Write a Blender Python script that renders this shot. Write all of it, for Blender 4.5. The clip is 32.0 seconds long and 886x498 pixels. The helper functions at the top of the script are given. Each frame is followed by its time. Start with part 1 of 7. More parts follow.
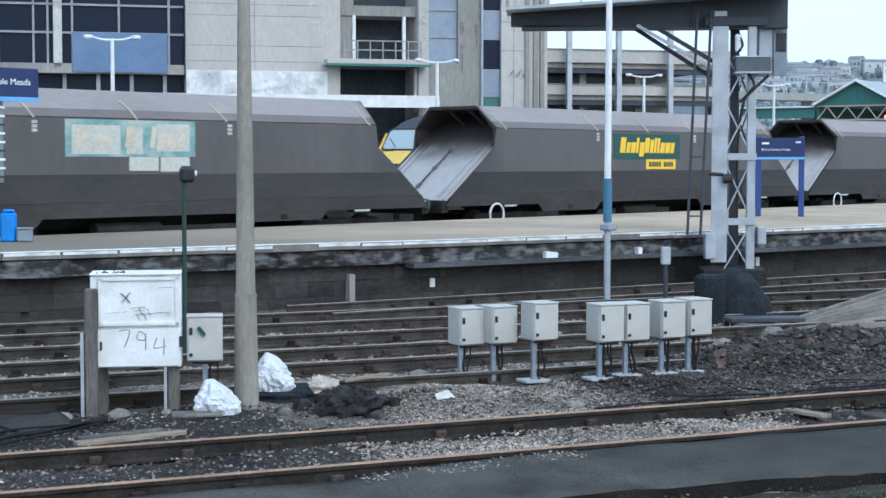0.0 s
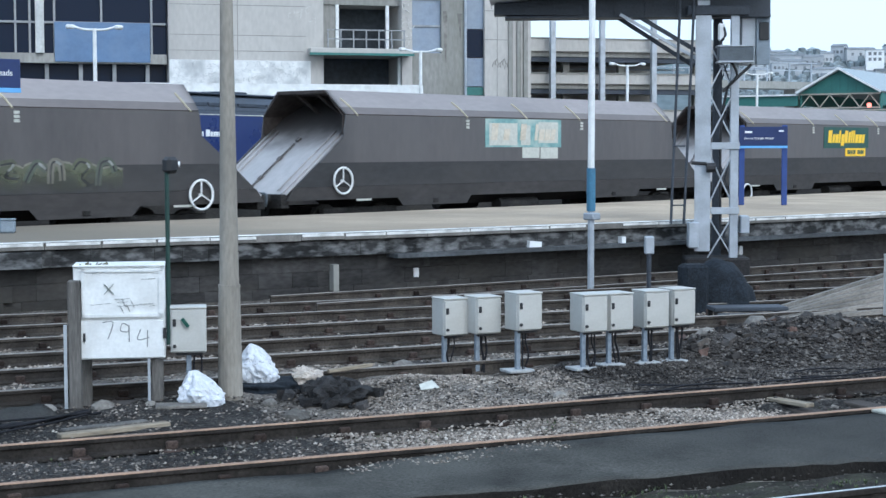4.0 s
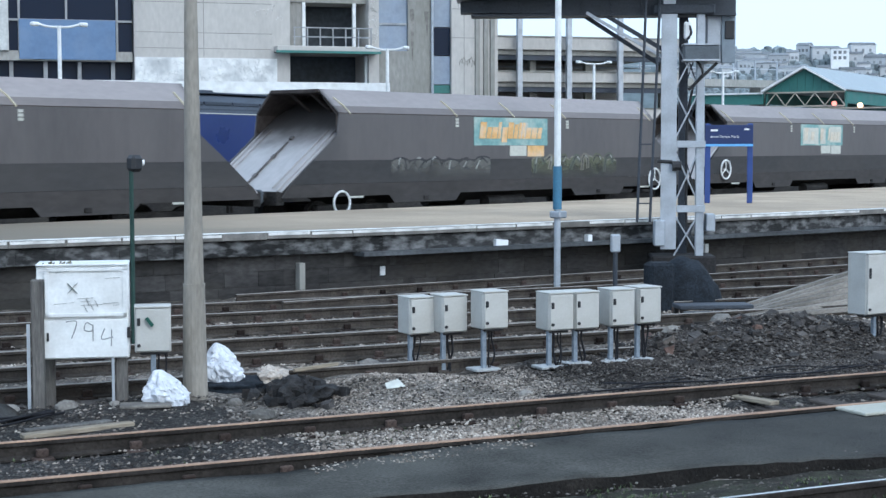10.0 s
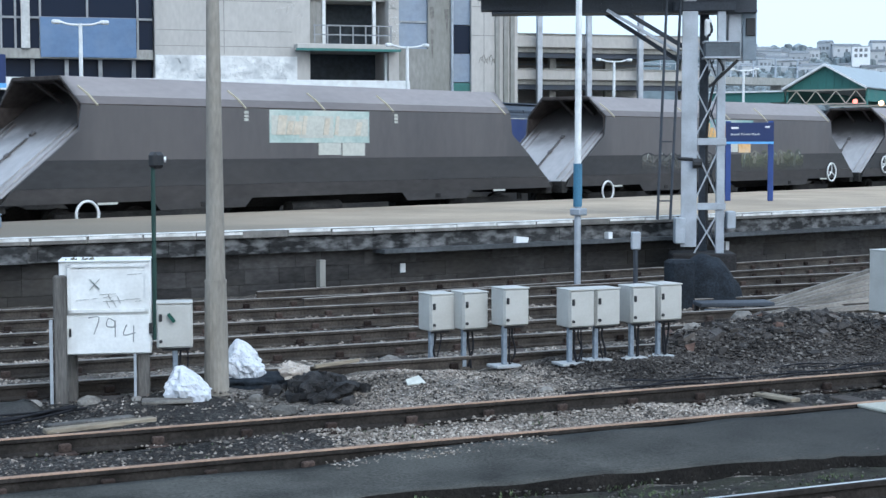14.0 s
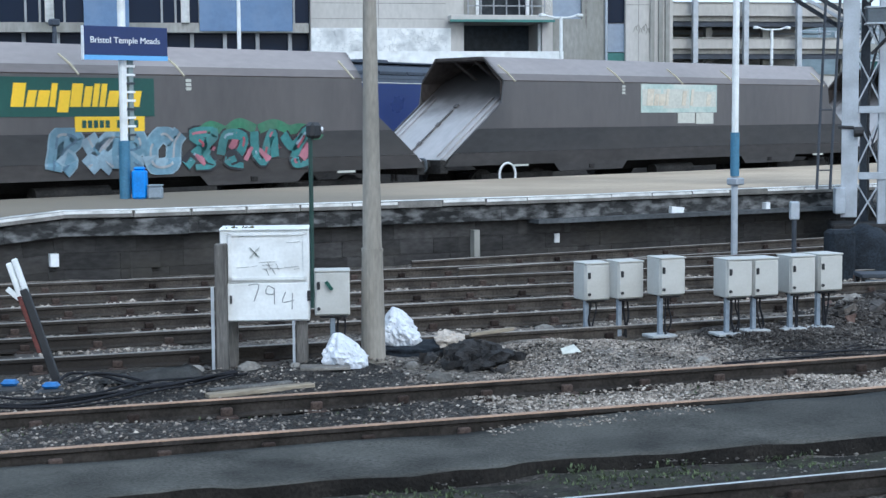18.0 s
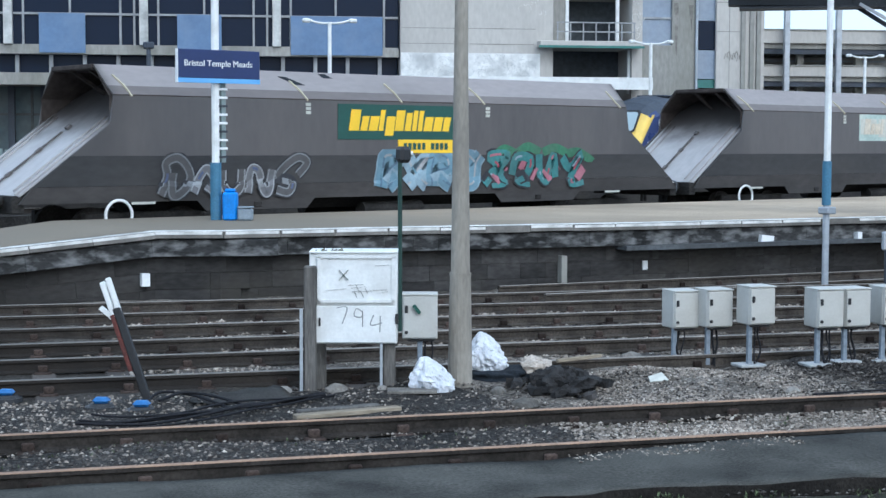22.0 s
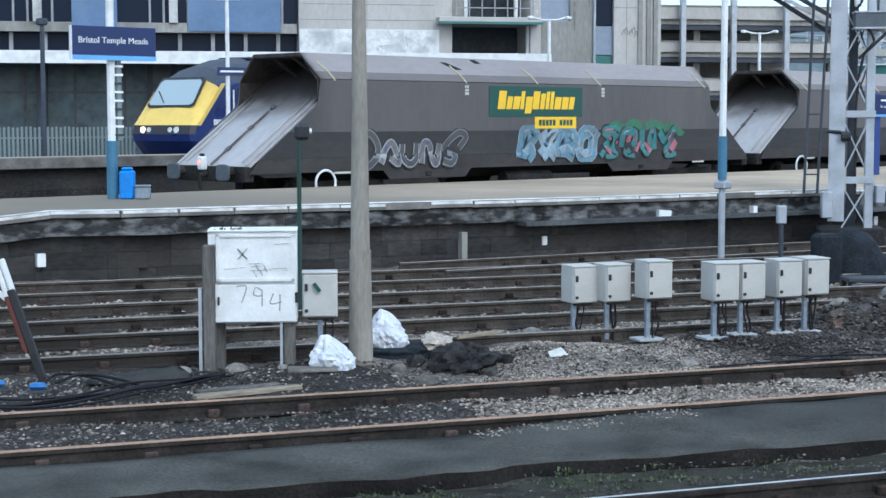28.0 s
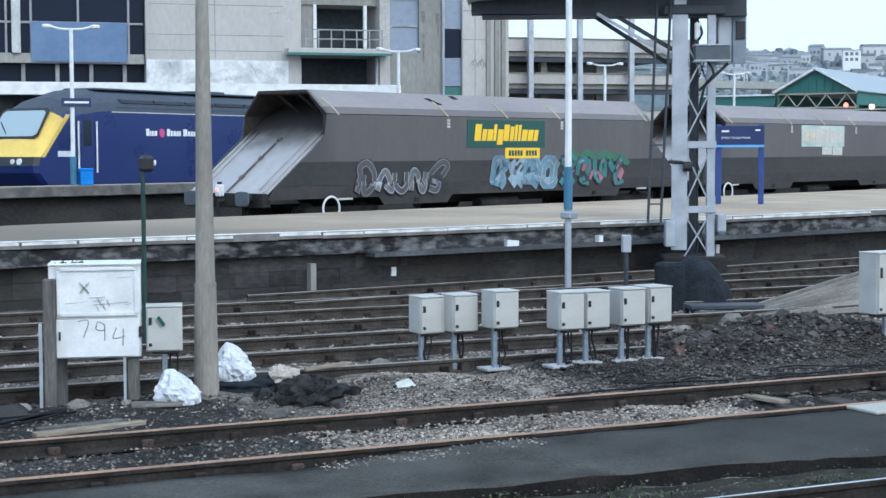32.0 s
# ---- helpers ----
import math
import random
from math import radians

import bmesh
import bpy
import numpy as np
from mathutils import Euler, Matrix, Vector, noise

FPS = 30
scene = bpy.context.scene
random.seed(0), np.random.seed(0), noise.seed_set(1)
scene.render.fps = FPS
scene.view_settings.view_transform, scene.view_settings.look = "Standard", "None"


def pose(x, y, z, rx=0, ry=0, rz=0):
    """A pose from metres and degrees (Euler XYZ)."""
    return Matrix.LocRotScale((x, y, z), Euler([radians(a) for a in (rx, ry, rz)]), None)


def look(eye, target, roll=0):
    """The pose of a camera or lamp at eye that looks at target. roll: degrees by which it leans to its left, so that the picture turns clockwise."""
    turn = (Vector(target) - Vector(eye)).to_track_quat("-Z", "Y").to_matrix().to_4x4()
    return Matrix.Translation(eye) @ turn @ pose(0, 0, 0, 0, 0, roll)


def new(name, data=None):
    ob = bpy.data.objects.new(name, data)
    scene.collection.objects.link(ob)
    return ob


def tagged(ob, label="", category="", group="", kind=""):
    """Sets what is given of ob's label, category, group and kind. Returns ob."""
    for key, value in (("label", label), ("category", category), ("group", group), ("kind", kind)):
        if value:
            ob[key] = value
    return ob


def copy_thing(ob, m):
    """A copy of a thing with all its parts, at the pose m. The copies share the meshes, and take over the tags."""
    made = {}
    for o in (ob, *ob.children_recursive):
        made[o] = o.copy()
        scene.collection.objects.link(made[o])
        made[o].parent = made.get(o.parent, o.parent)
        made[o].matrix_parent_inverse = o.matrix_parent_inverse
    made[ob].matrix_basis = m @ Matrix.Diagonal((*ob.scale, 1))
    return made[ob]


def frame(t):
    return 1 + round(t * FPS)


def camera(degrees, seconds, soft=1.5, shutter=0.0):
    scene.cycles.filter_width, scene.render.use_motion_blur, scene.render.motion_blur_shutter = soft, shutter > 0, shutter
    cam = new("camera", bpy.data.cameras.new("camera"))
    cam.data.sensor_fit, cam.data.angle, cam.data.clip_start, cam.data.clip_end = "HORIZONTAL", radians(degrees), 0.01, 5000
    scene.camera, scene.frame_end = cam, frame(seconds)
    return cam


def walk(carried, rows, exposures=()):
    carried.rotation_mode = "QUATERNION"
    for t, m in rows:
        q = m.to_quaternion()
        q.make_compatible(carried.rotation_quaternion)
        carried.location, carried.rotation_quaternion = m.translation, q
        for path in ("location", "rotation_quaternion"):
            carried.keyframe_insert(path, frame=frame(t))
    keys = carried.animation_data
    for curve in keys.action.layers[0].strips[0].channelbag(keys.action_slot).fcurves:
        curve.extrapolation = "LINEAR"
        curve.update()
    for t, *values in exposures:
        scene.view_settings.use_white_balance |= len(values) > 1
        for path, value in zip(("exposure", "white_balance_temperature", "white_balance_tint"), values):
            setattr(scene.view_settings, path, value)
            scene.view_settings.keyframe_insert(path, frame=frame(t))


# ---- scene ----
def aim(x, y, z, az, el, roll):
    """Camera pose from its place, heading from +x, elevation and lean in degrees."""
    a, e = radians(az), radians(el)
    eye = Vector((x, y, z))
    return look(eye, eye + Vector((math.cos(a) * math.cos(e), math.sin(a) * math.cos(e), math.sin(e))), roll)


cam = camera(31.285, 32.0, 1.45, 0.45)
walk(cam, [
    (0, aim(0.000, -0.000, 2.300, 41.774, -3.156, 0.000)),
    (0.5, aim(0.007, -0.017, 2.309, 41.441, -3.309, -0.053)),
    (1, aim(0.002, -0.026, 2.314, 41.393, -3.270, -0.020)),
    (1.5, aim(-0.006, -0.010, 2.316, 41.339, -3.416, 0.079)),
    (2, aim(-0.003, -0.014, 2.313, 41.028, -3.379, 0.067)),
    (2.5, aim(0.006, -0.019, 2.314, 40.934, -3.503, -0.038)),
    (3, aim(-0.011, -0.011, 2.319, 41.951, -3.639, 0.057)),
    (3.5, aim(-0.007, -0.009, 2.314, 41.674, -3.597, -0.066)),
    (5.5, aim(0.013, 0.014, 2.330, 40.206, -3.566, 0.026)),
    (6, aim(0.009, 0.021, 2.318, 40.492, -3.580, 0.318)),
    (6.5, aim(-0.005, 0.008, 2.318, 40.284, -4.071, 0.483)),
    (7, aim(0.016, 0.017, 2.314, 40.459, -4.358, 0.263)),
    (7.5, aim(0.009, -0.004, 2.319, 40.194, -4.544, 0.205)),
    (8, aim(0.013, 0.006, 2.314, 39.432, -4.961, 0.392)),
    (8.5, aim(0.038, 0.015, 2.312, 39.312, -4.784, 0.204)),
    (9, aim(0.035, 0.012, 2.314, 39.649, -4.416, 0.171)),
    (9.5, aim(0.040, 0.010, 2.307, 39.374, -4.012, 0.124)),
    (10, aim(0.031, -0.001, 2.320, 40.016, -3.633, -0.120)),
    (10.5, aim(0.039, 0.010, 2.323, 39.951, -3.882, 0.014)),
    (11, aim(0.022, -0.015, 2.319, 40.388, -4.503, -0.269)),
    (11.5, aim(0.027, -0.009, 2.311, 40.985, -4.731, -0.428)),
    (12, aim(0.030, -0.000, 2.303, 41.243, -4.414, -0.498)),
    (12.5, aim(0.022, 0.013, 2.315, 41.117, -4.253, -0.238)),
    (13, aim(0.016, 0.001, 2.321, 40.837, -4.248, 0.081)),
    (13.5, aim(0.008, 0.000, 2.317, 40.623, -3.819, -0.043)),
    (15.5, aim(0.004, -0.009, 2.276, 43.241, -3.875, -0.065)),
    (16, aim(-0.001, 0.006, 2.274, 44.901, -3.908, -0.186)),
    (16.5, aim(0.013, 0.000, 2.284, 44.886, -3.885, -0.249)),
    (17, aim(-0.015, -0.006, 2.272, 45.188, -4.118, -0.291)),
    (17.5, aim(-0.009, 0.005, 2.286, 45.716, -4.280, -0.465)),
    (18, aim(-0.020, 0.007, 2.278, 46.262, -4.699, -0.431)),
    (18.5, aim(-0.024, 0.002, 2.282, 46.185, -4.352, -0.546)),
    (19, aim(-0.014, 0.014, 2.278, 45.246, -3.918, -0.263)),
    (19.5, aim(-0.006, 0.012, 2.282, 44.962, -3.758, -0.062)),
    (20, aim(-0.018, 0.015, 2.278, 45.860, -3.820, 0.266)),
    (20.5, aim(-0.030, 0.019, 2.276, 46.403, -3.818, 0.305)),
    (21, aim(-0.032, 0.006, 2.276, 47.370, -3.854, 0.339)),
    (21.5, aim(-0.034, 0.016, 2.273, 48.560, -3.901, 0.297)),
    (22, aim(-0.051, 0.011, 2.280, 49.372, -3.795, 0.158)),
    (22.3, aim(-0.041, 0.023, 2.278, 49.390, -4.205, 0.060)),
    (22.4, aim(-0.038, 0.027, 2.277, 49.790, -3.950, 0.025)),
    (22.5, aim(-0.034, 0.031, 2.276, 49.960, -4.058, -0.009)),
    (22.6, aim(-0.039, 0.027, 2.275, 50.530, -4.264, -0.097)),
    (22.7, aim(-0.043, 0.023, 2.274, 51.530, -3.610, -0.185)),
    (22.8, aim(-0.048, 0.019, 2.273, 51.200, -3.140, -0.273)),
    (22.9, aim(-0.052, 0.015, 2.273, 51.350, -3.300, -0.361)),
    (23, aim(-0.057, 0.010, 2.272, 51.593, -3.814, -0.449)),
    (23.1, aim(-0.052, 0.012, 2.272, 51.670, -4.060, -0.420)),
    (23.2, aim(-0.047, 0.015, 2.272, 51.820, -3.875, -0.391)),
    (23.3, aim(-0.042, 0.017, 2.272, 51.370, -3.730, -0.363)),
    (23.4, aim(-0.036, 0.020, 2.272, 51.140, -3.590, -0.334)),
    (23.5, aim(-0.031, 0.022, 2.272, 50.902, -3.718, -0.305)),
    (24, aim(-0.062, 0.018, 2.283, 49.815, -4.357, -0.347)),
    (24.5, aim(-0.049, 0.019, 2.269, 48.722, -4.977, -0.147)),
    (26.5, aim(-0.029, 0.006, 2.287, 47.311, -4.980, -0.351)),
    (27, aim(-0.030, 0.026, 2.294, 46.824, -4.803, 0.006)),
    (27.5, aim(-0.020, 0.021, 2.290, 46.223, -4.683, 0.101)),
    (28, aim(-0.030, 0.012, 2.288, 45.788, -4.647, -0.088)),
    (28.5, aim(-0.029, 0.015, 2.281, 44.801, -5.252, -0.129)),
    (29, aim(-0.019, 0.007, 2.283, 44.168, -4.424, -0.347)),
    (29.5, aim(-0.014, -0.003, 2.291, 43.218, -4.046, -0.014)),
    (30, aim(-0.005, -0.005, 2.290, 42.536, -3.971, 0.034)),
    (30.5, aim(0.010, 0.017, 2.285, 41.819, -3.889, -0.006)),
    (31, aim(0.021, 0.015, 2.286, 41.198, -3.581, -0.135)),
    (31.5, aim(0.012, -0.000, 2.288, 40.950, -3.581, -0.147)),
    (32, aim(0.015, -0.022, 2.292, 40.423, -3.547, -0.189)),
], exposures=[(0, 0.69, 5370, 6), (32, 0.69, 5370, 6)])

# ---- world, sun, exposure ----
world = bpy.data.worlds.new("world")
scene.world = world
world.use_nodes = True
wn = world.node_tree
sky = wn.nodes.new("ShaderNodeTexSky")
sky.sky_type = "NISHITA"
sky.sun_disc = False
sky.sun_elevation = radians(24)
sky.sun_rotation = radians(200)
sky.air_density, sky.dust_density, sky.ozone_density = 1.0, 3.5, 1.5
soft = wn.nodes.new("ShaderNodeMix")
soft.data_type = "RGBA"
soft.inputs[0].default_value = 0.72
soft.inputs[7].default_value = (7.4, 8.3, 9.2, 1)
wn.links.new(sky.outputs[0], soft.inputs[6])
wn.links.new(soft.outputs[2], wn.nodes["Background"].inputs[0])
wn.nodes["Background"].inputs[1].default_value = 0.105
sun = new("sun", bpy.data.lights.new("sun", "SUN"))
sun.data.energy, sun.data.angle, sun.data.color = 0.7, radians(25), (1.0, 0.96, 0.9)
sun.matrix_world = look((0, -30, 40), (14, 12, 0))
scene.view_settings.exposure = 0.0


# ---- materials ----
def mat(name, color, rough=0.8, metal=0.0, var=0.25, scale=3.0, fine=40.0, bump=0.15, dirt=None, dirt_amount=0.4, dirt_scale=0.8, island=0.0, objrand=0.0, stretch=(1, 1, 1), coat=0.0, spec=0.5, whole=False):
    """A surface with variation at two scales, optional stains and fine relief."""
    m = bpy.data.materials.new(name)
    m.use_nodes = True
    nt = m.node_tree
    b = nt.nodes["Principled BSDF"]
    b.inputs["Roughness"].default_value = rough
    b.inputs["Metallic"].default_value = metal
    b.inputs["Coat Weight"].default_value = coat
    b.inputs["Specular IOR Level"].default_value = spec
    geo = nt.nodes.new("ShaderNodeTexCoord")
    mp = nt.nodes.new("ShaderNodeMapping")
    mp.inputs["Scale"].default_value = stretch
    nt.links.new(nt.nodes.new("ShaderNodeNewGeometry").outputs["Position"] if whole else geo.outputs["Object"], mp.inputs[0])

    def tex(s, detail=4.0):
        n = nt.nodes.new("ShaderNodeTexNoise")
        n.inputs["Scale"].default_value, n.inputs["Detail"].default_value = s, detail
        nt.links.new(mp.outputs[0], n.inputs["Vector"])
        return n.outputs["Fac"]

    def mul(sock, lo, hi, a=0.3, z=0.7):
        r = nt.nodes.new("ShaderNodeMapRange")
        r.inputs[1].default_value, r.inputs[2].default_value, r.inputs[3].default_value, r.inputs[4].default_value = a, z, lo, hi
        nt.links.new(sock, r.inputs[0])
        return r.outputs[0]

    def mix(kind, fac, a, bb):
        n = nt.nodes.new("ShaderNodeMix")
        n.data_type, n.blend_type = "RGBA", kind
        for i, v in ((0, fac), (6, a), (7, bb)):
            if hasattr(v, "default_value"):
                nt.links.new(v, n.inputs[i])
            else:
                n.inputs[i].default_value = v
        return n.outputs[2]

    coarse, grain = tex(scale), tex(fine, 6.0)
    col = mix("MULTIPLY", 1.0, (*color, 1), mul(coarse, 1 - var, 1 + var))
    col = mix("MULTIPLY", 1.0, col, mul(grain, 1 - var * 0.7, 1 + var * 0.7))
    if island or objrand:
        if objrand:
            src = nt.nodes.new("ShaderNodeObjectInfo").outputs["Random"]
        else:
            src = nt.nodes.new("ShaderNodeNewGeometry").outputs["Random Per Island"]
        k = island or objrand
        col = mix("MULTIPLY", 1.0, col, mul(src, 1 - k, 1 + k, 0, 1))
    if dirt:
        d = tex(dirt_scale, 8.0)
        col = mix("MIX", mul(d, 0.0, dirt_amount, 0.45, 0.7), col, (*dirt, 1))
    nt.links.new(col, b.inputs["Base Color"])
    if bump:
        bp = nt.nodes.new("ShaderNodeBump")
        bp.inputs["Strength"].default_value = bump
        bp.inputs["Distance"].default_value = 0.02
        nt.links.new(grain, bp.inputs["Height"])
        nt.links.new(bp.outputs[0], b.inputs["Normal"])
    rr = mul(coarse, max(rough - 0.12, 0.03), min(rough + 0.12, 1))
    nt.links.new(rr, b.inputs["Roughness"])
    return m


def glow(name, color, power):
    m = bpy.data.materials.new(name)
    m.use_nodes = True
    b = m.node_tree.nodes["Principled BSDF"]
    b.inputs["Base Color"].default_value = (*color, 1)
    b.inputs["Emission Color"].default_value = (*color, 1)
    b.inputs["Emission Strength"].default_value = power
    return m


def glassy(name, color, rough=0.08, spec=0.5):
    m = bpy.data.materials.new(name)
    m.use_nodes = True
    b = m.node_tree.nodes["Principled BSDF"]
    b.inputs["Base Color"].default_value = (*color, 1)
    b.inputs["Roughness"].default_value = rough
    b.inputs["IOR"].default_value = 1.5
    b.inputs["Specular IOR Level"].default_value = spec
    return m


def gravel(name, ramp, cell=30.0, bump=1.0, patch=0.5, island=False):
    """Broken stone: cells of many tones, darker and paler in patches, with relief."""
    m = bpy.data.materials.new(name)
    m.use_nodes = True
    nt = m.node_tree
    b = nt.nodes["Principled BSDF"]
    b.inputs["Roughness"].default_value = 0.95
    b.inputs["Specular IOR Level"].default_value = 0.2
    co = nt.nodes.new("ShaderNodeTexCoord").outputs["Object"]
    vo = nt.nodes.new("ShaderNodeTexVoronoi")
    vo.inputs["Scale"].default_value = cell
    big, fine = nt.nodes.new("ShaderNodeTexNoise"), nt.nodes.new("ShaderNodeTexNoise")
    big.inputs["Scale"].default_value, big.inputs["Detail"].default_value = 0.9, 6.0
    fine.inputs["Scale"].default_value, fine.inputs["Detail"].default_value = cell * 3, 3.0
    for n in (vo, big, fine):
        nt.links.new(co, n.inputs["Vector"])
    cr = nt.nodes.new("ShaderNodeValToRGB")
    cr.color_ramp.elements[0].color = (*ramp[0], 1)
    cr.color_ramp.elements[1].color = (*ramp[-1], 1)
    for i, c in enumerate(ramp[1:-1]):
        cr.color_ramp.elements.new((0.42, 0.78)[i]).color = (*c, 1)
    sp = nt.nodes.new("ShaderNodeSeparateColor")
    nt.links.new(vo.outputs["Color"], sp.inputs[0])
    nt.links.new(nt.nodes.new("ShaderNodeNewGeometry").outputs["Random Per Island"] if island else sp.outputs[0], cr.inputs[0])
    mr = nt.nodes.new("ShaderNodeMapRange")
    for i, v in ((1, 0.3), (2, 0.7), (3, 1 - patch), (4, 1 + patch)):
        mr.inputs[i].default_value = v
    nt.links.new(big.outputs["Fac"], mr.inputs[0])
    mx = nt.nodes.new("ShaderNodeMix")
    mx.data_type, mx.blend_type = "RGBA", "MULTIPLY"
    mx.inputs[0].default_value = 1.0
    nt.links.new(cr.outputs[0], mx.inputs[6])
    nt.links.new(mr.outputs[0], mx.inputs[7])
    nt.links.new(mx.outputs[2], b.inputs["Base Color"])
    add = nt.nodes.new("ShaderNodeMath")
    add.operation = "SUBTRACT"
    nt.links.new(fine.outputs["Fac"], add.inputs[0])
    nt.links.new(vo.outputs["Distance"], add.inputs[1])
    bp = nt.nodes.new("ShaderNodeBump")
    bp.inputs["Strength"].default_value, bp.inputs["Distance"].default_value = bump, 0.03
    nt.links.new(add.outputs[0], bp.inputs["Height"])
    nt.links.new(bp.outputs[0], b.inputs["Normal"])
    return m


BALLAST = gravel("ballast", ((0.08, 0.07, 0.061), (0.165, 0.145, 0.124), (0.26, 0.229, 0.196), (0.4, 0.36, 0.315)), 32.0, 1.0, 0.5)
STONE = gravel("stone", ((0.13, 0.111, 0.094), (0.24, 0.206, 0.173), (0.335, 0.29, 0.246), (0.5, 0.45, 0.39)), 40.0, 0.3, 0.45, True)
DARKSTONE = gravel("dark_stone", ((0.03, 0.026, 0.024), (0.06, 0.053, 0.048), (0.1, 0.089, 0.08), (0.21, 0.19, 0.17)), 40.0, 0.3, 0.4, True)
CINDER = gravel("cinder_bed", ((0.016, 0.015, 0.014), (0.034, 0.031, 0.029), (0.06, 0.055, 0.05), (0.13, 0.12, 0.11)), 55.0, 0.8, 0.5)
MOSSBED = mat("mossy_soil", (0.034, 0.031, 0.026), 0.95, var=0.6, scale=3.5, fine=40, bump=0.9, dirt=(0.05, 0.056, 0.03), dirt_amount=0.6, dirt_scale=4.0, spec=0.12)
PALESTONE = mat("pale_stone", (0.2, 0.185, 0.165), 0.9, var=0.35, scale=4, fine=40, bump=0.4, objrand=0.5, spec=0.2)
ASPHALT = mat("asphalt", (0.069, 0.067, 0.06), 0.95, var=0.5, scale=1.6, fine=45, bump=0.9, dirt=(0.095, 0.094, 0.084), dirt_amount=0.45, dirt_scale=1.3, spec=0.1)
# dark soil of the walkway's lip with the undercut's shade painted in
LIPSHADE = mat("damp_soil", (0.018, 0.016, 0.014), 0.95, var=0.5, scale=3, fine=40, bump=0.6, spec=0.15)
RUST = mat("rusty_steel", (0.36, 0.23, 0.15), 0.75, 0.2, var=0.35, scale=3, fine=40, bump=0.3, dirt=(0.12, 0.08, 0.06), dirt_amount=0.6, dirt_scale=1.5)
# rusty rail sides, darkened in colour for their shaded side
SHADEDRUST = mat("dark_rust", (0.037, 0.032, 0.028), 0.9, 0.1, var=0.45, scale=4, fine=40, bump=0.3, spec=0.15)
BACKRUST = mat("brown_rail_web", (0.062, 0.053, 0.045), 0.9, 0.1, var=0.45, scale=4, fine=40, bump=0.3, spec=0.2)
SHINE = mat("polished_rail", (0.62, 0.61, 0.59), 0.35, 1.0, var=0.15, scale=2, fine=20, bump=0.05)
DULLRAIL = mat("dull_rail_top", (0.28, 0.25, 0.22), 0.75, 0.25, var=0.35, scale=1.5, fine=25, bump=0.1, dirt=(0.12, 0.11, 0.1), dirt_amount=0.7, dirt_scale=0.6)
CHAIR = mat("rail_chair", (0.052, 0.038, 0.032), 0.9, 0.1, var=0.5, scale=6, fine=40, objrand=0.7, spec=0.15)
SLEEPER = mat("sleeper_timber", (0.055, 0.045, 0.038), 0.9, var=0.4, scale=5, fine=60, bump=0.5, objrand=0.4, stretch=(1, 0.15, 1))
CONCSLEEP = mat("sleeper_concrete", (0.16, 0.15, 0.14), 0.9, var=0.3, scale=5, fine=40, bump=0.3, objrand=0.3)
PLATTOP = mat("platform_surface", (0.44, 0.355, 0.262), 0.95, var=0.2, scale=0.5, fine=30, bump=0.25, dirt=(0.3, 0.245, 0.185), dirt_amount=0.55, dirt_scale=0.35, spec=0.15)
WHITELINE = mat("white_edge_paint", (0.8, 0.79, 0.76), 0.75, var=0.15, scale=2, fine=30, dirt=(0.2, 0.19, 0.17), dirt_amount=0.8, dirt_scale=2.2)
WALLBRICK = mat("sooty_wall", (0.04, 0.038, 0.037), 0.9, var=0.4, scale=1.1, fine=14, bump=0.4, dirt=(0.075, 0.068, 0.056), dirt_amount=0.5, dirt_scale=1.3, objrand=0.25, spec=0.2, stretch=(0.5, 0.5, 1.2), whole=True)
WALLUPPER = mat("limed_wall", (0.035, 0.035, 0.035), 0.9, var=0.4, scale=2.0, fine=16, bump=0.5, dirt=(0.36, 0.36, 0.36), dirt_amount=0.55, dirt_scale=6.0, objrand=0.35, spec=0.2, stretch=(0.6, 0.6, 1.3), whole=True)
WALLDARK = mat("wall_backing", (0.022, 0.02, 0.02), 0.95, var=0.5, scale=1.5, fine=25, bump=0.4)
COPING = mat("coping_stone", (0.2, 0.188, 0.17), 0.9, var=0.3, scale=3, fine=30, bump=0.3, objrand=0.25, dirt=(0.07, 0.065, 0.06), dirt_amount=0.8, dirt_scale=2)
CONCRETE = mat("facade_concrete", (0.5, 0.475, 0.44), 0.9, var=0.1, scale=0.3, fine=6, bump=0.2, dirt=(0.36, 0.34, 0.315), dirt_amount=0.5, dirt_scale=0.4, stretch=(1, 1, 0.4))
CONCDIRTY = mat("stained_concrete", (0.31, 0.3, 0.275), 0.9, var=0.22, scale=0.4, fine=7, bump=0.3, dirt=(0.15, 0.15, 0.12), dirt_amount=0.75, dirt_scale=0.35, stretch=(1, 1, 0.35))
PALEPAINT = mat("whitewashed_band", (0.78, 0.78, 0.76), 0.8, var=0.12, scale=0.9, fine=5, bump=0.1, dirt=(0.45, 0.46, 0.46), dirt_amount=0.8, dirt_scale=1.3)
# dark colour standing in for the shade of unlit interiors
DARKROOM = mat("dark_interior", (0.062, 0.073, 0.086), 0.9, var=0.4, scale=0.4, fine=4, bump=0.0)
BLUEPANEL = mat("faded_blue_panel", (0.125, 0.2, 0.335), 0.6, var=0.1, scale=0.6, fine=5, bump=0.05, dirt=(0.19, 0.26, 0.38), dirt_amount=0.5, dirt_scale=0.8)
FRAMEGREY = mat("window_frame_grey", (0.3, 0.31, 0.32), 0.6, var=0.2, scale=2, fine=20, bump=0.1)
GALV = mat("galvanised_steel", (0.44, 0.47, 0.51), 0.5, 0.45, var=0.09, scale=3, fine=30, bump=0.08, dirt=(0.26, 0.27, 0.29), dirt_amount=0.5, dirt_scale=2.5)
WHITEPAINT = mat("white_paint", (0.78, 0.79, 0.78), 0.5, var=0.08, scale=3, fine=30, bump=0.05, dirt=(0.5, 0.49, 0.46), dirt_amount=0.45, dirt_scale=2.5)
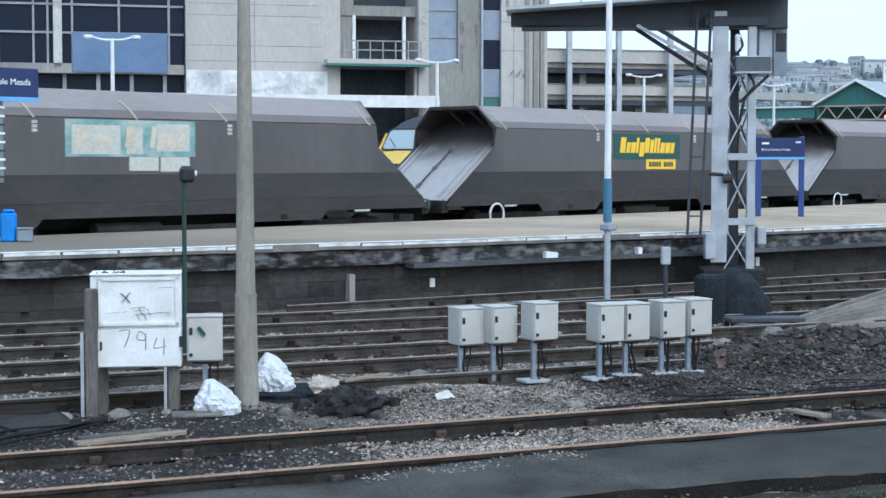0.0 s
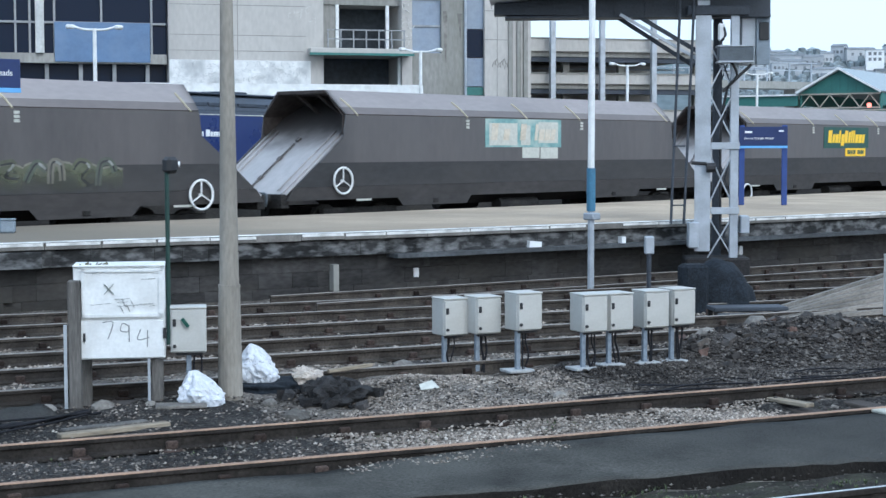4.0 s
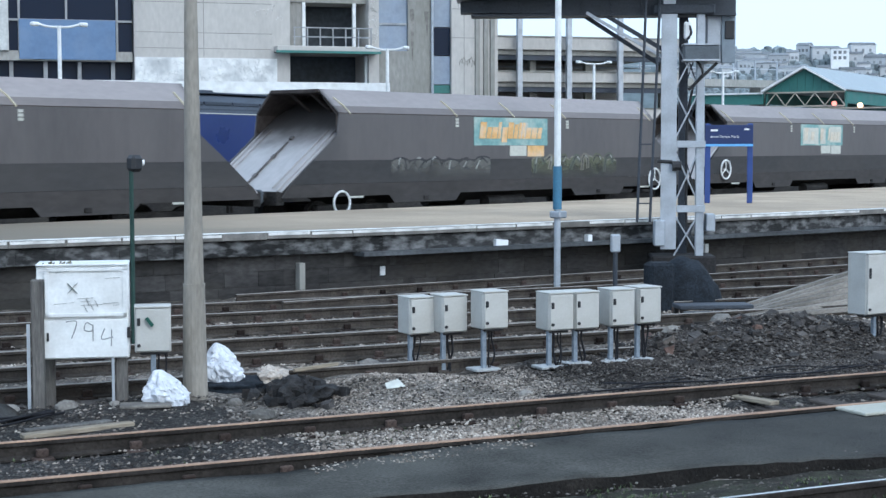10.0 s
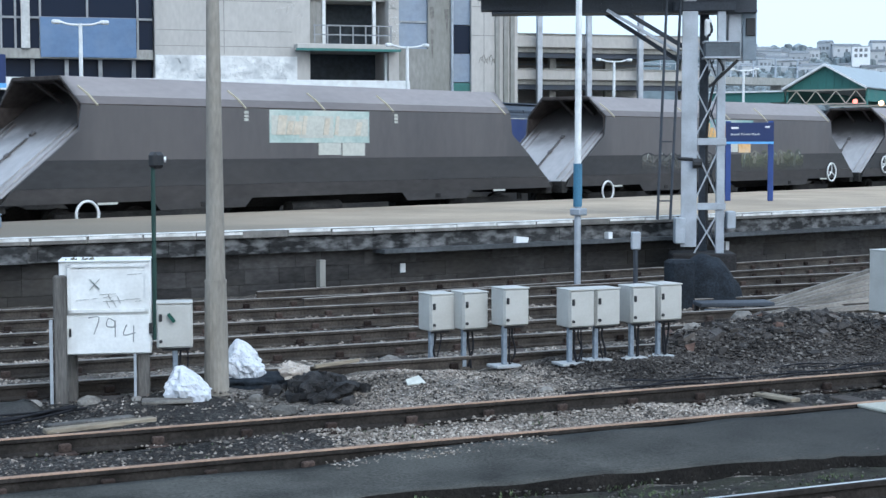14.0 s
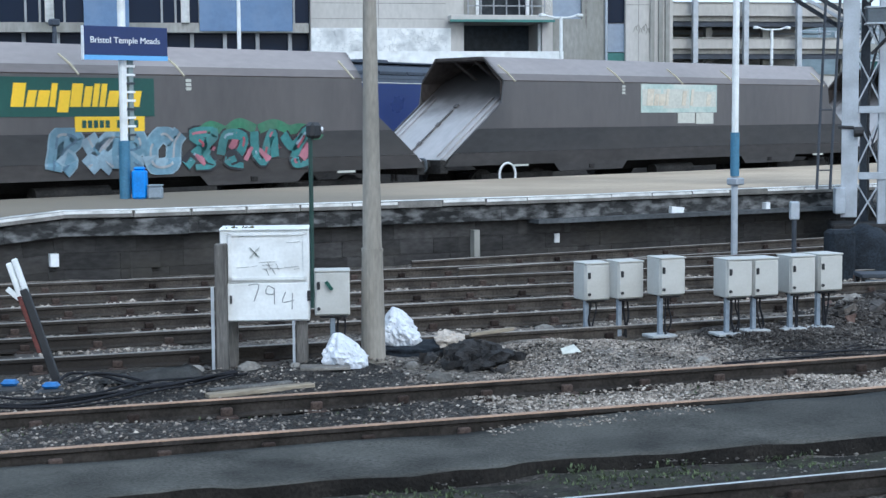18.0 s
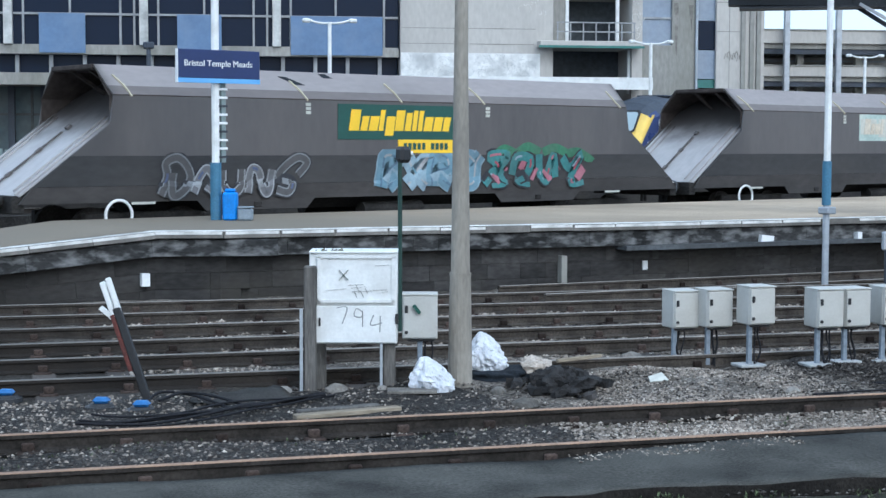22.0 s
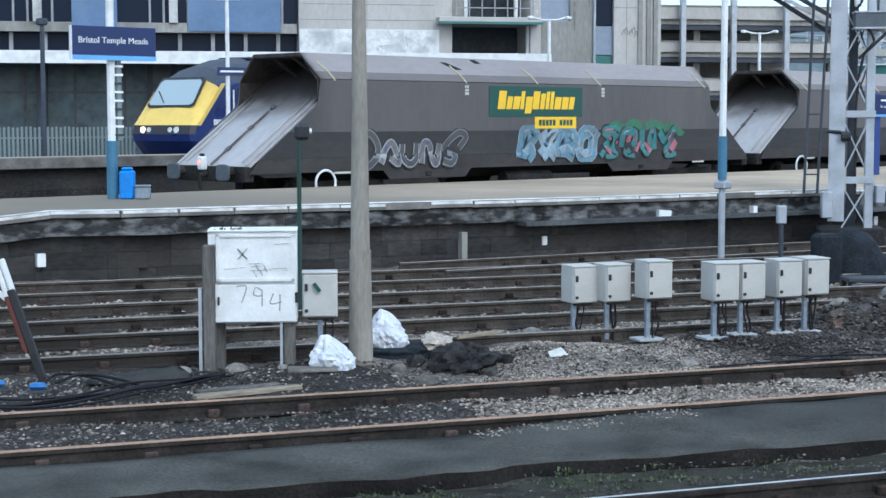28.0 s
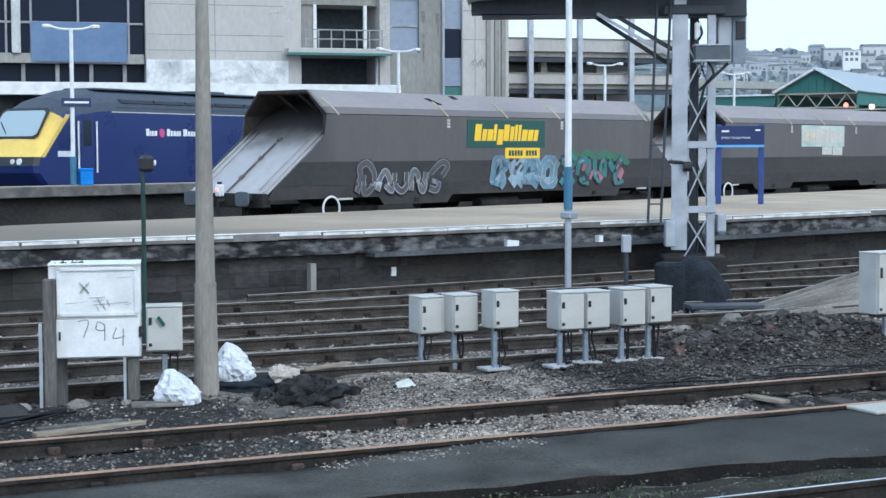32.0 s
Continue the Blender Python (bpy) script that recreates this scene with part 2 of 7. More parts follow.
GREYBOX = mat("grey_enclosure_paint", (0.5, 0.49, 0.455), 0.5, var=0.06, scale=3, fine=40, bump=0.03, dirt=(0.36, 0.34, 0.3), dirt_amount=0.4, dirt_scale=4)
BLACK = mat("black_plastic", (0.02, 0.02, 0.022), 0.5, var=0.2, scale=5, fine=40, bump=0.05)
POLE = mat("pole_paint", (0.285, 0.26, 0.222), 0.88, var=0.22, scale=2, fine=30, bump=0.3, dirt=(0.36, 0.335, 0.29), dirt_amount=0.55, dirt_scale=1.5, stretch=(1, 1, 0.3), spec=0.3)
WEATHERWOOD = mat("weathered_wood", (0.115, 0.108, 0.1), 0.9, var=0.4, scale=5, fine=60, bump=0.6, stretch=(1, 1, 0.12), spec=0.2)
BAG = mat("white_plastic_bag", (0.66, 0.68, 0.72), 0.45, var=0.14, scale=6, fine=22, bump=0.9, dirt=(0.42, 0.43, 0.47), dirt_amount=0.5, dirt_scale=7)
NAVY = mat("navy_sign_enamel", (0.016, 0.03, 0.11), 0.4, var=0.08, scale=2, fine=20, bump=0.02)
LIGHTBLUE = mat("light_blue_stripe", (0.16, 0.4, 0.75), 0.45, var=0.08, scale=2, fine=20, bump=0.02)
SIGNWHITE = mat("sign_white", (0.8, 0.81, 0.82), 0.5, var=0.05, scale=5, fine=20, bump=0.0)
POSTBLUE = mat("blue_post_paint", (0.06, 0.17, 0.27), 0.5, var=0.2, scale=3, fine=30, bump=0.05)
SIGNPOST = mat("sign_post_blue", (0.03, 0.06, 0.22), 0.45, var=0.12, scale=3, fine=30, bump=0.05)
BINBLUE = mat("bright_blue_plastic", (0.02, 0.22, 0.68), 0.45, var=0.15, scale=4, fine=30, bump=0.05)
BINGREY = mat("grey_plastic", (0.22, 0.26, 0.3), 0.55, var=0.12, scale=4, fine=30, bump=0.05)
# wagon body tones, palest on the roof and darkest on the lower side
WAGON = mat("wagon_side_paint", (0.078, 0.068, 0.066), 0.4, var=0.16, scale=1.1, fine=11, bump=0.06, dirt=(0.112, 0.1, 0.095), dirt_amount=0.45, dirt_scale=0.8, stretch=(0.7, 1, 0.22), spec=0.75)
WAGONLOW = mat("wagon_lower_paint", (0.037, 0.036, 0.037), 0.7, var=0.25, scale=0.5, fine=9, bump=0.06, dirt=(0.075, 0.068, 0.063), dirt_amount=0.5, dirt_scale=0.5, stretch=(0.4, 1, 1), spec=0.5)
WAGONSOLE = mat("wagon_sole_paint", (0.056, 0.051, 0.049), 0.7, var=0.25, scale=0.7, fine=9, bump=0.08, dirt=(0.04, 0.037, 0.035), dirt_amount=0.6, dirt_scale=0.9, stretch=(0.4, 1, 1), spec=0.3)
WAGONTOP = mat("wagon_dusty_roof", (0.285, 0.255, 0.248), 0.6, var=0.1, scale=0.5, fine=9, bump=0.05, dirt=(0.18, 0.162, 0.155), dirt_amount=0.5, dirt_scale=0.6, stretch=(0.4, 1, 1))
SLOPE = mat("worn_steel_sheet", (0.42, 0.4, 0.395), 0.5, 0.1, var=0.1, scale=1.2, fine=8, bump=0.03, dirt=(0.24, 0.222, 0.21), dirt_amount=0.5, dirt_scale=0.8, stretch=(0.5, 1, 0.5))
# steel inside the wagon hoods, its shade put into the dark colour
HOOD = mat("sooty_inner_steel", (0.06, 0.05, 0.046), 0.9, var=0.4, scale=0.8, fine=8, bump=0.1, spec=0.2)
UNDER = mat("underframe_grime", (0.034, 0.032, 0.03), 0.9, 0.1, var=0.5, scale=2, fine=20, bump=0.2, spec=0.2)
YELLOW = mat("warning_yellow", (0.8, 0.56, 0.12), 0.5, var=0.08, scale=2, fine=20, bump=0.02)
LOGOYELLOW = mat("logo_yellow", (0.86, 0.55, 0.02), 0.5, var=0.05, scale=2, fine=20, bump=0.0)
LOGOGREEN = mat("logo_green", (0.016, 0.075, 0.06), 0.5, var=0.1, scale=2, fine=20, bump=0.0)
FADEDTEAL = mat("faded_teal_vinyl", (0.2, 0.36, 0.35), 0.65, var=0.2, scale=1.5, fine=12, bump=0.05, dirt=(0.52, 0.53, 0.47), dirt_amount=0.8, dirt_scale=1.5)
FADEDWHITE = mat("peeled_white_vinyl", (0.55, 0.55, 0.49), 0.7, var=0.15, scale=2, fine=15, bump=0.05, dirt=(0.38, 0.38, 0.34), dirt_amount=0.6, dirt_scale=2)
FADEDORANGE = mat("faded_orange_vinyl", (0.7, 0.42, 0.16), 0.65, var=0.2, scale=2, fine=15, bump=0.0, dirt=(0.55, 0.5, 0.42), dirt_amount=0.8, dirt_scale=2)
TRAINBLUE = mat("train_blue", (0.012, 0.027, 0.13), 0.35, var=0.06, scale=0.7, fine=9, bump=0.02, coat=0.2)
TRAINDARK = mat("train_roof_dark", (0.045, 0.055, 0.075), 0.6, var=0.25, scale=1, fine=10, bump=0.1)
GLASS = glassy("dark_glass", (0.025, 0.035, 0.045))
# the windscreen's sky reflection is put into its pale base colour
SCREEN = glassy("windscreen_glass", (0.36, 0.44, 0.47), 0.15, 0.5)
FACGLASS = glassy("facade_glass", (0.01, 0.017, 0.036), 0.3, 0.13)
CANOPYGREEN = mat("canopy_green", (0.05, 0.17, 0.15), 0.6, var=0.12, scale=0.6, fine=6, bump=0.05)
CANOPYROOF = mat("canopy_roof", (0.34, 0.38, 0.4), 0.6, var=0.12, scale=0.5, fine=6, bump=0.05)
CANOPYTRUSS = mat("canopy_truss", (0.38, 0.36, 0.3), 0.7, var=0.15, scale=2, fine=10, bump=0.0)
GANTRY = mat("gantry_dark_steel", (0.05, 0.057, 0.07), 0.65, 0.2, var=0.25, scale=1.5, fine=20, bump=0.1)
PLANK = mat("boarded_crossing", (0.215, 0.196, 0.172), 0.9, var=0.3, scale=3, fine=40, bump=0.4, objrand=0.15, stretch=(0.2, 1, 1), spec=0.2)
TARP = mat("black_sheeting", (0.018, 0.022, 0.028), 0.9, var=0.5, scale=5, fine=30, bump=0.5, spec=0.2)
CABLE = mat("cable_black", (0.013, 0.013, 0.016), 0.8, var=0.3, scale=5, fine=40, bump=0.05, spec=0.25)
REDRUST = mat("red_lever_paint", (0.1, 0.028, 0.022), 0.75, var=0.45, scale=5, fine=40, bump=0.2)
WEED = mat("weeds", (0.075, 0.095, 0.045), 0.9, var=0.4, scale=8, fine=40, bump=0.1, island=0.6)
FENCE = mat("palisade_steel", (0.22, 0.27, 0.27), 0.65, 0.2, var=0.15, scale=2, fine=20, bump=0.05)
REDGLOW = glow("red_signal_lamp", (1.0, 0.2, 0.14), 1.6)
LAMPGLOW = glow("lit_lamp", (1.0, 0.62, 0.34), 1.8)


def stain_or_shade(m, color, axis, lo, hi, strength=1.0, wobble=0.35, middle=None, scale=1.6, whole=False):
    """A soft-edged tint over a material, for dirt and painted shade alike, growing along one axis of the thing's own
    space; with middle, outward from there both ways.
    """
    nt = m.node_tree
    b = nt.nodes["Principled BSDF"]
    src = b.inputs["Base Color"].links[0].from_socket
    co = nt.nodes.new("ShaderNodeNewGeometry").outputs["Position"] if whole else nt.nodes.new("ShaderNodeTexCoord").outputs["Object"]
    sp = nt.nodes.new("ShaderNodeSeparateXYZ")
    nt.links.new(co, sp.inputs[0])
    v = sp.outputs[axis]

    def op(kind, a, k):
        n = nt.nodes.new("ShaderNodeMath")
        n.operation = kind
        nt.links.new(a, n.inputs[0])
        if hasattr(k, "default_value"):
            nt.links.new(k, n.inputs[1])
        else:
            n.inputs[1].default_value = k
        return n.outputs[0]
    if middle is not None:
        v = op("ABSOLUTE", op("SUBTRACT", v, middle), 0.0)
    nz = nt.nodes.new("ShaderNodeTexNoise")
    nz.inputs["Scale"].default_value, nz.inputs["Detail"].default_value = scale, 6.0
    nt.links.new(co, nz.inputs["Vector"])
    v = op("ADD", v, op("MULTIPLY", op("SUBTRACT", nz.outputs["Fac"], 0.5), wobble * 2))
    r = nt.nodes.new("ShaderNodeMapRange")
    r.interpolation_type = "SMOOTHSTEP"
    for i, k in ((1, lo), (2, hi), (3, 0.0), (4, strength)):
        r.inputs[i].default_value = k
    nt.links.new(v, r.inputs[0])
    x = nt.nodes.new("ShaderNodeMix")
    x.data_type = "RGBA"
    nt.links.new(r.outputs[0], x.inputs[0])
    nt.links.new(src, x.inputs[6])
    x.inputs[7].default_value = (*color, 1)
    nt.links.new(x.outputs[2], b.inputs["Base Color"])
    return m


# platform surface darker towards its low end
stain_or_shade(PLATTOP, (0.18, 0.158, 0.125), 0, 26, 15, 0.85, 2.5, None, 0.35)
# ground, rails and wall darker towards the platform's end
stain_or_shade(BALLAST, (0.04, 0.036, 0.032), 0, 11.5, 7.5, 0.85, 1.2, None, 0.6, True)
stain_or_shade(BACKRUST, (0.024, 0.021, 0.019), 0, 11.5, 7.5, 0.85, 1.2, None, 0.6, True)
stain_or_shade(DULLRAIL, (0.12, 0.112, 0.1), 0, 11.5, 7.5, 0.6, 1.5, None, 0.8, True)
stain_or_shade(WALLBRICK, (0.022, 0.02, 0.018), 0, 13.5, 9.0, 0.75, 1.5, None, 0.6, True)
# asphalt darker further along the walkway
stain_or_shade(ASPHALT, (0.042, 0.042, 0.04), 0, 9.5, 12.0, 0.55, 0.8, None, 0.8, True)
# the hood's shade, painted into the upper part of the slope sheet
stain_or_shade(SLOPE, (0.05, 0.044, 0.041), 2, 1.9, 2.65, 0.97, 0.35)
stain_or_shade(WAGON, (0.045, 0.04, 0.04), 0, 6.35, 7.1, 0.6, 0.35, 6.89)
stain_or_shade(WAGONTOP, (0.09, 0.08, 0.078), 0, 6.5, 7.0, 0.55, 0.3, 6.89)


# ---- mesh helpers ----
def finish(bm, name):
    me = bpy.data.meshes.new(name)
    bm.normal_update()
    bm.to_mesh(me)
    bm.free()
    return me


def part(name, bm, material, parent, label=""):
    ob = new(name, finish(bm, name))
    for m in material if isinstance(material, (list, tuple)) else (material,):
        ob.data.materials.append(m)
    ob.parent = parent
    if label:
        ob["label"] = label
    return ob


def share(name, mesh, parent, m, label=""):
    ob = new(name, mesh)
    ob.parent = parent
    ob.matrix_basis = m
    if label:
        ob["label"] = label
    return ob


def thing(name, m, label, category, group="", kind=""):
    ob = new(name)
    ob.empty_display_size = 0.2
    ob.matrix_world = m
    return tagged(ob, label, category, group, kind)


def solid(name, bm, material, m, label, category="", group="", kind=""):
    ob = part(name, bm, material, None)
    ob.matrix_world = m
    return tagged(ob, label, category, group, kind)


def block(bm, x0, x1, y0, y1, z0, z1, bev=0.0, mi=0):
    """A box between two corners, with bevelled edges where bev is given."""
    r = bmesh.ops.create_cube(bm, size=1.0, matrix=Matrix.LocRotScale(((x0 + x1) / 2, (y0 + y1) / 2, (z0 + z1) / 2), None, (x1 - x0, y1 - y0, z1 - z0)))
    vs = r["verts"]
    fs = list({f for v in vs for f in v.link_faces})
    if bev:
        es = list({e for v in vs for e in v.link_edges})
        out = bmesh.ops.bevel(bm, geom=es, offset=bev, segments=1, affect="EDGES", profile=0.5)
        fs += out["faces"]
    for f in fs:
        if f.is_valid:
            f.material_index = mi
    return bm


def B(*boxes, bev=0.0):
    bm = bmesh.new()
    for b in boxes:
        block(bm, *b, bev=bev)
    return bm


def rod(bm, p, q, r0, r1=None, seg=10):
    """A round bar from p to q."""
    p, q = Vector(p), Vector(q)
    v = q - p
    m = Matrix.Translation((p + q) / 2) @ v.to_track_quat("Z", "Y").to_matrix().to_4x4()
    bmesh.ops.create_cone(bm, cap_ends=True, segments=seg, radius1=r0, radius2=r0 if r1 is None else r1, depth=v.length, matrix=m)
    return bm


def R(*rods, seg=10):
    bm = bmesh.new()
    for a in rods:
        rod(bm, *a, seg=seg)
    return bm


def bar(bm, p, q, w, h):
    """A flat bar from p to q, w wide and h deep."""
    p, q = Vector(p), Vector(q)
    v = q - p
    m = Matrix.Translation((p + q) / 2) @ v.to_track_quat("Z", "Y").to_matrix().to_4x4() @ Matrix.Diagonal((w, h, v.length, 1))
    bmesh.ops.create_cube(bm, size=1.0, matrix=m)
    return bm


def loft(sections, closed=True, caps=True):
    """A skin through rings of equally many points."""
    bm = bmesh.new()
    rings = [[bm.verts.new(p) for p in s] for s in sections]
    n = len(rings[0])
    for a, b in zip(rings, rings[1:]):
        for i in range(n if closed else n - 1):
            j = (i + 1) % n
            bm.faces.new((a[i], a[j], b[j], b[i]))
    if caps:
        bm.faces.new(rings[0][::-1])
        bm.faces.new(rings[-1])
    bmesh.ops.recalc_face_normals(bm, faces=bm.faces)
    return bm


def plate(points, thick):
    """A flat plate: the outline in order, thickened along its own normal."""
    bm = bmesh.new()
    vs = [bm.verts.new(p) for p in points]
    f = bm.faces.new(vs)
    bm.normal_update()
    nrm = f.normal.copy()
    r = bmesh.ops.extrude_face_region(bm, geom=[f])
    bmesh.ops.translate(bm, vec=nrm * thick, verts=[v for v in r["geom"] if isinstance(v, bmesh.types.BMVert)])
    bmesh.ops.recalc_face_normals(bm, faces=bm.faces)
    return bm


def text(words, size, depth=0.006):
    """Lettering as a mesh in the xz plane, starting at the origin."""
    cu = bpy.data.curves.new("lettering", "FONT")
    cu.body, cu.size, cu.extrude = words, size, depth
    ob = bpy.data.objects.new("lettering", cu)
    scene.collection.objects.link(ob)
    bpy.context.view_layer.update()
    me = bpy.data.meshes.new_from_object(ob.evaluated_get(bpy.context.evaluated_depsgraph_get()))
    bpy.data.objects.remove(ob)
    bm = bmesh.new()
    bm.from_mesh(me)
    bmesh.ops.rotate(bm, cent=(0, 0, 0), matrix=Matrix.Rotation(radians(90), 3, "X"), verts=bm.verts)
    return bm


def curve_line(points, steps=5):
    """A smooth line through points."""
    pts = [Vector(p) for p in points]
    line = []
    for i in range(len(pts) - 1):
        p0, p1, p2, p3 = pts[max(i - 1, 0)], pts[i], pts[i + 1], pts[min(i + 2, len(pts) - 1)]
        for k in range(steps):
            t = k / steps
            line.append(0.5 * ((2 * p1) + (p2 - p0) * t + (2 * p0 - 5 * p1 + 4 * p2 - p3) * t * t + (3 * p1 - p0 - 3 * p2 + p3) * t ** 3))
    return line + [pts[-1]]


def tube(points, r, seg=6, steps=5):
    """One continuous round tube along a smooth line."""
    line = curve_line(points, steps)
    secs = []
    for i, p in enumerate(line):
        t = (line[min(i + 1, len(line) - 1)] - line[max(i - 1, 0)]).normalized()
        u = t.cross(Vector((0, 0, 1)) if abs(t.z) < 0.9 else Vector((1, 0, 0))).normalized()
        v = t.cross(u)
        secs.append([p + (u * math.cos(2 * math.pi * k / seg) + v * math.sin(2 * math.pi * k / seg)) * r for k in range(seg)])
    return loft(secs)


SKEW = -24.3                      # the sidings' heading
TD = Vector((math.cos(radians(SKEW)), math.sin(radians(SKEW)), 0))
TN = Vector((-TD.y, TD.x, 0))


def at(along, across, z=0.0):
    """A point in the sidings' own frame."""
    return TD * along + TN * across + Vector((0, 0, z))


def tpose(along, across, z=0.0, turn=0.0):
    p = at(along, across, z)
    return pose(p.x, p.y, p.z, rz=SKEW + turn)


# ---- ground ----
def mounds(x, y):
    """Heaps of spoil over the level bed."""
    h = 0.0
    for cx, cy, r, k in ((16.9, 9.6, 1.5, 0.34), (18.0, 8.95, 1.4, 0.3), (19.3, 9.2, 1.2, 0.2), (12.2, 10.9, 1.2, 0.1), (15.9, 10.0, 0.8, 0.14), (10.9, 11.2, 0.7, 0.08), (14.3, 10.2, 1.7, 0.1)):
        d = ((x - cx) ** 2 + (y - cy) ** 2) / (r * r)
        if d < 1:
            h += k * (1 - d) ** 2
    return h


def edge_line(a):
    """The walkway's ragged near edge, in the sidings' frame."""
    base = 9.81 + 0.09 * max(3.3 - a, 0) + 0.12 * math.exp(-((a - 4.25) / 0.45) ** 2) - 0.02 * max(a - 5, 0) - 0.17 * max(a - 6.9, 0)
    return max(base + 0.05 * noise.noise(Vector((a * 1.2, 0, 0))) + 0.05 * noise.noise(Vector((a * 5.0, 3, 0))), 8.75)


def walk_z(a, c):
    """Height of the walkway's surface, which climbs to the siding's rail further along."""
    k = min(max((a - 4.0) / 1.8, 0), 1)
    return -0.085 + 0.06 * k * min(max((c - 9.9) / 1.2, 0), 1)


def ground_z(x, y):
    p = Vector((x, y, 0))
    a, c = p.dot(TD), p.dot(TN)
    z = -0.16 + 0.035 * noise.noise(Vector((x * 0.7, y * 0.7, 0))) + 0.03 * noise.noise(Vector((x * 2.3, y * 2.3, 5)))
    dip = min(max((edge_line(a) - c) / 0.25, 0), 1) * min(max((c - edge_line(a) + 0.55) / 0.3, 0), 1)
    bare = min(max((a - 8.2) / 0.8, 0), 1) * min(max((c - 11.35) / 0.15, 0), 1) * min(max((12.6 - c) / 0.15, 0), 1)
    return z + mounds(x, y) - 0.05 * dip - 0.08 * bare


def build_ground():
    xs = [-1500, -400, -100, -30] + [-12 + 0.35 * i for i in range(150)] + [42, 60, 120, 500, 2000]
    ys = [-1500, -300, -40] + [2.5 + 0.35 * i for i in range(58)] + [24, 30, 70, 300, 2000]
    bm = bmesh.new()
    g = [[bm.verts.new((x, y, ground_z(x, y) if -12 <= x <= 41 and 2 < y < 23 else -0.2)) for x in xs] for y in ys]
    for a, b in zip(g, g[1:]):
        for i in range(len(xs) - 1):
            bm.faces.new((a[i], a[i + 1], b[i + 1], b[i]))
    ob = solid("ground", bm, BALLAST, Matrix(), "dark dirty railway ballast and cinder ground", kind="structure")
    for p in ob.data.polygons:
        p.use_smooth = True


build_ground()


def ground_patch(name, a0, a1, c0, c1, material, label, lift=0.035):
    """A thin spread of other soil over the bed, with ragged ends; c0 may follow the walkway."""
    n, m = int((a1 - a0) / 0.16), 9
    bm = bmesh.new()
    rows = []
    for i in range(n + 1):
        a = a0 + (a1 - a0) * i / n
        lo, hi = c0(a) if callable(c0) else c0, c1(a) if callable(c1) else c1
        row = []
        for k in range(m + 1):
            c = lo + (hi - lo) * k / m
            q = at(a + 0.35 * noise.noise(Vector((c * 2.0, i * 0.02, 5))), c)
            row.append(bm.verts.new((q.x, q.y, ground_z(q.x, q.y) + (lift if 0 < k < m and 0 < i < n else -0.05))))
        rows.append(row)
    for r, q in zip(rows, rows[1:]):
        for k in range(m):
            bm.faces.new((r[k], q[k], q[k + 1], r[k + 1])).smooth = True
    return solid(name, bm, material, Matrix(), label, kind="structure")


ground_patch("verge", -6, 20, 8.72, lambda a: edge_line(a) - 0.02, MOSSBED, "dark mossy soil between the walkway and the near track")
ground_patch("near_bed", -6, 20, 6.3, 8.55, MOSSBED, "dark oily bed of the near track")
ground_patch("siding_bed", -8, 4.9, 11.25, 12.7, CINDER, "dark cinders between the siding's rails")
ground_patch("siding_bed", 8.9, 22, 11.25, 12.7, CINDER, "dark cinders between the siding's rails")
ground_patch("cess", -8, 4.7, 12.75, 15.3, CINDER, "dark cinder ground beside the siding")
SPOIL = gravel("spoil_soil", ((0.028, 0.024, 0.022), (0.062, 0.053, 0.047), (0.1, 0.087, 0.076), (0.19, 0.17, 0.15)), 45.0, 1.0, 0.5)
ground_patch("spoil_bed", 8.4, 18, 12.8, 16.6, SPOIL, "dark brown dug-out soil heaped beside the siding", 0.02)


def scatter_stones(name, zones, material, label, seed):
    """Loose stones, as one mesh of small angular lumps."""
    rng = np.random.default_rng(seed)
    base = np.array([(1, 0, 0), (-1, 0, 0), (0, 1, 0), (0, -1, 0), (0, 0, 1), (0, 0, -1)], float)
    tri = np.array([(0, 2, 4), (2, 1, 4), (1, 3, 4), (3, 0, 4), (2, 0, 5), (1, 2, 5), (3, 1, 5), (0, 3, 5)])
    V, F = [], []
    for a0, a1, c0, c1, n, size in zones:
        for k in range(n):
            a, c = rng.uniform(a0, a1), rng.uniform(c0, c1)
            p = at(a, c)
            s = size * rng.uniform(0.4, 1.0) ** 1.5 * 1.6
            if noise.noise(Vector((a * 0.5, c * 0.9, 3))) < rng.uniform(-0.7, 0.2) and (n > 2500 or n == 700):
                continue
            q = base * rng.uniform(0.6, 1.25, (6, 1)) * s * np.array([1.2, 1.0, 0.75])
            t = rng.uniform(0, 6.28)
            q = q @ np.array([[np.cos(t), np.sin(t), 0], [-np.sin(t), np.cos(t), 0], [0, 0, 1]])
            F.append(tri + 6 * len(V))
            V.append(q + np.array([p.x, p.y, (walk_z(a, c) if edge_line(a) < c < 11.15 else ground_z(p.x, p.y) + (0.03 if c < 9.8 or 11.25 < c < 12.7 or (a < 4.7 and c < 15.3) or (a > 8.4 and 12.8 < c < 16.6) else 0)) + s * 0.35]))
    me = bpy.data.meshes.new(name)
    me.from_pydata(np.concatenate(V).tolist(), [], np.concatenate(F).tolist())
    me.materials.append(material)
    ob = new(name, me)
    tagged(ob, label, "ballast", kind="stuff")


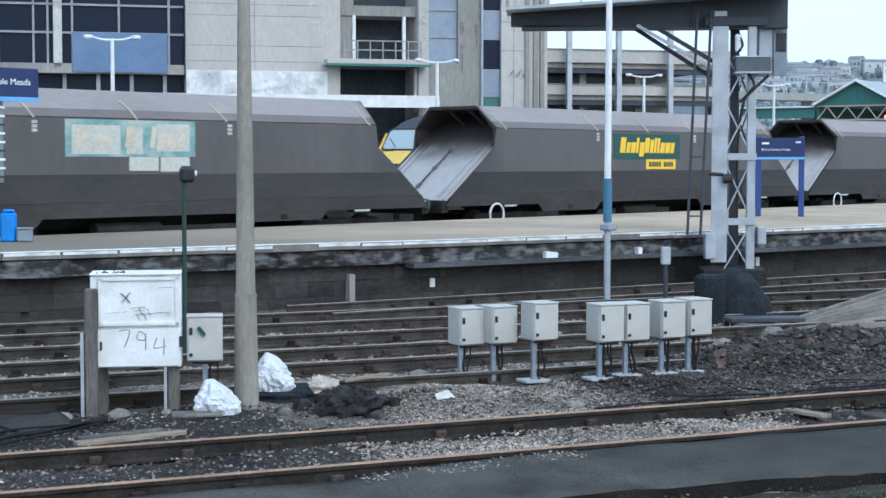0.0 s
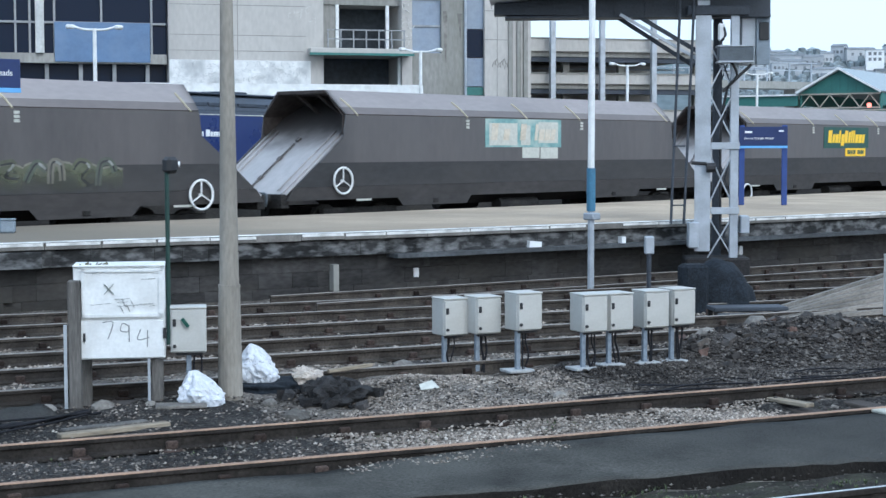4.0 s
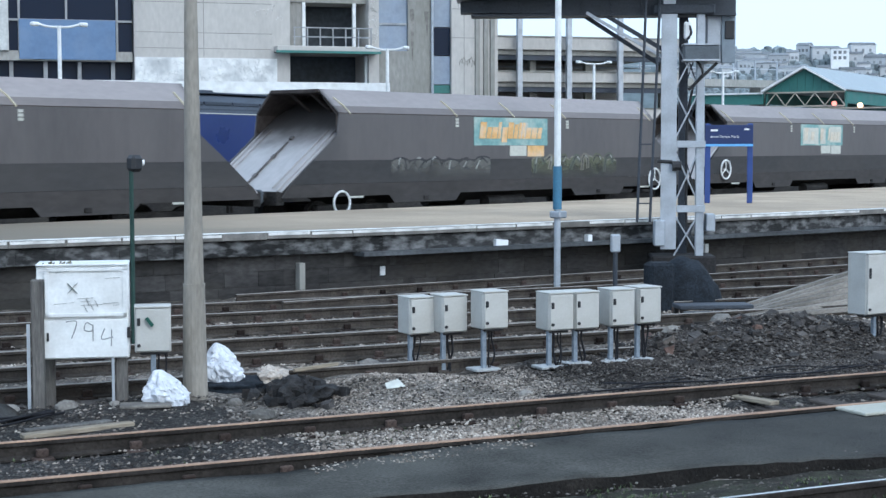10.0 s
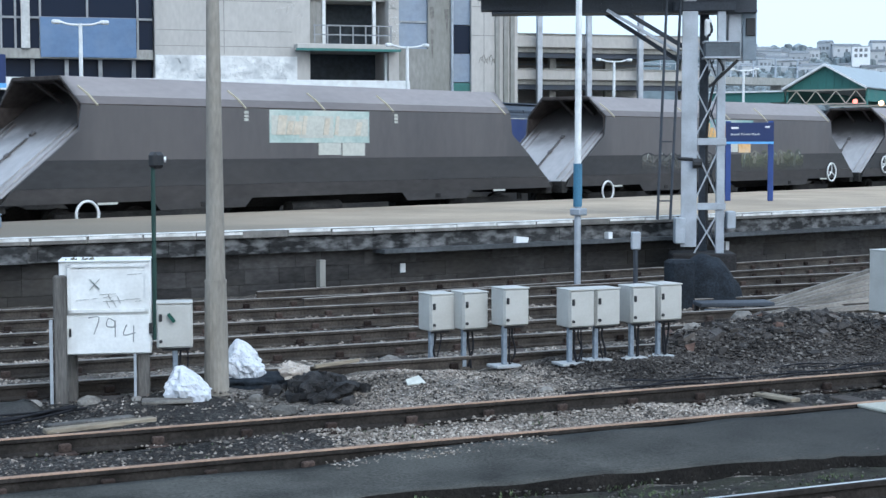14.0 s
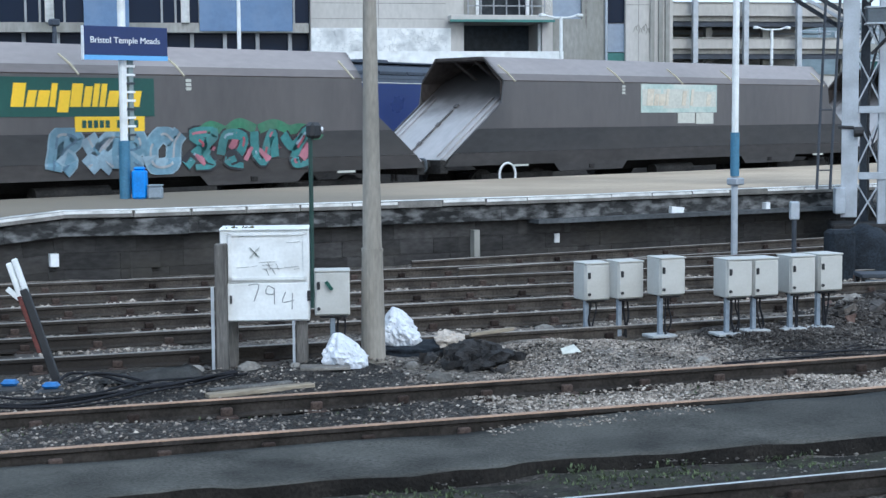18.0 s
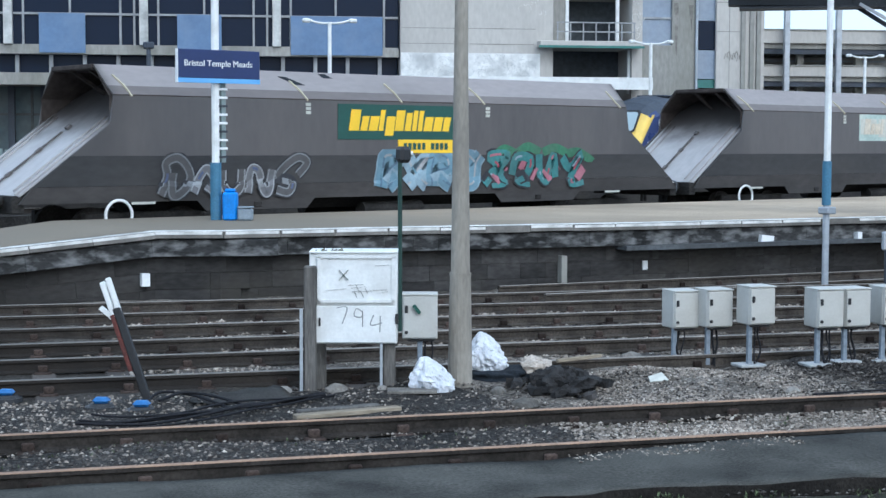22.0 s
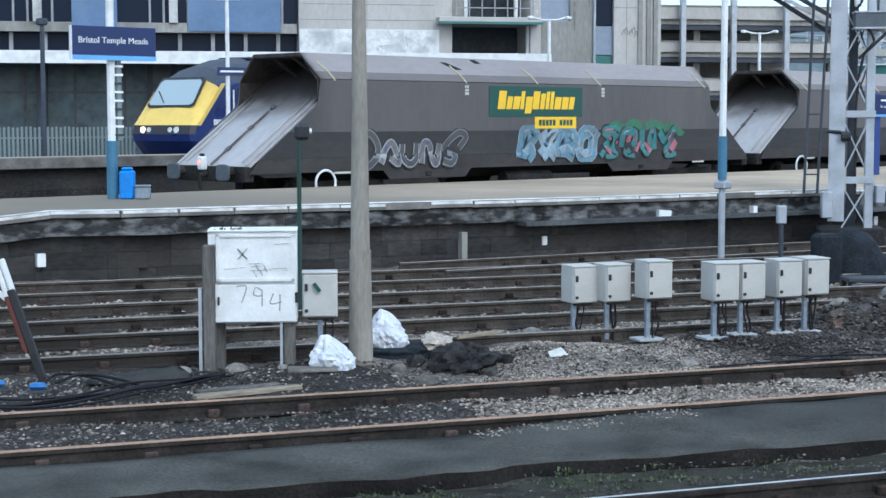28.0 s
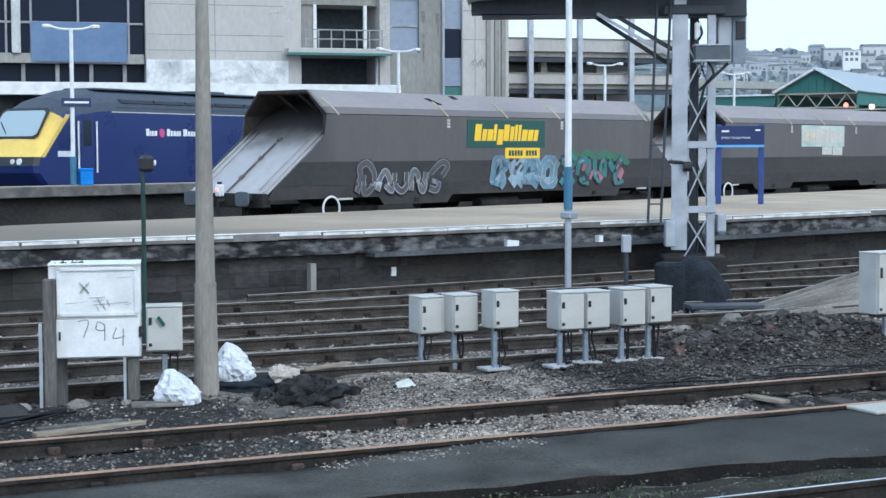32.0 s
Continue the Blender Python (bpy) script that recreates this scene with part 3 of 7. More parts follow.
PALEZONES = ((5.2, 8.3, 12.85, 13.4, 3000, 0.013), (5.3, 8.2, 13.3, 15.3, 11500, 0.013), (4.6, 9.2, 11.3, 12.65, 12500, 0.0125), (1.2, 30, 15.7, 17.0, 8300, 0.02), (1.0, 30, 17.2, 18.5, 12200, 0.022), (1.5, 36, 18.6, 20.0, 4700, 0.022), (1.5, 36, 20.1, 21.4, 7000, 0.026), (4.2, 6.1, 10.85, 11.22, 450, 0.01), (8.6, 11, 8.7, 9.6, 2200, 0.012), (-6, 4.6, 11.3, 12.65, 1900, 0.013), (-6, 5.2, 12.8, 15.2, 2400, 0.014), (-5, 1.9, 12.8, 15.2, 2400, 0.015), (9.2, 22, 11.3, 12.65, 700, 0.015))
DARKZONES = ((-6, 5.2, 12.8, 15.2, 6500, 0.015), (5.3, 17, 12.85, 14.4, 8000, 0.015), (-6, 4.6, 11.3, 12.65, 6500, 0.015), (9.2, 22, 11.3, 12.65, 4600, 0.016), (9.5, 15.5, 14.4, 16.4, 9000, 0.02), (-2, 20, 8.65, 9.8, 6500, 0.011), (0, 16, 6.8, 8.4, 3000, 0.014), (5.3, 9.4, 13.3, 15.3, 2600, 0.014), (7.9, 10.5, 12.9, 15.3, 6500, 0.014))
scatter_stones("ballast_stones", PALEZONES, STONE, "loose grey and brown ballast stones on the track bed", 4)
scatter_stones("cinder_stones", DARKZONES, DARKSTONE, "dark cinder and sooty stones between the rails", 7)


# ---- tracks ----
def rail_bm(length, top=0.0, half=0.04):
    """A bullhead rail along x, head up, centred on y = 0."""
    prof = [(-0.065, -0.15), (0.065, -0.15), (0.065, -0.135), (0.012, -0.115), (0.012, -0.045), (0.036, -0.035), (0.036, -0.006), (0.03, 0.0), (0.017, 0.0005), (-0.017, 0.0005), (-0.03, 0.0), (-0.036, -0.006), (-0.036, -0.035), (-0.012, -0.045), (-0.012, -0.115), (-0.065, -0.135)]
    bm = loft([[(x, y, z + top) for y, z in prof] for x in (0, length)])
    for f in bm.faces:
        if f.normal.z > 0.6 and f.calc_center_median().z > top - 0.02 and abs(f.calc_center_median().y) < half:
            f.material_index = 1
    return bm


def chair_mesh():
    bm = B((-0.09, 0.09, -0.15, 0.15, -0.165, -0.13), (-0.05, 0.05, -0.09, -0.04, -0.135, -0.065), (-0.05, 0.05, 0.04, 0.09, -0.135, -0.065), bev=0.01)
    me = finish(bm, "rail_chair")
    me.materials.append(CHAIR)
    return me


def sleeper_mesh(material, length=2.55):
    bm = B((-0.125, 0.125, -length / 2, length / 2, -0.28, -0.15), bev=0.015)
    me = finish(bm, "sleeper")
    me.materials.append(material)
    return me


CHAIRS, TIMBER, CONC = chair_mesh(), sleeper_mesh(SLEEPER), sleeper_mesh(CONCSLEEP)


def track(name, m, length, label, head, sleepers, first=0.0, last=None, body=RUST, lift=0.0, rails=(-0.75, 0.75)):
    tr = thing(name, m, label, "railway track", kind="structure")
    for y in rails:
        r = part("rail", rail_bm(length, 0.0, 0.018 if head is SHINE else 0.04), [body, head], tr)
        r.location = (0, y, 0)
    k = first
    while k < (last or length):
        share("sleeper", sleepers, tr, pose(k, 0, lift, rz=random.uniform(-1, 1)))
        for y in rails:
            share("rail_chair", CHAIRS, tr, pose(k, y, 0))
        k += 0.76
    return tr


track("siding_track", tpose(-12, 11.98), 60, "rusty siding track with brown rails half buried in ballast", RUST, TIMBER, 10, 36, SHADEDRUST, lift=-0.02)
track("near_track", tpose(-12, 7.94, 0, -0.4), 60, "main line track with a polished rail head", SHINE, TIMBER, 12, 34, SHADEDRUST)
track("first_line", tpose(-22, 16.4), 90, "grey railway line on dark ballast", DULLRAIL, TIMBER, 18, 54, BACKRUST)
track("second_line", tpose(-22, 19.25), 95, "grey railway line on dark ballast", DULLRAIL, TIMBER, 18, 60, BACKRUST)
track("third_line", tpose(-22, 22.25), 95, "grey railway line beside the platform wall", DULLRAIL, TIMBER, 18, 60, BACKRUST)
track("platform_line", pose(17, 18.0, 0, rz=-14.6), 60, "diverging railway line beside the platform wall", DULLRAIL, TIMBER, 2, 36, BACKRUST)
track("freight_line", pose(-40, 27.2, 0.25), 190, "railway line under the coal train", DULLRAIL, CONC, 45, 62, SHADEDRUST)

# bed under the freight line
solid("freight_bed", B((-60, 220, 25.9, 38.9, -0.15, 0.08)), CINDER, Matrix(), "dark ballast bed of the freight line", kind="structure")

# asphalt walkway between siding and near track
bm = bmesh.new()
N = 230
low, up = [], []
for i in range(N + 1):
    a = -8 + i * 0.165
    low.append(at(a, edge_line(a), -0.08 + 0.015 * noise.noise(Vector((a * 3, 9, 0)))))
    up.append(at(a, 11.08 + 0.04 * min(max(a - 4, 0), 1) + 0.05 * noise.noise(Vector((a * 1.1, 4, 0))) + 0.03 * noise.noise(Vector((a * 6, 4, 0))), walk_z(a, 11.1)))
ROWS = 9
net = []
for p, q in zip(low, up):
    col = [bm.verts.new(p + Vector((0, 0, -0.2)) - TN * 0.04)]
    for k in range(ROWS + 1):
        v = p.lerp(q, k / ROWS)
        col.append(bm.verts.new(v + Vector((0, 0, 0.018 * noise.noise(Vector((v.x * 1.3, v.y * 1.3, 2)))))))
    col.append(bm.verts.new(q + Vector((0, 0, -0.2))))
    net.append(col)
for c, d in zip(net, net[1:]):
    for k in range(len(c) - 1):
        f = bm.faces.new((c[k], d[k], d[k + 1], c[k + 1]))
        f.smooth = 0 < k < len(c) - 2
        f.material_index = 1 if k == 0 else 0
solid("asphalt_walkway", bm, [ASPHALT, LIPSHADE], Matrix(), "damp dark asphalt walkway between two tracks", kind="structure")


# ---- station platform ----
EDGE = [(3.7, 24.85, 0.0), (12.4, 21.35, 0.92), (13.3, 20.8, 0.92), (16.8, 19.75, 0.92), (20.7, 18.5, 0.92), (26.9, 17.0, 0.92), (32.4, 15.9, 0.92), (45, 13.7, 0.92), (80, 8.4, 0.92)]
FAR = [(3.9, 25.5, 0.0), (12.8, 25.5, 0.92), (14, 25.5, 0.92), (18, 25.45, 0.92), (22, 25.2, 0.92), (28, 24.9, 0.92), (36, 24.5, 0.92), (48, 24.2, 0.92), (90, 24, 0.92)]


def sweep(line, prof, name, material, label, parent=None):
    """A strip with the given cross-section (inward, up) along a line of points."""
    secs = []
    pts = [Vector(p) for p in line]
    for i, p in enumerate(pts):
        t = (pts[min(i + 1, len(pts) - 1)] - pts[max(i - 1, 0)])
        t.z = 0
        t.normalize()
        nin = Vector((-t.y, t.x, 0))
        secs.append([p + nin * a + Vector((0, 0, b)) for a, b in prof])
    return part(name, loft(secs), material, parent, label)


def build_platform():
    pl = thing("platform", Matrix(), "station platform with a worn white edge and dark stone wall", "platform", kind="structure")
    bm = bmesh.new()
    a = [bm.verts.new(Vector(p) + Vector((0, 0.3, 0))) for p in EDGE]
    b = [bm.verts.new(p) for p in FAR]
    c = [bm.verts.new((p[0], p[1], -0.3)) for p in FAR]
    for i in range(len(EDGE) - 1):
        bm.faces.new((a[i], a[i + 1], b[i + 1], b[i]))
        bm.faces.new((b[i], b[i + 1], c[i + 1], c[i]))
    part("platform_top", bm, PLATTOP, pl, "pale worn tarmac surface")
    sweep(EDGE, [(0.3, -1.3), (0.55, -1.3), (0.55, -0.1), (0.3, -0.1)], "wall_backing", WALLDARK, "", pl)
    sweep([(x, y, z + 0.004) for x, y, z in EDGE], [(-0.03, 0.0), (0.2, 0.0), (0.2, 0.006), (-0.03, 0.006)], "edge_line", WHITELINE, "worn white painted edge line", pl)
    # coping stones and wall blocks, laid along the edge
    cop = finish(B((-0.447, 0.447, -0.05, 0.42, -0.11, 0.0), bev=0.008), "coping_stone")
    cop.materials.append(COPING)
    nose = finish(B((-0.447, 0.447, -0.056, -0.05, -0.05, -0.004)), "edge_face")
    nose.materials.append(WHITELINE)
    blocks = []
    for w in (0.62, 0.85, 0.48, 1.05):
        pair = []
        for m in (WALLUPPER, WALLBRICK):
            me = finish(B((-w / 2, w / 2, -0.03, 0.1, -0.13, 0.13), bev=0.006), "wall_block")
            me.materials.append(m)
            pair.append(me)
        blocks.append((w, pair))
    rows, rest = 0, bmesh.new()
    for p, q in zip(EDGE, EDGE[1:]):
        p, q = Vector(p), Vector(q)
        v = q - p
        n = max(1, round(v.length / 0.9))
        ang, tilt = math.degrees(math.atan2(v.y, v.x)), -math.degrees(math.atan2(v.z, v.xy.length))
        if p.x > 44:
            continue
        for i in range(n):
            c = p + v * ((i + 0.5) / n)
            m = pose(c.x, c.y, c.z + random.uniform(-0.006, 0.006), ry=tilt, rz=ang)
            k = v.length / n / 0.9
            share("coping_stone", cop, pl, m @ Matrix.Diagonal((k, 1, 1, 1)))
            if random.random() < 0.75:
                share("edge_face", nose, pl, m @ Matrix.Diagonal((k * random.uniform(0.95, 1.01), 1, 1, 1)))
        for course in range(4):
            x = 0.0
            while x < v.length:
                w, pair = random.choice(blocks)
                c = p + v * ((x + w / 2) / v.length)
                z = c.z - 0.26 - course * 0.262
                if z > -0.3:
                    share("wall_block", pair[course > 0], pl, pose(c.x, c.y, z, ry=tilt, rz=ang) @ Matrix.Translation((0, (0.24 if course else 0.07) + random.uniform(-0.004, 0.004), 0)))
                x += w + 0.002
    return pl


build_platform()

# far platform, beside the passenger train
far_plat = thing("far_platform", Matrix(), "far station platform with a pale edge", "platform", kind="structure")
part("platform_top", B((-40, 110, 39.5, 40.9, 1.05, 1.27)), PLATTOP, far_plat)
part("platform_wall", B((-40, 110, 39.6, 40.8, -0.25, 1.05)), WALLBRICK, far_plat)
part("edge_coping", B((-40, 110, 39.25, 39.75, 0.96, 1.276), bev=0.02), COPING, far_plat, "pale platform edge")


# ---- coal wagons ----
PITCH = 18.0
TOPZ = 3.46


def half_ring(x, pts):
    return [(x, -y, z) for y, z in pts] + [(x, y, z) for y, z in reversed(pts)]


def slab(points, thick, name, material, parent, label=""):
    return part(name, plate(points, thick), material, parent, label)


def rounded_plate(x, y, z, hw, hh):
    """An upright buffer face, broad with rounded corners, across x."""
    ring = [(hw * math.copysign(abs(math.cos(a)) ** 0.5, math.cos(a)), hh * math.copysign(abs(math.sin(a)) ** 0.5, math.sin(a))) for a in (2 * math.pi * (i + 0.5) / 24 for i in range(24))]
    return loft([[(x + d, y + u * k, z + v * k) for u, v in ring] for d, k in ((-0.025, 0.9), (-0.015, 1.0), (0.015, 1.0), (0.025, 0.9))])


def build_wagon(name, label):
    """A bogie coal hopper, its origin at rail level below the roof's rear corner, running along x."""
    w = thing(name, pose(0, 27.2, 0.25), label, "freight wagon", "coal train")
    E0, E1 = 0.0, 13.78                       # roof ends
    for s in (-1, 1):
        # side sheets: pale roof strip, cant strip, upper and lower side
        def strip(n, y0, z0, y1, z1, ends, material):
            (a0, a1), (b0, b1) = ends
            slab([(a0, s * y0, z0), (a1, s * y0, z0), (b1, s * y1, z1), (b0, s * y1, z1)], 0.03 * s, n, material, w)
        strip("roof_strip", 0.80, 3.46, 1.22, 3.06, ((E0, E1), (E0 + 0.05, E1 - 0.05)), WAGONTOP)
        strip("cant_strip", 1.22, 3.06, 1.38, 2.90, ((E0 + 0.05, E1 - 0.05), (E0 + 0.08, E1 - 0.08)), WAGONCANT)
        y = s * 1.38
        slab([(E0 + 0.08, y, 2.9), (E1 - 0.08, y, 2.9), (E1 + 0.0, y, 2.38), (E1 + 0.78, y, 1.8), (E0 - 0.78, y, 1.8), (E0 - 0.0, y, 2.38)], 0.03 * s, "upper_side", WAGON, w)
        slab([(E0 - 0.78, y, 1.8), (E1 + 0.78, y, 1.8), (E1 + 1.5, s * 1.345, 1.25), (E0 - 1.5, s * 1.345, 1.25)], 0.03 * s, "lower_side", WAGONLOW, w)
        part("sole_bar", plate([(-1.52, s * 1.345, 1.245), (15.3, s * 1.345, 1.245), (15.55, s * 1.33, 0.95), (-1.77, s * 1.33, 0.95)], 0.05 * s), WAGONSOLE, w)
        for x0, x1 in ((1.85, 4.6), (9.5, 12.15)):
            part("side_pan", plate([(x0, s * 1.35, 0.95), (x1, s * 1.35, 0.95), (x1 - 0.2, s * 1.35, 0.75), (x0 + 0.2, s * 1.35, 0.75)], 0.03 * s), WAGONSOLE, w)
            part("drain_cover", B(((x0 + x1) / 2 - 0.09, (x0 + x1) / 2 + 0.09, s * 1.385 - 0.02, s * 1.385 + 0.02, 0.8, 0.9), bev=0.01), UNDER, w)
        part("air_tank", R(((6.0, s * 1.05, 0.66), (7.6, s * 1.05, 0.66), 0.17), seg=14), UNDER, w)
        part("warning_plate", B((E0 + 0.45, E0 + 0.95, s * 1.37 - 0.01, s * 1.37 + 0.012, 0.9, 1.03), bev=0.004), FADEDWHITE, w, "small pale stencilled plate")
        part("warning_plate", B((E1 - 0.75, E1 - 0.25, s * 1.37 - 0.01, s * 1.37 + 0.012, 0.9, 1.03), bev=0.004), FADEDWHITE, w, "small pale stencilled plate")
        # pale strap marks across the roof edge
        for x in (0.25, 4.2, 6.62, 8.95, 13.35):
            d = 0.12 if x < 13 else 0.04
            a, m, e = Vector((x, s * 1.02, 3.265)), Vector((x + d, s * 1.23, 3.07)), Vector((x + d + 0.06, s * 1.412, 2.87))
            q, u = Vector((0.03, 0, 0)), Vector((0, s * 0.025, 0.025))
            bm = bmesh.new()
            r = [[bm.verts.new(p + o) for o in (u * 1.2, u * 1.2 + q, q + u * 0.4, u * 0.4)] for p in (a, m, e)]
            for i, j in zip(r, r[1:]):
                for k in range(4):
                    bm.faces.new((i[k], i[(k + 1) % 4], j[(k + 1) % 4], j[k]))
            part("strap_mark", bm, PALEVELLOW, w, "pale strap mark")
        for x in (4.42, 9.25):
            for k in range(3):
                part("data_plate", B((x - 0.06, x + 0.06, s * 1.41 - 0.01, s * 1.41 + 0.012, 2.62 + 0.08 * k, 2.68 + 0.08 * k)), FADEDWHITE, w, "small pale data plate")
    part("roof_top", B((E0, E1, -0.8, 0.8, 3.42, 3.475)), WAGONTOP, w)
    for end, sg in ((E0, -1), (E1, 1)):
        lo = end + sg * 1.75
        hi = end - sg * 1.4
        k = 0.64                               # bare below this part of the slope, painted shade above

        def on_slope(z):
            return lo + (hi - lo) * (z - 1.1) / 2.28
        zk = 1.1 + 2.28 * k
        half = ((1.32, 1.1), (1.32, zk), (1.32, 2.88), (1.17, 3.03), (0.84, 3.36))
        corners = [(on_slope(z), -y, z) for y, z in half][::-1] + [(on_slope(z), y, z) for y, z in half]
        slab(corners if sg > 0 else corners[::-1], -0.03, "end_slope", SLOPE, w, "worn bare steel slope sheet, shade painted in towards the hood")
        d = Vector((hi - lo, 0, 2.28)).normalized()
        up = Vector((-d.z * (1 if d.x > 0 else -1), 0, abs(d.x)))
        for y, wd in ((0.0, 0.045), (-1.2, 0.05), (1.2, 0.05)):
            a, b = Vector((lo, y, 1.1)) + up * 0.03, Vector((lo, y, 1.1)) + d * (1.9 if y == 0 else 2.5) + up * 0.03
            part("slope_seam", bar(bmesh.new(), a, b, wd, 0.03), SEAM if y == 0 else SLOPE, w)
        for y in (-0.98, 0.98):
            a = Vector((lo, y, 1.1)) + up * 0.03
            part("slope_stiffener", bar(bmesh.new(), a + d * 0.1, a + d * 2.4, 0.03, 0.03), SLOPE, w)
        for k in (0.5, 1.25, 2.0):
            part("seam_lug", bar(bmesh.new(), Vector((lo, 0, 1.1)) + d * k + up * 0.03, Vector((lo, 0, 1.1)) + d * (k + 0.12) + up * 0.03, 0.1, 0.05), SEAM, w)
        part("head_stock", B((lo - 0.12, lo + 0.12, -1.3, 1.3, 0.78, 1.1), bev=0.015), UNDER, w)
        x0 = lo + sg * 0.12
        for y in (-0.87, 0.87):
            bf = part("buffer", R(((x0, y, 0.98), (x0 + sg * 0.14, y, 0.98), 0.11), ((x0 + sg * 0.12, y, 0.98), (x0 + sg * 0.22, y, 0.98), 0.08)), UNDER, w)
            part("buffer_head", rounded_plate(x0 + sg * 0.23, y, 0.98, 0.22, 0.17), BUFFERGREY, bf)
        part("coupling", R(((x0, 0, 0.95), (x0 + sg * 0.2, 0, 0.9), 0.06), ((x0 + sg * 0.18, 0, 0.92), (x0 + sg * 0.18, 0, 0.6), 0.04)), UNDER, w)
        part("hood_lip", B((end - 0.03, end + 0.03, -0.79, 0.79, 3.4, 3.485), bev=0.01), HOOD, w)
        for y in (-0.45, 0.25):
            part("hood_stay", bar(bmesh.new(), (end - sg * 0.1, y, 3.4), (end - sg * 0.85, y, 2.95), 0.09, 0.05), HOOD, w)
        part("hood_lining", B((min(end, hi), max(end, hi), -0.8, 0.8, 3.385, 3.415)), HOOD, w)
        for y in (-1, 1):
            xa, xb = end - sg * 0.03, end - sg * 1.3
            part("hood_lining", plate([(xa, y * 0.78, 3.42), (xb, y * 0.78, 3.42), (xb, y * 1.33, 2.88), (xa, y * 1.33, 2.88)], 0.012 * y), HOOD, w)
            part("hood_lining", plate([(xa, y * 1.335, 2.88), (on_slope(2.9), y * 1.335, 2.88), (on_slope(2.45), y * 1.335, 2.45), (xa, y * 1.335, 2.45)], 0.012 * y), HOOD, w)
    # hopper body below, bogies and wheels
    part("hopper_body", loft([half_ring(x, [(0.5, 0.7), (1.25, 1.1), (1.25, 1.75)]) for x in (1.2, 12.6)]), UNDER, w)
    for bx in (0.9, 12.9):
        bg = part("bogie", B((bx - 1.25, bx + 1.25, -1.08, -0.9, 0.45, 0.75), (bx - 1.25, bx + 1.25, 0.9, 1.08, 0.45, 0.75), (bx - 0.2, bx + 0.2, -0.9, 0.9, 0.45, 0.7), bev=0.02), UNDER, w)
        for ax in (-0.95, 0.95):
            part("wheelset", R(((bx + ax, -0.82, 0.42), (bx + ax, -0.69, 0.42), 0.42), ((bx + ax, 0.69, 0.42), (bx + ax, 0.82, 0.42), 0.42), ((bx + ax, -0.7, 0.42), (bx + ax, 0.7, 0.42), 0.08), seg=20), UNDER, bg)
            part("axle_box", B((bx + ax - 0.14, bx + ax + 0.14, -1.14, -1.02, 0.34, 0.56), bev=0.02), WAGONLOW, bg)
    return w


def ring_wheel(w, x, z, r, spokes=True):
    """A brake hand wheel on the near side."""
    bm = bmesh.new()
    n, k, t = 28, 8, 0.028
    ring = []
    for i in range(n):
        a = 2 * math.pi * i / n
        ring.append([bm.verts.new((x + (r + t * math.cos(q)) * math.cos(a), -1.46 + t * math.sin(q), z + (r + t * math.cos(q)) * math.sin(a))) for q in (2 * math.pi * p / k for p in range(k))])
    for i in range(n):
        for p in range(k):
            bm.faces.new((ring[i][p], ring[i][(p + 1) % k], ring[(i + 1) % n][(p + 1) % k], ring[(i + 1) % n][p])).smooth = True
    if spokes:
        for k in (90, 210, 330):
            rod(bm, (x, -1.46, z), (x + r * math.cos(radians(k)), -1.46, z + r * math.sin(radians(k))), 0.018, seg=6)
        rod(bm, (x, -1.46, z), (x, -1.33, z), 0.03)
    part("brake_wheel", bm, WHITEPAINT, w, "white brake hand wheel")


LETTERS = (0.6, 0.42, 0.54, 0.28, 0.54, 0.54, 0.38, 0.28, 0.28, 0.54, 0.54, 0.42)


def word_bars(parent, x, z, y, material, keep=lambda k: True, lean=0.07, length=2.72):
    """Plain slanted bars in place of a maker's name, one as broad as each of its letters."""
    unit = length / (sum(LETTERS) + 0.09 * len(LETTERS))
    for k, wd in enumerate(LETTERS):
        wd *= unit
        if keep(k):
            tall, drop = (0.43 if k in (0, 3, 5, 7, 8) else 0.38 if k == 6 else 0.3), (0.1 if k == 4 else 0)
            part("lettering_bar", plate([(x, y, z - drop), (x + wd, y, z - drop), (x + wd + lean, y, z + tall), (x + lean, y, z + tall)], 0.006), material, parent)
        x += wd + 0.09 * unit


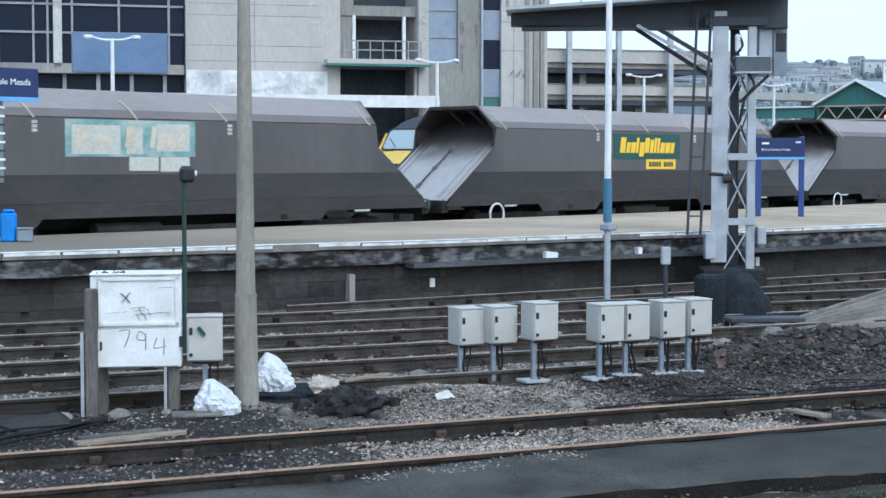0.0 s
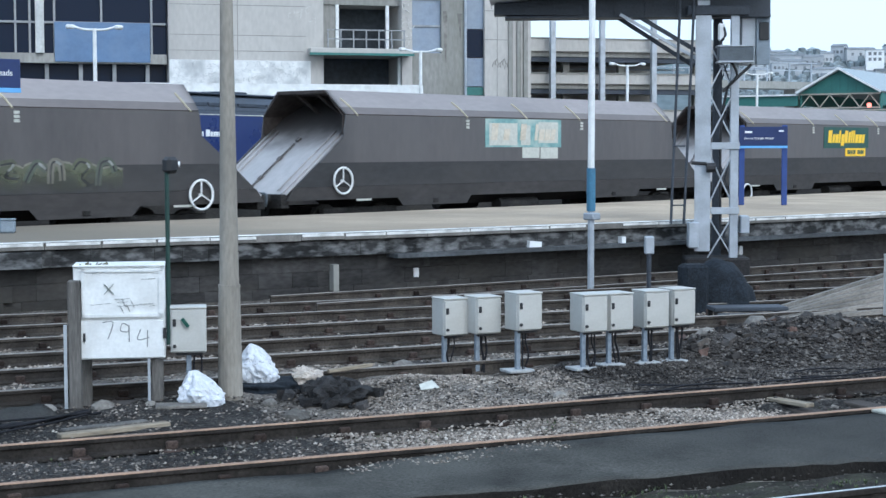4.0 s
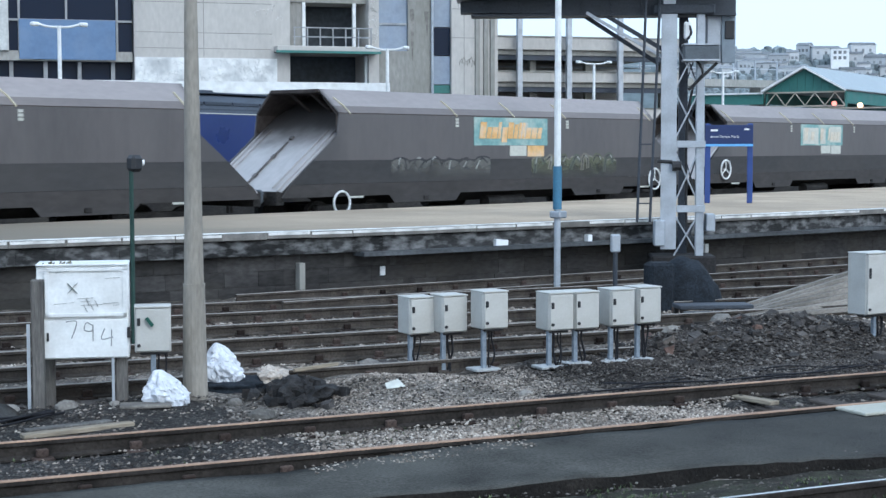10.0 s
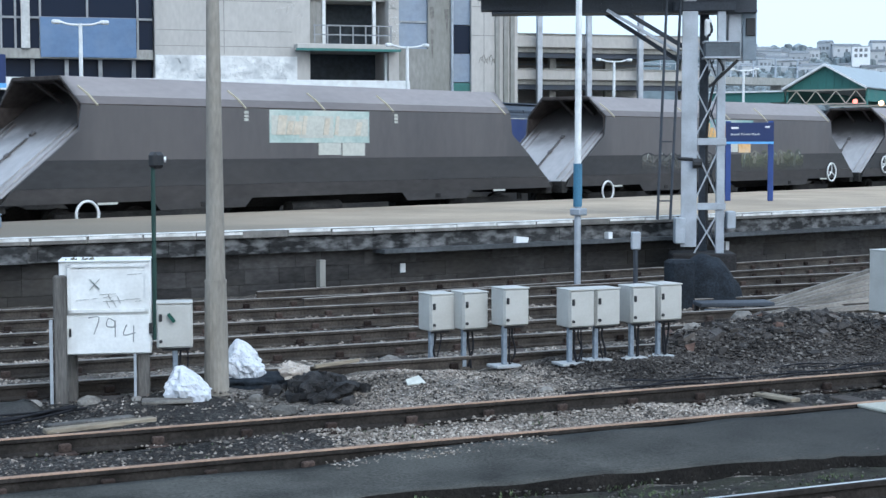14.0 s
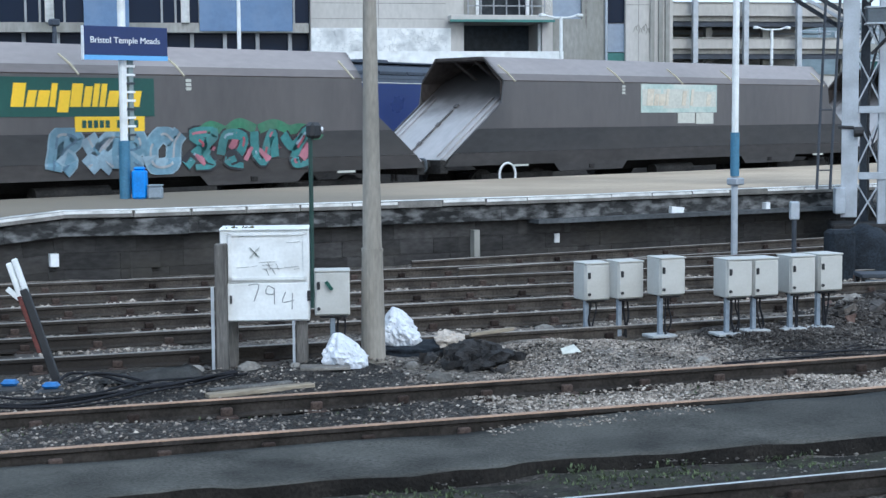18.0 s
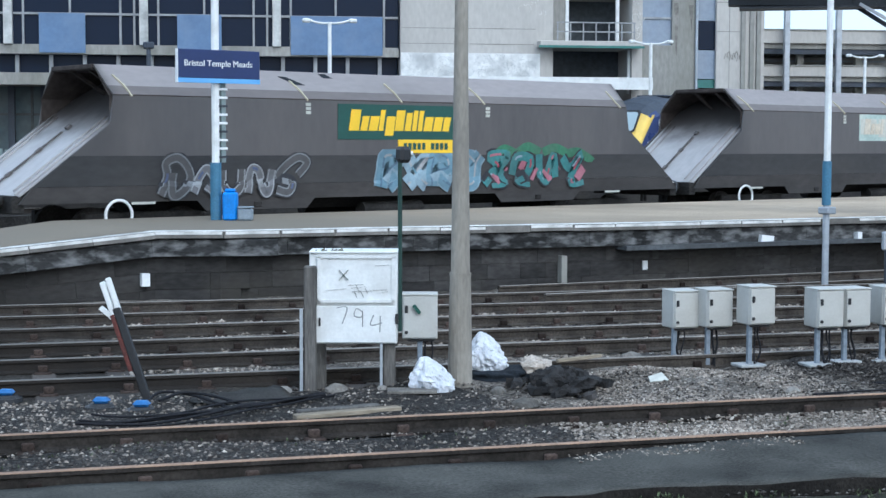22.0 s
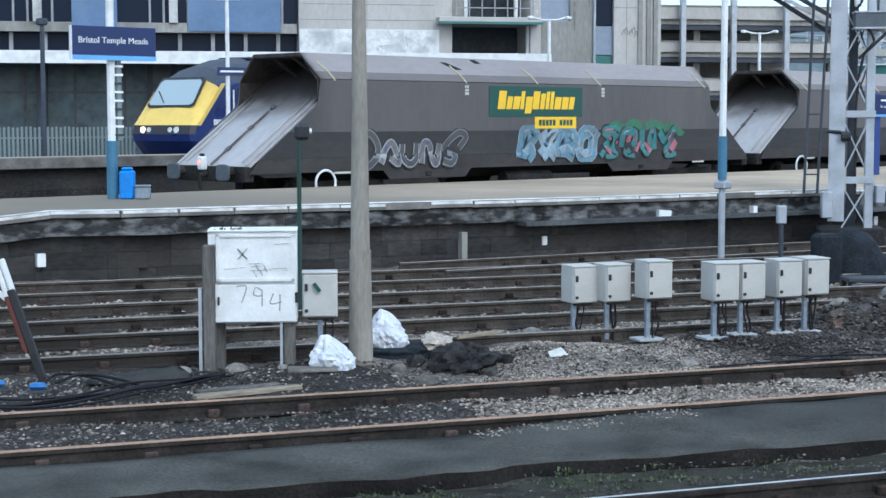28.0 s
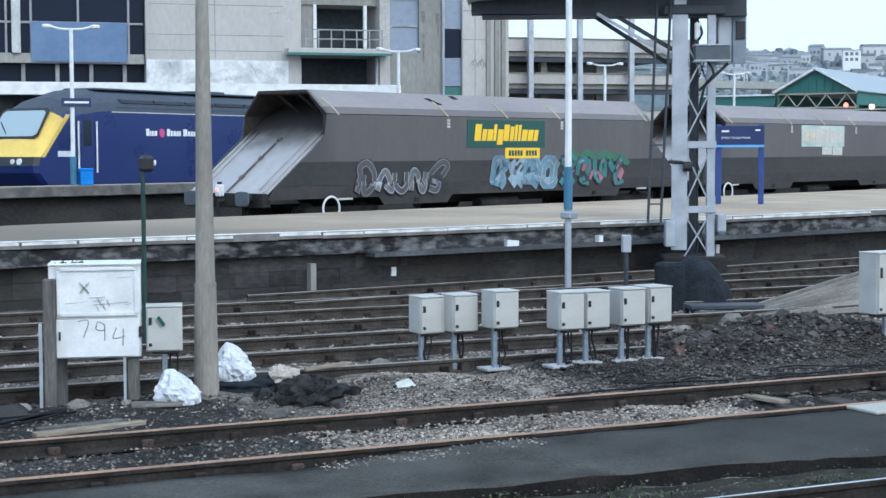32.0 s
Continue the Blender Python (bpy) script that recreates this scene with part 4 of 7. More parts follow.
def logo(w, state):
    """The maker's panel on the near side: a plate and bars in place of its words."""
    y0, y1 = -1.424, -1.41
    if state == "clean":
        p = part("logo_panel", B((5.15, 8.45, y0, y1, 2.12, 2.84)), LOGOGREEN, w, "dark green panel with yellow bars")
        word_bars(p, 5.42, 2.3, y0 - 0.002, LOGOYELLOW)
        q = part("sub_panel", B((6.72, 8.22, y0 - 0.004, y1, 1.84, 2.12)), LOGOYELLOW, w, "yellow strip below the panel")
        for i in range(10):
            if i != 5:
                part("lettering_bar", B((6.86 + 0.125 * i, 6.95 + 0.125 * i, y0 - 0.01, y0 - 0.004, 1.91, 2.05)), LOGOGREEN, q)
    else:
        base = FADEDTEAL if state in ("faded", "orange") else FADEDPALE
        p = part("logo_panel", B((5.1, 8.3, y0, y1, 2.15, 2.88)), base, w, "faded peeling logo panel")
        strips = random.Random(len(state) * 7 + len(w.name))
        spans = {"faded": ((5.25, 6.4), (6.55, 6.95), (7.3, 8.15)), "orange": ((7.1, 7.4),), "peeled": ((5.15, 5.9), (6.0, 7.1), (7.2, 8.25))}[state]
        for a, b in spans:
            part("peeled_patch", B((a, b, y0 - 0.004, y0, 2.19 + strips.uniform(0, 0.14), 2.82 - strips.uniform(0, 0.12))), FADEDWHITE, p)
        word_bars(p, 5.3, 2.33, y0 - 0.007, FADEDORANGE if state == "orange" else FADEDCREAM, (lambda k: True) if state == "orange" else (lambda k: strips.random() < (0.6 if state == "faded" else 0.45)))
        part("sub_panel", B((6.62, 7.35, y0, y1, 1.87, 2.145)), FADEDWHITE, w, "peeled pale strip")
        part("sub_panel", B((7.4, 8.15, y0, y1, 1.85, 2.145)), FADEDWHITE if state != "orange" else FADEDORANGE, w, "peeled pale strip")


def ribbon(pts, wd, y, lo, hi):
    """A flat sprayed line of even width on the wagon's side, following its inward slope."""
    bm = bmesh.new()
    rows = []
    for k, (px, pz) in enumerate(pts):
        a, b = pts[max(k - 1, 0)], pts[min(k + 1, len(pts) - 1)]
        v = Vector((b[0] - a[0], b[1] - a[1]))
        q = Vector((-v.y, v.x)).normalized() * wd / 2 if v.length > 1e-6 else Vector((wd / 2, 0))
        rows.append([bm.verts.new((ex, y + (1.8 - min(ez, 1.8)) * 0.066 if ez > 1.25 else y, ez)) for ex, ez in ((px + q.x, max(lo, min(hi, pz + q.y))), (px - q.x, max(lo, min(hi, pz - q.y))))])
    for a, b in zip(rows, rows[1:]):
        bm.faces.new((a[0], a[1], b[1], b[0]))
    return bm


def piece(w, x0, x1, z0, z1, letters, layers, flecks=()):
    """A sprayed row of fat letter-like strokes, too wild to read: each is laid down in layers, broad ones first."""
    n, step = len(letters), (x1 - x0) / len(letters)
    for i, ctrl in enumerate(letters):
        pts = [(x0 + step * (i + p.x), z0 + (z1 - z0) * p.y) for p in curve_line([(a, b, 0) for a, b in ctrl], 5)]
        base = None
        for k, (wd, material) in enumerate(layers):
            m = material[i % len(material)] if isinstance(material, tuple) else material
            ob = part("sprayed_outline" if k == 0 else "sprayed_fill", ribbon(pts, wd, -1.421 - 0.0025 * k - 0.0004 * i, z0 - 0.1, z1 + 0.1), m, base or w, "sprayed outline of a letter shape" if k == 0 else "")
            base = base or ob
        for k, m in enumerate(flecks):
            j = (3 + 6 * k + i) % max(len(pts) - 4, 1)
            part("sprayed_highlight", ribbon(pts[j:j + 4], 0.05, -1.421 - 0.0025 * (len(layers) + 1), z0, z1 + 0.04), m, base)


def spray(name, color):
    return mat(name, color, 0.6, var=0.25, scale=1.6, fine=10, bump=0.0, dirt=(0.1, 0.09, 0.085), dirt_amount=0.35, dirt_scale=2.5)


SPBLACK, SPWHITE, SPBLUE = spray("spray_black", (0.02, 0.02, 0.025)), spray("spray_white", (0.33, 0.34, 0.35)), spray("spray_pale_blue", (0.15, 0.26, 0.33))
SPTEAL, SPRED, SPGREEN = spray("spray_teal", (0.05, 0.19, 0.19)), spray("spray_red", (0.36, 0.08, 0.11)), spray("spray_green", (0.045, 0.17, 0.09))
SPGREY, SPOLIVE, SPOLIVE2 = spray("spray_grey", (0.16, 0.16, 0.17)), spray("spray_olive", (0.2, 0.19, 0.15)), spray("spray_olive_green", (0.085, 0.1, 0.075))
SPDUSK = spray("spray_dusky_grey", (0.08, 0.078, 0.08))
SPMURK, SPMOSS = spray("spray_murky_grey", (0.15, 0.15, 0.138)), spray("spray_moss_green", (0.14, 0.15, 0.095))
SPSILVER, SPFROST, SPSTEEL = spray("spray_silver", (0.2, 0.21, 0.22)), spray("spray_frost_blue", (0.25, 0.34, 0.4)), spray("spray_steel_blue", (0.1, 0.17, 0.24))
FADEDPALE = mat("faded_pale_teal_vinyl", (0.42, 0.52, 0.48), 0.65, var=0.15, scale=1.5, fine=12, bump=0.05, dirt=(0.58, 0.58, 0.52), dirt_amount=0.8, dirt_scale=1.5)
FADEDCREAM = mat("faded_cream_vinyl", (0.6, 0.53, 0.42), 0.65, var=0.2, scale=2, fine=15, bump=0.0, dirt=(0.5, 0.48, 0.42), dirt_amount=0.8, dirt_scale=2)
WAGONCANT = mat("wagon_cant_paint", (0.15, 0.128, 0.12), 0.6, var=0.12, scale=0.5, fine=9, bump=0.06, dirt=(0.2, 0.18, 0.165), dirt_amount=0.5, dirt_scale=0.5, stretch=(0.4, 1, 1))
PALEVELLOW = mat("pale_strap_yellow", (0.5, 0.45, 0.32), 0.7, var=0.15, scale=4, fine=30, bump=0.0)
stain_or_shade(WAGONCANT, (0.045, 0.04, 0.038), 0, 6.55, 6.9, 0.85, 0.15, 6.89)
stain_or_shade(WAGONTOP, (0.075, 0.065, 0.06), 0, 6.72, 6.92, 0.75, 0.12, 6.89)
SEAM = mat("seam_rust", (0.11, 0.1, 0.098), 0.8, var=0.5, scale=4, fine=30, bump=0.1)
BUFFERGREY = mat("buffer_grey", (0.1, 0.115, 0.13), 0.6, 0.2, var=0.2, scale=4, fine=30, bump=0.05)

WAGONS = {}
for key, off, state, name_label in (
        ("w4", 3, "peeled", "brown coal hopper wagon with a peeling pale logo panel"),
        ("w3", 2, "faded", "brown coal hopper wagon with a faded logo panel"),
        ("w2", 1, "clean", "brown coal hopper wagon with a green and yellow logo panel"),
        ("w1", 0, "faded", "brown coal hopper wagon with a faded teal logo panel"),
        ("wb", -1, "orange", "brown coal hopper wagon with teal logo and olive graffiti"),
        ("wc", -2, "peeled", "brown coal hopper wagon with a peeled white logo panel"),
        ("we", -3, "clean", "rear brown coal hopper wagon with colourful graffiti")):
    wg = build_wagon("coal_wagon", name_label)
    logo(wg, state)
    WAGONS[off] = wg
ring_wheel(WAGONS[0], -0.07, 1.38, 0.3)
ring_wheel(WAGONS[-1], 13.7, 1.15, 0.31)
ring_wheel(WAGONS[-1], 0.1, 0.8, 0.27, False)
ring_wheel(WAGONS[-3], 0.14, 0.72, 0.27, False)
ring_wheel(WAGONS[-2], 0.14, 0.72, 0.27, False)
ring_wheel(WAGONS[1], 0.04, 0.72, 0.27, False)
ring_wheel(WAGONS[2], 0.04, 0.72, 0.27, False)
SPPALE = spray("spray_chalk", (0.3, 0.31, 0.29))


def feather(m, z0, z1):
    """Sprayed paint that thins out downwards into bare steel."""
    nt = m.node_tree
    co = nt.nodes.new("ShaderNodeTexCoord").outputs["Object"]
    sp, nz, ad, r = nt.nodes.new("ShaderNodeSeparateXYZ"), nt.nodes.new("ShaderNodeTexNoise"), nt.nodes.new("ShaderNodeMath"), nt.nodes.new("ShaderNodeMapRange")
    nz.inputs["Scale"].default_value, nz.inputs["Detail"].default_value = 3.0, 6.0
    ad.operation = "MULTIPLY_ADD"
    ad.inputs[1].default_value = 0.6
    for i, k in ((1, z0 + 0.3), (2, z1 + 0.3), (3, 0.0), (4, 0.85)):
        r.inputs[i].default_value = k
    nt.links.new(co, sp.inputs[0])
    nt.links.new(co, nz.inputs["Vector"])
    nt.links.new(nz.outputs["Fac"], ad.inputs[0])
    nt.links.new(sp.outputs[2], ad.inputs[2])
    nt.links.new(ad.outputs[0], r.inputs[0])
    nt.links.new(r.outputs[0], m.node_tree.nodes["Principled BSDF"].inputs["Alpha"])


feather(SPMURK, 1.3, 1.72)
feather(SPMOSS, 1.3, 1.72)
SPLILAC, SPPINK = spray("spray_lilac", (0.09, 0.11, 0.2)), spray("spray_dull_pink", (0.36, 0.13, 0.17))
# a grey and black piece in a pale outline
DOUBLE = (((-0.1, 0.0), (0.15, 0.5), (0.1, 0.85), (0.5, 1.0), (0.85, 0.75), (0.95, 0.4), (0.6, 0.05), (0.3, 0.02), (0.35, 0.6)),
          ((0.05, 0.05), (0.3, 0.5), (0.55, 0.7), (0.8, 0.45), (0.9, 0.05), (0.5, 0.25)),
          ((0.1, 0.65), (0.15, 0.2), (0.45, 0.02), (0.75, 0.2), (0.8, 0.68)),
          ((0.02, 0.02), (0.15, 0.66), (0.45, 0.6), (0.6, 0.1), (0.8, 0.05), (0.95, 0.66)),
          ((0.1, 0.1), (0.55, 0.02), (0.7, 0.3), (0.2, 0.45), (0.45, 0.75), (0.95, 1.0), (1.3, 0.85), (0.95, 0.5)))
piece(WAGONS[-3], 1.1, 4.2, 1.06, 1.76, DOUBLE, ((0.25, SPBLACK), (0.18, (SPSILVER, SPWHITE, SPWHITE, SPWHITE, SPSILVER)), (0.12, (SPDUSK, SPGREY, SPDUSK, SPGREY, SPDUSK))), (SPLILAC,))
# a pale blue piece with frosted tops
FROST = (((0.0, 0.05), (0.1, 0.5), (0.2, 0.95), (0.75, 0.85), (0.3, 0.5), (0.55, 0.3), (0.3, 0.05)),
         ((0.1, 0.9), (0.35, 0.55), (0.9, 0.1), (0.5, 0.5), (0.95, 0.9), (0.45, 0.4), (0.1, 0.1)),
         ((0.1, 0.05), (0.2, 0.9), (0.7, 0.9), (0.8, 0.6), (0.3, 0.45), (0.9, 0.05)),
         ((0.95, 0.75), (0.6, 0.95), (0.2, 0.6), (0.3, 0.1), (0.9, 0.15), (1.0, 0.7), (1.2, 0.98)))
piece(WAGONS[-3], 6.25, 8.9, 1.1, 1.82, FROST, ((0.36, SPFROST), (0.3, (SPBLUE, SPFROST, SPBLUE, SPBLUE)), (0.05, (SPSTEEL, SPWHITE, SPSTEEL, SPWHITE))), (SPBLUE, SPWHITE))
# a teal and red piece under a green cloud
WILD = (((0.0, 0.02), (0.25, 0.3), (0.55, 0.6), (0.2, 0.9), (0.9, 0.92), (0.6, 0.5), (0.8, 0.1), (0.3, 0.05)),
        ((0.1, 0.3), (0.25, 0.85), (0.8, 0.8), (0.7, 0.35), (0.3, 0.15), (0.8, 0.05)),
        ((0.15, 0.95), (0.2, 0.4), (0.45, 0.1), (0.6, 0.6), (0.75, 0.9), (0.85, 0.2)),
        ((0.1, 0.85), (0.45, 0.5), (0.9, 0.95), (0.6, 0.45), (0.5, 0.02), (1.0, 0.1)))
piece(WAGONS[-3], 9.35, 12.5, 1.72, 1.98, (((0.1, 0.1), (0.5, 0.8), (1, 0.3)), ((0.0, 0.4), (0.4, 1.0), (0.9, 0.5)), ((0.0, 0.5), (0.5, 0.9), (1.0, 0.4)), ((0, 0.4), (0.5, 0.5), (1.1, -0.4))), ((0.2, SPGREEN),))
piece(WAGONS[-3], 9.3, 12.3, 1.2, 1.7, (((0.2, 0.1), (0.6, 0.8)), ((0.3, 0.9), (0.9, 0.3)), ((0.3, 0.2), (0.8, 0.8)), ((0.4, 0.9), (0.9, 0.2))), ((0.34, SPPINK),))
piece(WAGONS[-3], 9.15, 12.25, 1.14, 1.84, WILD, ((0.3, SPBLACK), (0.21, SPTEAL)), (SPFROST, SPRED, SPPINK))


def cloud(w, x0, x1, z0, z1, n, fill, outline, seed, label):
    """A sprayed patch with a scalloped upper edge and a dark outline."""
    rng = random.Random(seed)
    tops = []
    for i in range(n):
        h = z1 - rng.uniform(0, 0.12)
        for k in range(6):
            a = math.pi * (1 - k / 6)
            tops.append((x0 + (x1 - x0) * (i + 0.5 + 0.5 * math.cos(a)) / n, h - 0.1 + 0.1 * math.sin(a)))
    tops.append((x1, z1 - 0.15))

    def face(pts, y):
        bm = bmesh.new()
        lift = lambda z: y + (1.8 - min(z, 1.8)) * 0.066
        up = [bm.verts.new((x, lift(z), z)) for x, z in pts]
        mid = [bm.verts.new((x, lift(1.79), 1.79 if z > 1.79 else z - 0.01)) if z > 1.79 else bm.verts.new((x, lift(z - 0.02), z - 0.02)) for x, z in pts]
        low = [bm.verts.new((x + rng.uniform(-0.05, 0.05), lift(z0), z0)) for x, z in pts]
        for a, b in ((up, mid), (mid, low)):
            for p in range(len(pts) - 1):
                bm.faces.new((a[p], b[p], b[p + 1], a[p + 1]))
        return bm
    o = part("sprayed_patch", face(tops, -1.418), fill, w, label)
    rim = bmesh.new()
    rows = [[rim.verts.new((x, -1.421 + (1.8 - min(z, 1.8)) * 0.066, z + d)) for d in (0.012, -0.03)] for x, z in tops]
    for a, b in zip(rows, rows[1:]):
        rim.faces.new((a[0], a[1], b[1], b[0]))
    part("sprayed_outline", rim, outline, o)


cloud(WAGONS[-1], 1.9, 5.8, 1.26, 1.88, 6, SPMURK, SPBLACK, 3, "dull olive-grey sprayed patch")
CURLS = (((0.1, 0.2), (0.15, 0.95), (0.5, 0.9), (0.6, 0.3)), ((0.05, 0.7), (0.3, 1.0), (0.7, 0.85), (0.4, 0.4), (0.8, 0.1)), ((0.1, 0.1), (0.2, 0.9), (0.6, 1.0), (0.85, 0.6)),
         ((0.0, 0.8), (0.4, 0.95), (0.3, 0.3)), ((0.1, 0.9), (0.6, 0.95), (0.3, 0.5), (0.8, 0.4)), ((0.1, 0.3), (0.5, 0.95), (0.95, 0.7)))
piece(WAGONS[-1], 2.1, 5.7, 1.34, 1.84, CURLS, ((0.045, SPBLACK),), (SPPALE,))
cloud(WAGONS[-1], 7.6, 11.7, 1.26, 1.88, 7, SPMOSS, SPOLIVE, 4, "mossy green sprayed patch")
piece(WAGONS[-1], 7.7, 11.6, 1.34, 1.86, CURLS[2:] + CURLS[:3], ((0.16, (SPOLIVE2, SPOLIVE, SPMOSS)), (0.04, SPBLACK)), (SPPALE,))
for x0, x1, y0, y1 in ((4.0, 4.55, 0.95, 1.12), (5.05, 5.35, 0.86, 0.95)):
    z0, z1 = 3.46 - (y0 - 0.8) * 0.952 + 0.05, 3.46 - (y1 - 0.8) * 0.952 + 0.05
    part("roof_scrap", plate([(x0, -y0, z0), (x0 + 0.18, -y0, z0), (x1, -y1, z1), (x1 - 0.22, -y1, z1)], 0.02), TARP, WAGONS[-3], "dark torn scrap on the roof")
tl = part("tail_lamp", B((-2.05, -1.9, -0.08, 0.1, 1.02, 1.3), bev=0.025), WHITEPAINT, WAGONS[-3], "white tail lamp")
part("lens", R(((-2.07, 0.01, 1.18), (-2.05, 0.01, 1.18), 0.04), seg=14), REDGLOW, tl, "lit red lens")
part("handle", B((-2.0, -1.96, -0.06, 0.08, 1.3, 1.36), bev=0.008), BLACK, tl)


# ---- passenger power cars ----
def build_power_car(name, m, label):
    """A power car with a slanted flat nose at x = 0, running along x."""
    c = thing(name, m, label, "train", "passenger power cars")
    prof = [(0.95, 0.42), (0.4, 0.72), (0.02, 1.12), (-0.03, 1.34), (0.05, 1.62), (1.2, 3.15), (1.85, 3.52), (2.7, 3.76), (3.4, 3.85), (17.4, 3.85), (17.4, 0.42)]
    secs = []
    for y, roof, back in ((-1.37, 3.1, 0.2), (-1.22, 3.38, 0.07), (-0.85, 3.68, 0.0), (-0.3, 3.83, -0.02), (0.3, 3.83, -0.02), (0.85, 3.68, 0.0), (1.22, 3.38, 0.07), (1.37, 3.1, 0.2)):
        ring = []
        for x, z in prof:
            zz = z - (3.85 - roof) * max(0, (z - 2.4) / 1.45)
            ring.append((x + (back if x < 10 else 0), y, zz))
        secs.append(ring)
    bm = loft(secs)
    for f in bm.faces:
        if len(f.verts) > 4:
            continue
        q = f.calc_center_median()
        if q.x > 17.3:
            f.material_index = 1
        elif q.z > 3.3 or (q.x > 1.3 and q.z > 3.0):
            f.material_index = 1
        elif q.x < 1.2 and q.z > 1.75:
            f.material_index = 2
        elif q.z > 1.36 and q.x < 1:
            f.material_index = 3
        elif q.z < 0.8:
            f.material_index = 1
    part("body", bm, [TRAINBLUE, TRAINDARK, YELLOW, BLACK], c, "dark blue body with a yellow nose")
    D, E = Vector((0.03, 0, 1.62)), Vector((1.18, 0, 3.13))
    nrm = Vector((-(E - D).z, 0, (E - D).x)).normalized()

    def on_nose(t0, t1, half0, half1, off, thick):
        a, b = D.lerp(E, t0) + nrm * off, D.lerp(E, t1) + nrm * off
        u, c0 = (b - a).normalized() * 0.1, Vector((0, 0.12, 0))
        p, q, r, z = a + Vector((0, -half0, 0)), a + Vector((0, half0, 0)), b + Vector((0, half1, 0)), b + Vector((0, -half1, 0))
        return plate([p + c0, q - c0, q + u, r - u, r - c0, z + c0, z - u, p + u], thick)
    part("windscreen_surround", on_nose(0.37, 1.01, 1.02, 0.98, 0.014, 0.02), BLACK, c)
    part("windscreen", on_nose(0.41, 0.95, 0.95, 0.89, 0.037, 0.01), SCREEN, c, "slanted windscreen, sky reflection painted in as a pale colour")
    part("wiper", bar(bmesh.new(), D.lerp(E, 0.46) + nrm * 0.06 + Vector((0, 0.3, 0)), D.lerp(E, 0.7) + nrm * 0.06 + Vector((0, 0.75, 0)), 0.025, 0.02), BLACK, c)
    for s in (-1, 1):
        part("yellow_flash", plate([(0.27, s * 1.372, 1.62), (0.42, s * 1.372, 1.6), (1.62, s * 1.372, 2.95), (1.42, s * 1.372, 2.95)], 0.012 * s), YELLOW, c, "yellow flash behind the nose")
        part("cab_door", B((2.05, 2.7, s * 1.372 - 0.012, s * 1.372 + 0.012, 0.95, 2.98), bev=0.006), TRAINBLUE, c)
        part("door_window", B((2.18, 2.58, s * 1.38 - 0.012, s * 1.38 + 0.012, 1.95, 2.8), bev=0.006), GLASS, c)
        for x in (1.93, 2.8):
            part("grab_rail", R(((x, s * 1.42, 1.1), (x, s * 1.42, 2.75), 0.03)), WHITEPAINT, c, "white grab rail")
        part("head_lamp", R(((0.04, s * 0.72, 1.47), (-0.03, s * 0.72, 1.47), 0.1), seg=16), LAMPGLOW if s > 0 else WHITEPAINT, c)
        part("marker_lamp", R(((0.04, s * 0.45, 1.47), (-0.03, s * 0.45, 1.47), 0.08), seg=16), WHITEPAINT, c)
        for i in range(5):
            part("number_bar", B((1.02 + i * 0.12, 1.11 + i * 0.12, s * 1.378 - 0.01, s * 1.378 + 0.012, 1.62, 1.8)), SIGNWHITE, c)
        x = 5.34
        for i, wd in enumerate((0.2, 0.1, 0.13, 0.18, 0.24, 0.26, 0.2, 0.16, 0.17, 0.15, 0.12, 0.1, 0.26, 0.17, 0.16, 0.12, 0.17, 0.15, 0.17)):
            if i not in (4, 5, 11):
                part("lettering_bar", B((x, x + wd - 0.04, s * 1.372 - 0.01, s * 1.372 + 0.012, 2.3, 2.3 + (0.24 if i in (0, 6, 12) else 0.17))), SIGNWHITE, c)
            x += wd
        part("emblem", R(((6.17, s * 1.36, 2.4), (6.17, s * 1.39, 2.4), 0.15), seg=16), EMBLEM, c, "small pink emblem")
        for i in range(7):
            part("roof_louvre", B((4.2 + i * 1.75, 5.85 + i * 1.75, s * 1.16 - 0.1, s * 1.16 + 0.1, 3.36, 3.5), bev=0.02), TRAINDARK, c)
        part("skirt", B((2.2, 16.8, s * 1.2 - 0.04, s * 1.2 + 0.04, 0.25, 0.6)), UNDER, c)
        part("cantrail_line", B((3.6, 17.3, s * 1.372 - 0.012, s * 1.372 + 0.012, 3.05, 3.085)), FADEDWHITE, c, "thin pale line below the roof")
        for i in range(5):
            part("roof_rib", bar(bmesh.new(), (3.9, s * (1.3 - 0.1 * i), 3.21 + 0.095 * i - 0.006 * i * i), (17.2, s * (1.3 - 0.1 * i), 3.21 + 0.095 * i - 0.006 * i * i), 0.045, 0.045), TRAINDARK, c)
    part("roof_step", B((3.6, 17.2, -0.7, 0.7, 3.8, 3.87), bev=0.02), TRAINDARK, c)
    part("exhaust_port", B((9.5, 11.0, -0.5, 0.5, 3.8, 3.95), bev=0.03), TRAINDARK, c)
    for bx in (3.2, 14.2):
        bg = part("bogie", B((bx - 1.6, bx + 1.6, -1.1, -0.92, 0.35, 0.6), (bx - 1.6, bx + 1.6, 0.92, 1.1, 0.35, 0.6), bev=0.02), UNDER, c)
        for ax in (-1.3, 1.3):
            part("wheelset", R(((bx + ax, -0.82, 0.5), (bx + ax, -0.69, 0.5), 0.5), ((bx + ax, 0.69, 0.5), (bx + ax, 0.82, 0.5), 0.5), ((bx + ax, -0.7, 0.5), (bx + ax, 0.7, 0.5), 0.08), seg=20), UNDER, bg)
    return c


EMBLEM = mat("emblem_pink", (0.6, 0.08, 0.25), 0.5, var=0.05, scale=3, fine=20, bump=0.0)
HEAD = 12.1
hst = build_power_car("power_car", pose(28.62, 42.34, 0.53, rz=HEAD), "dark blue passenger power car with yellow nose")
hst2 = copy_thing(hst, pose(49.3, 46.78, 0.6, rz=HEAD))
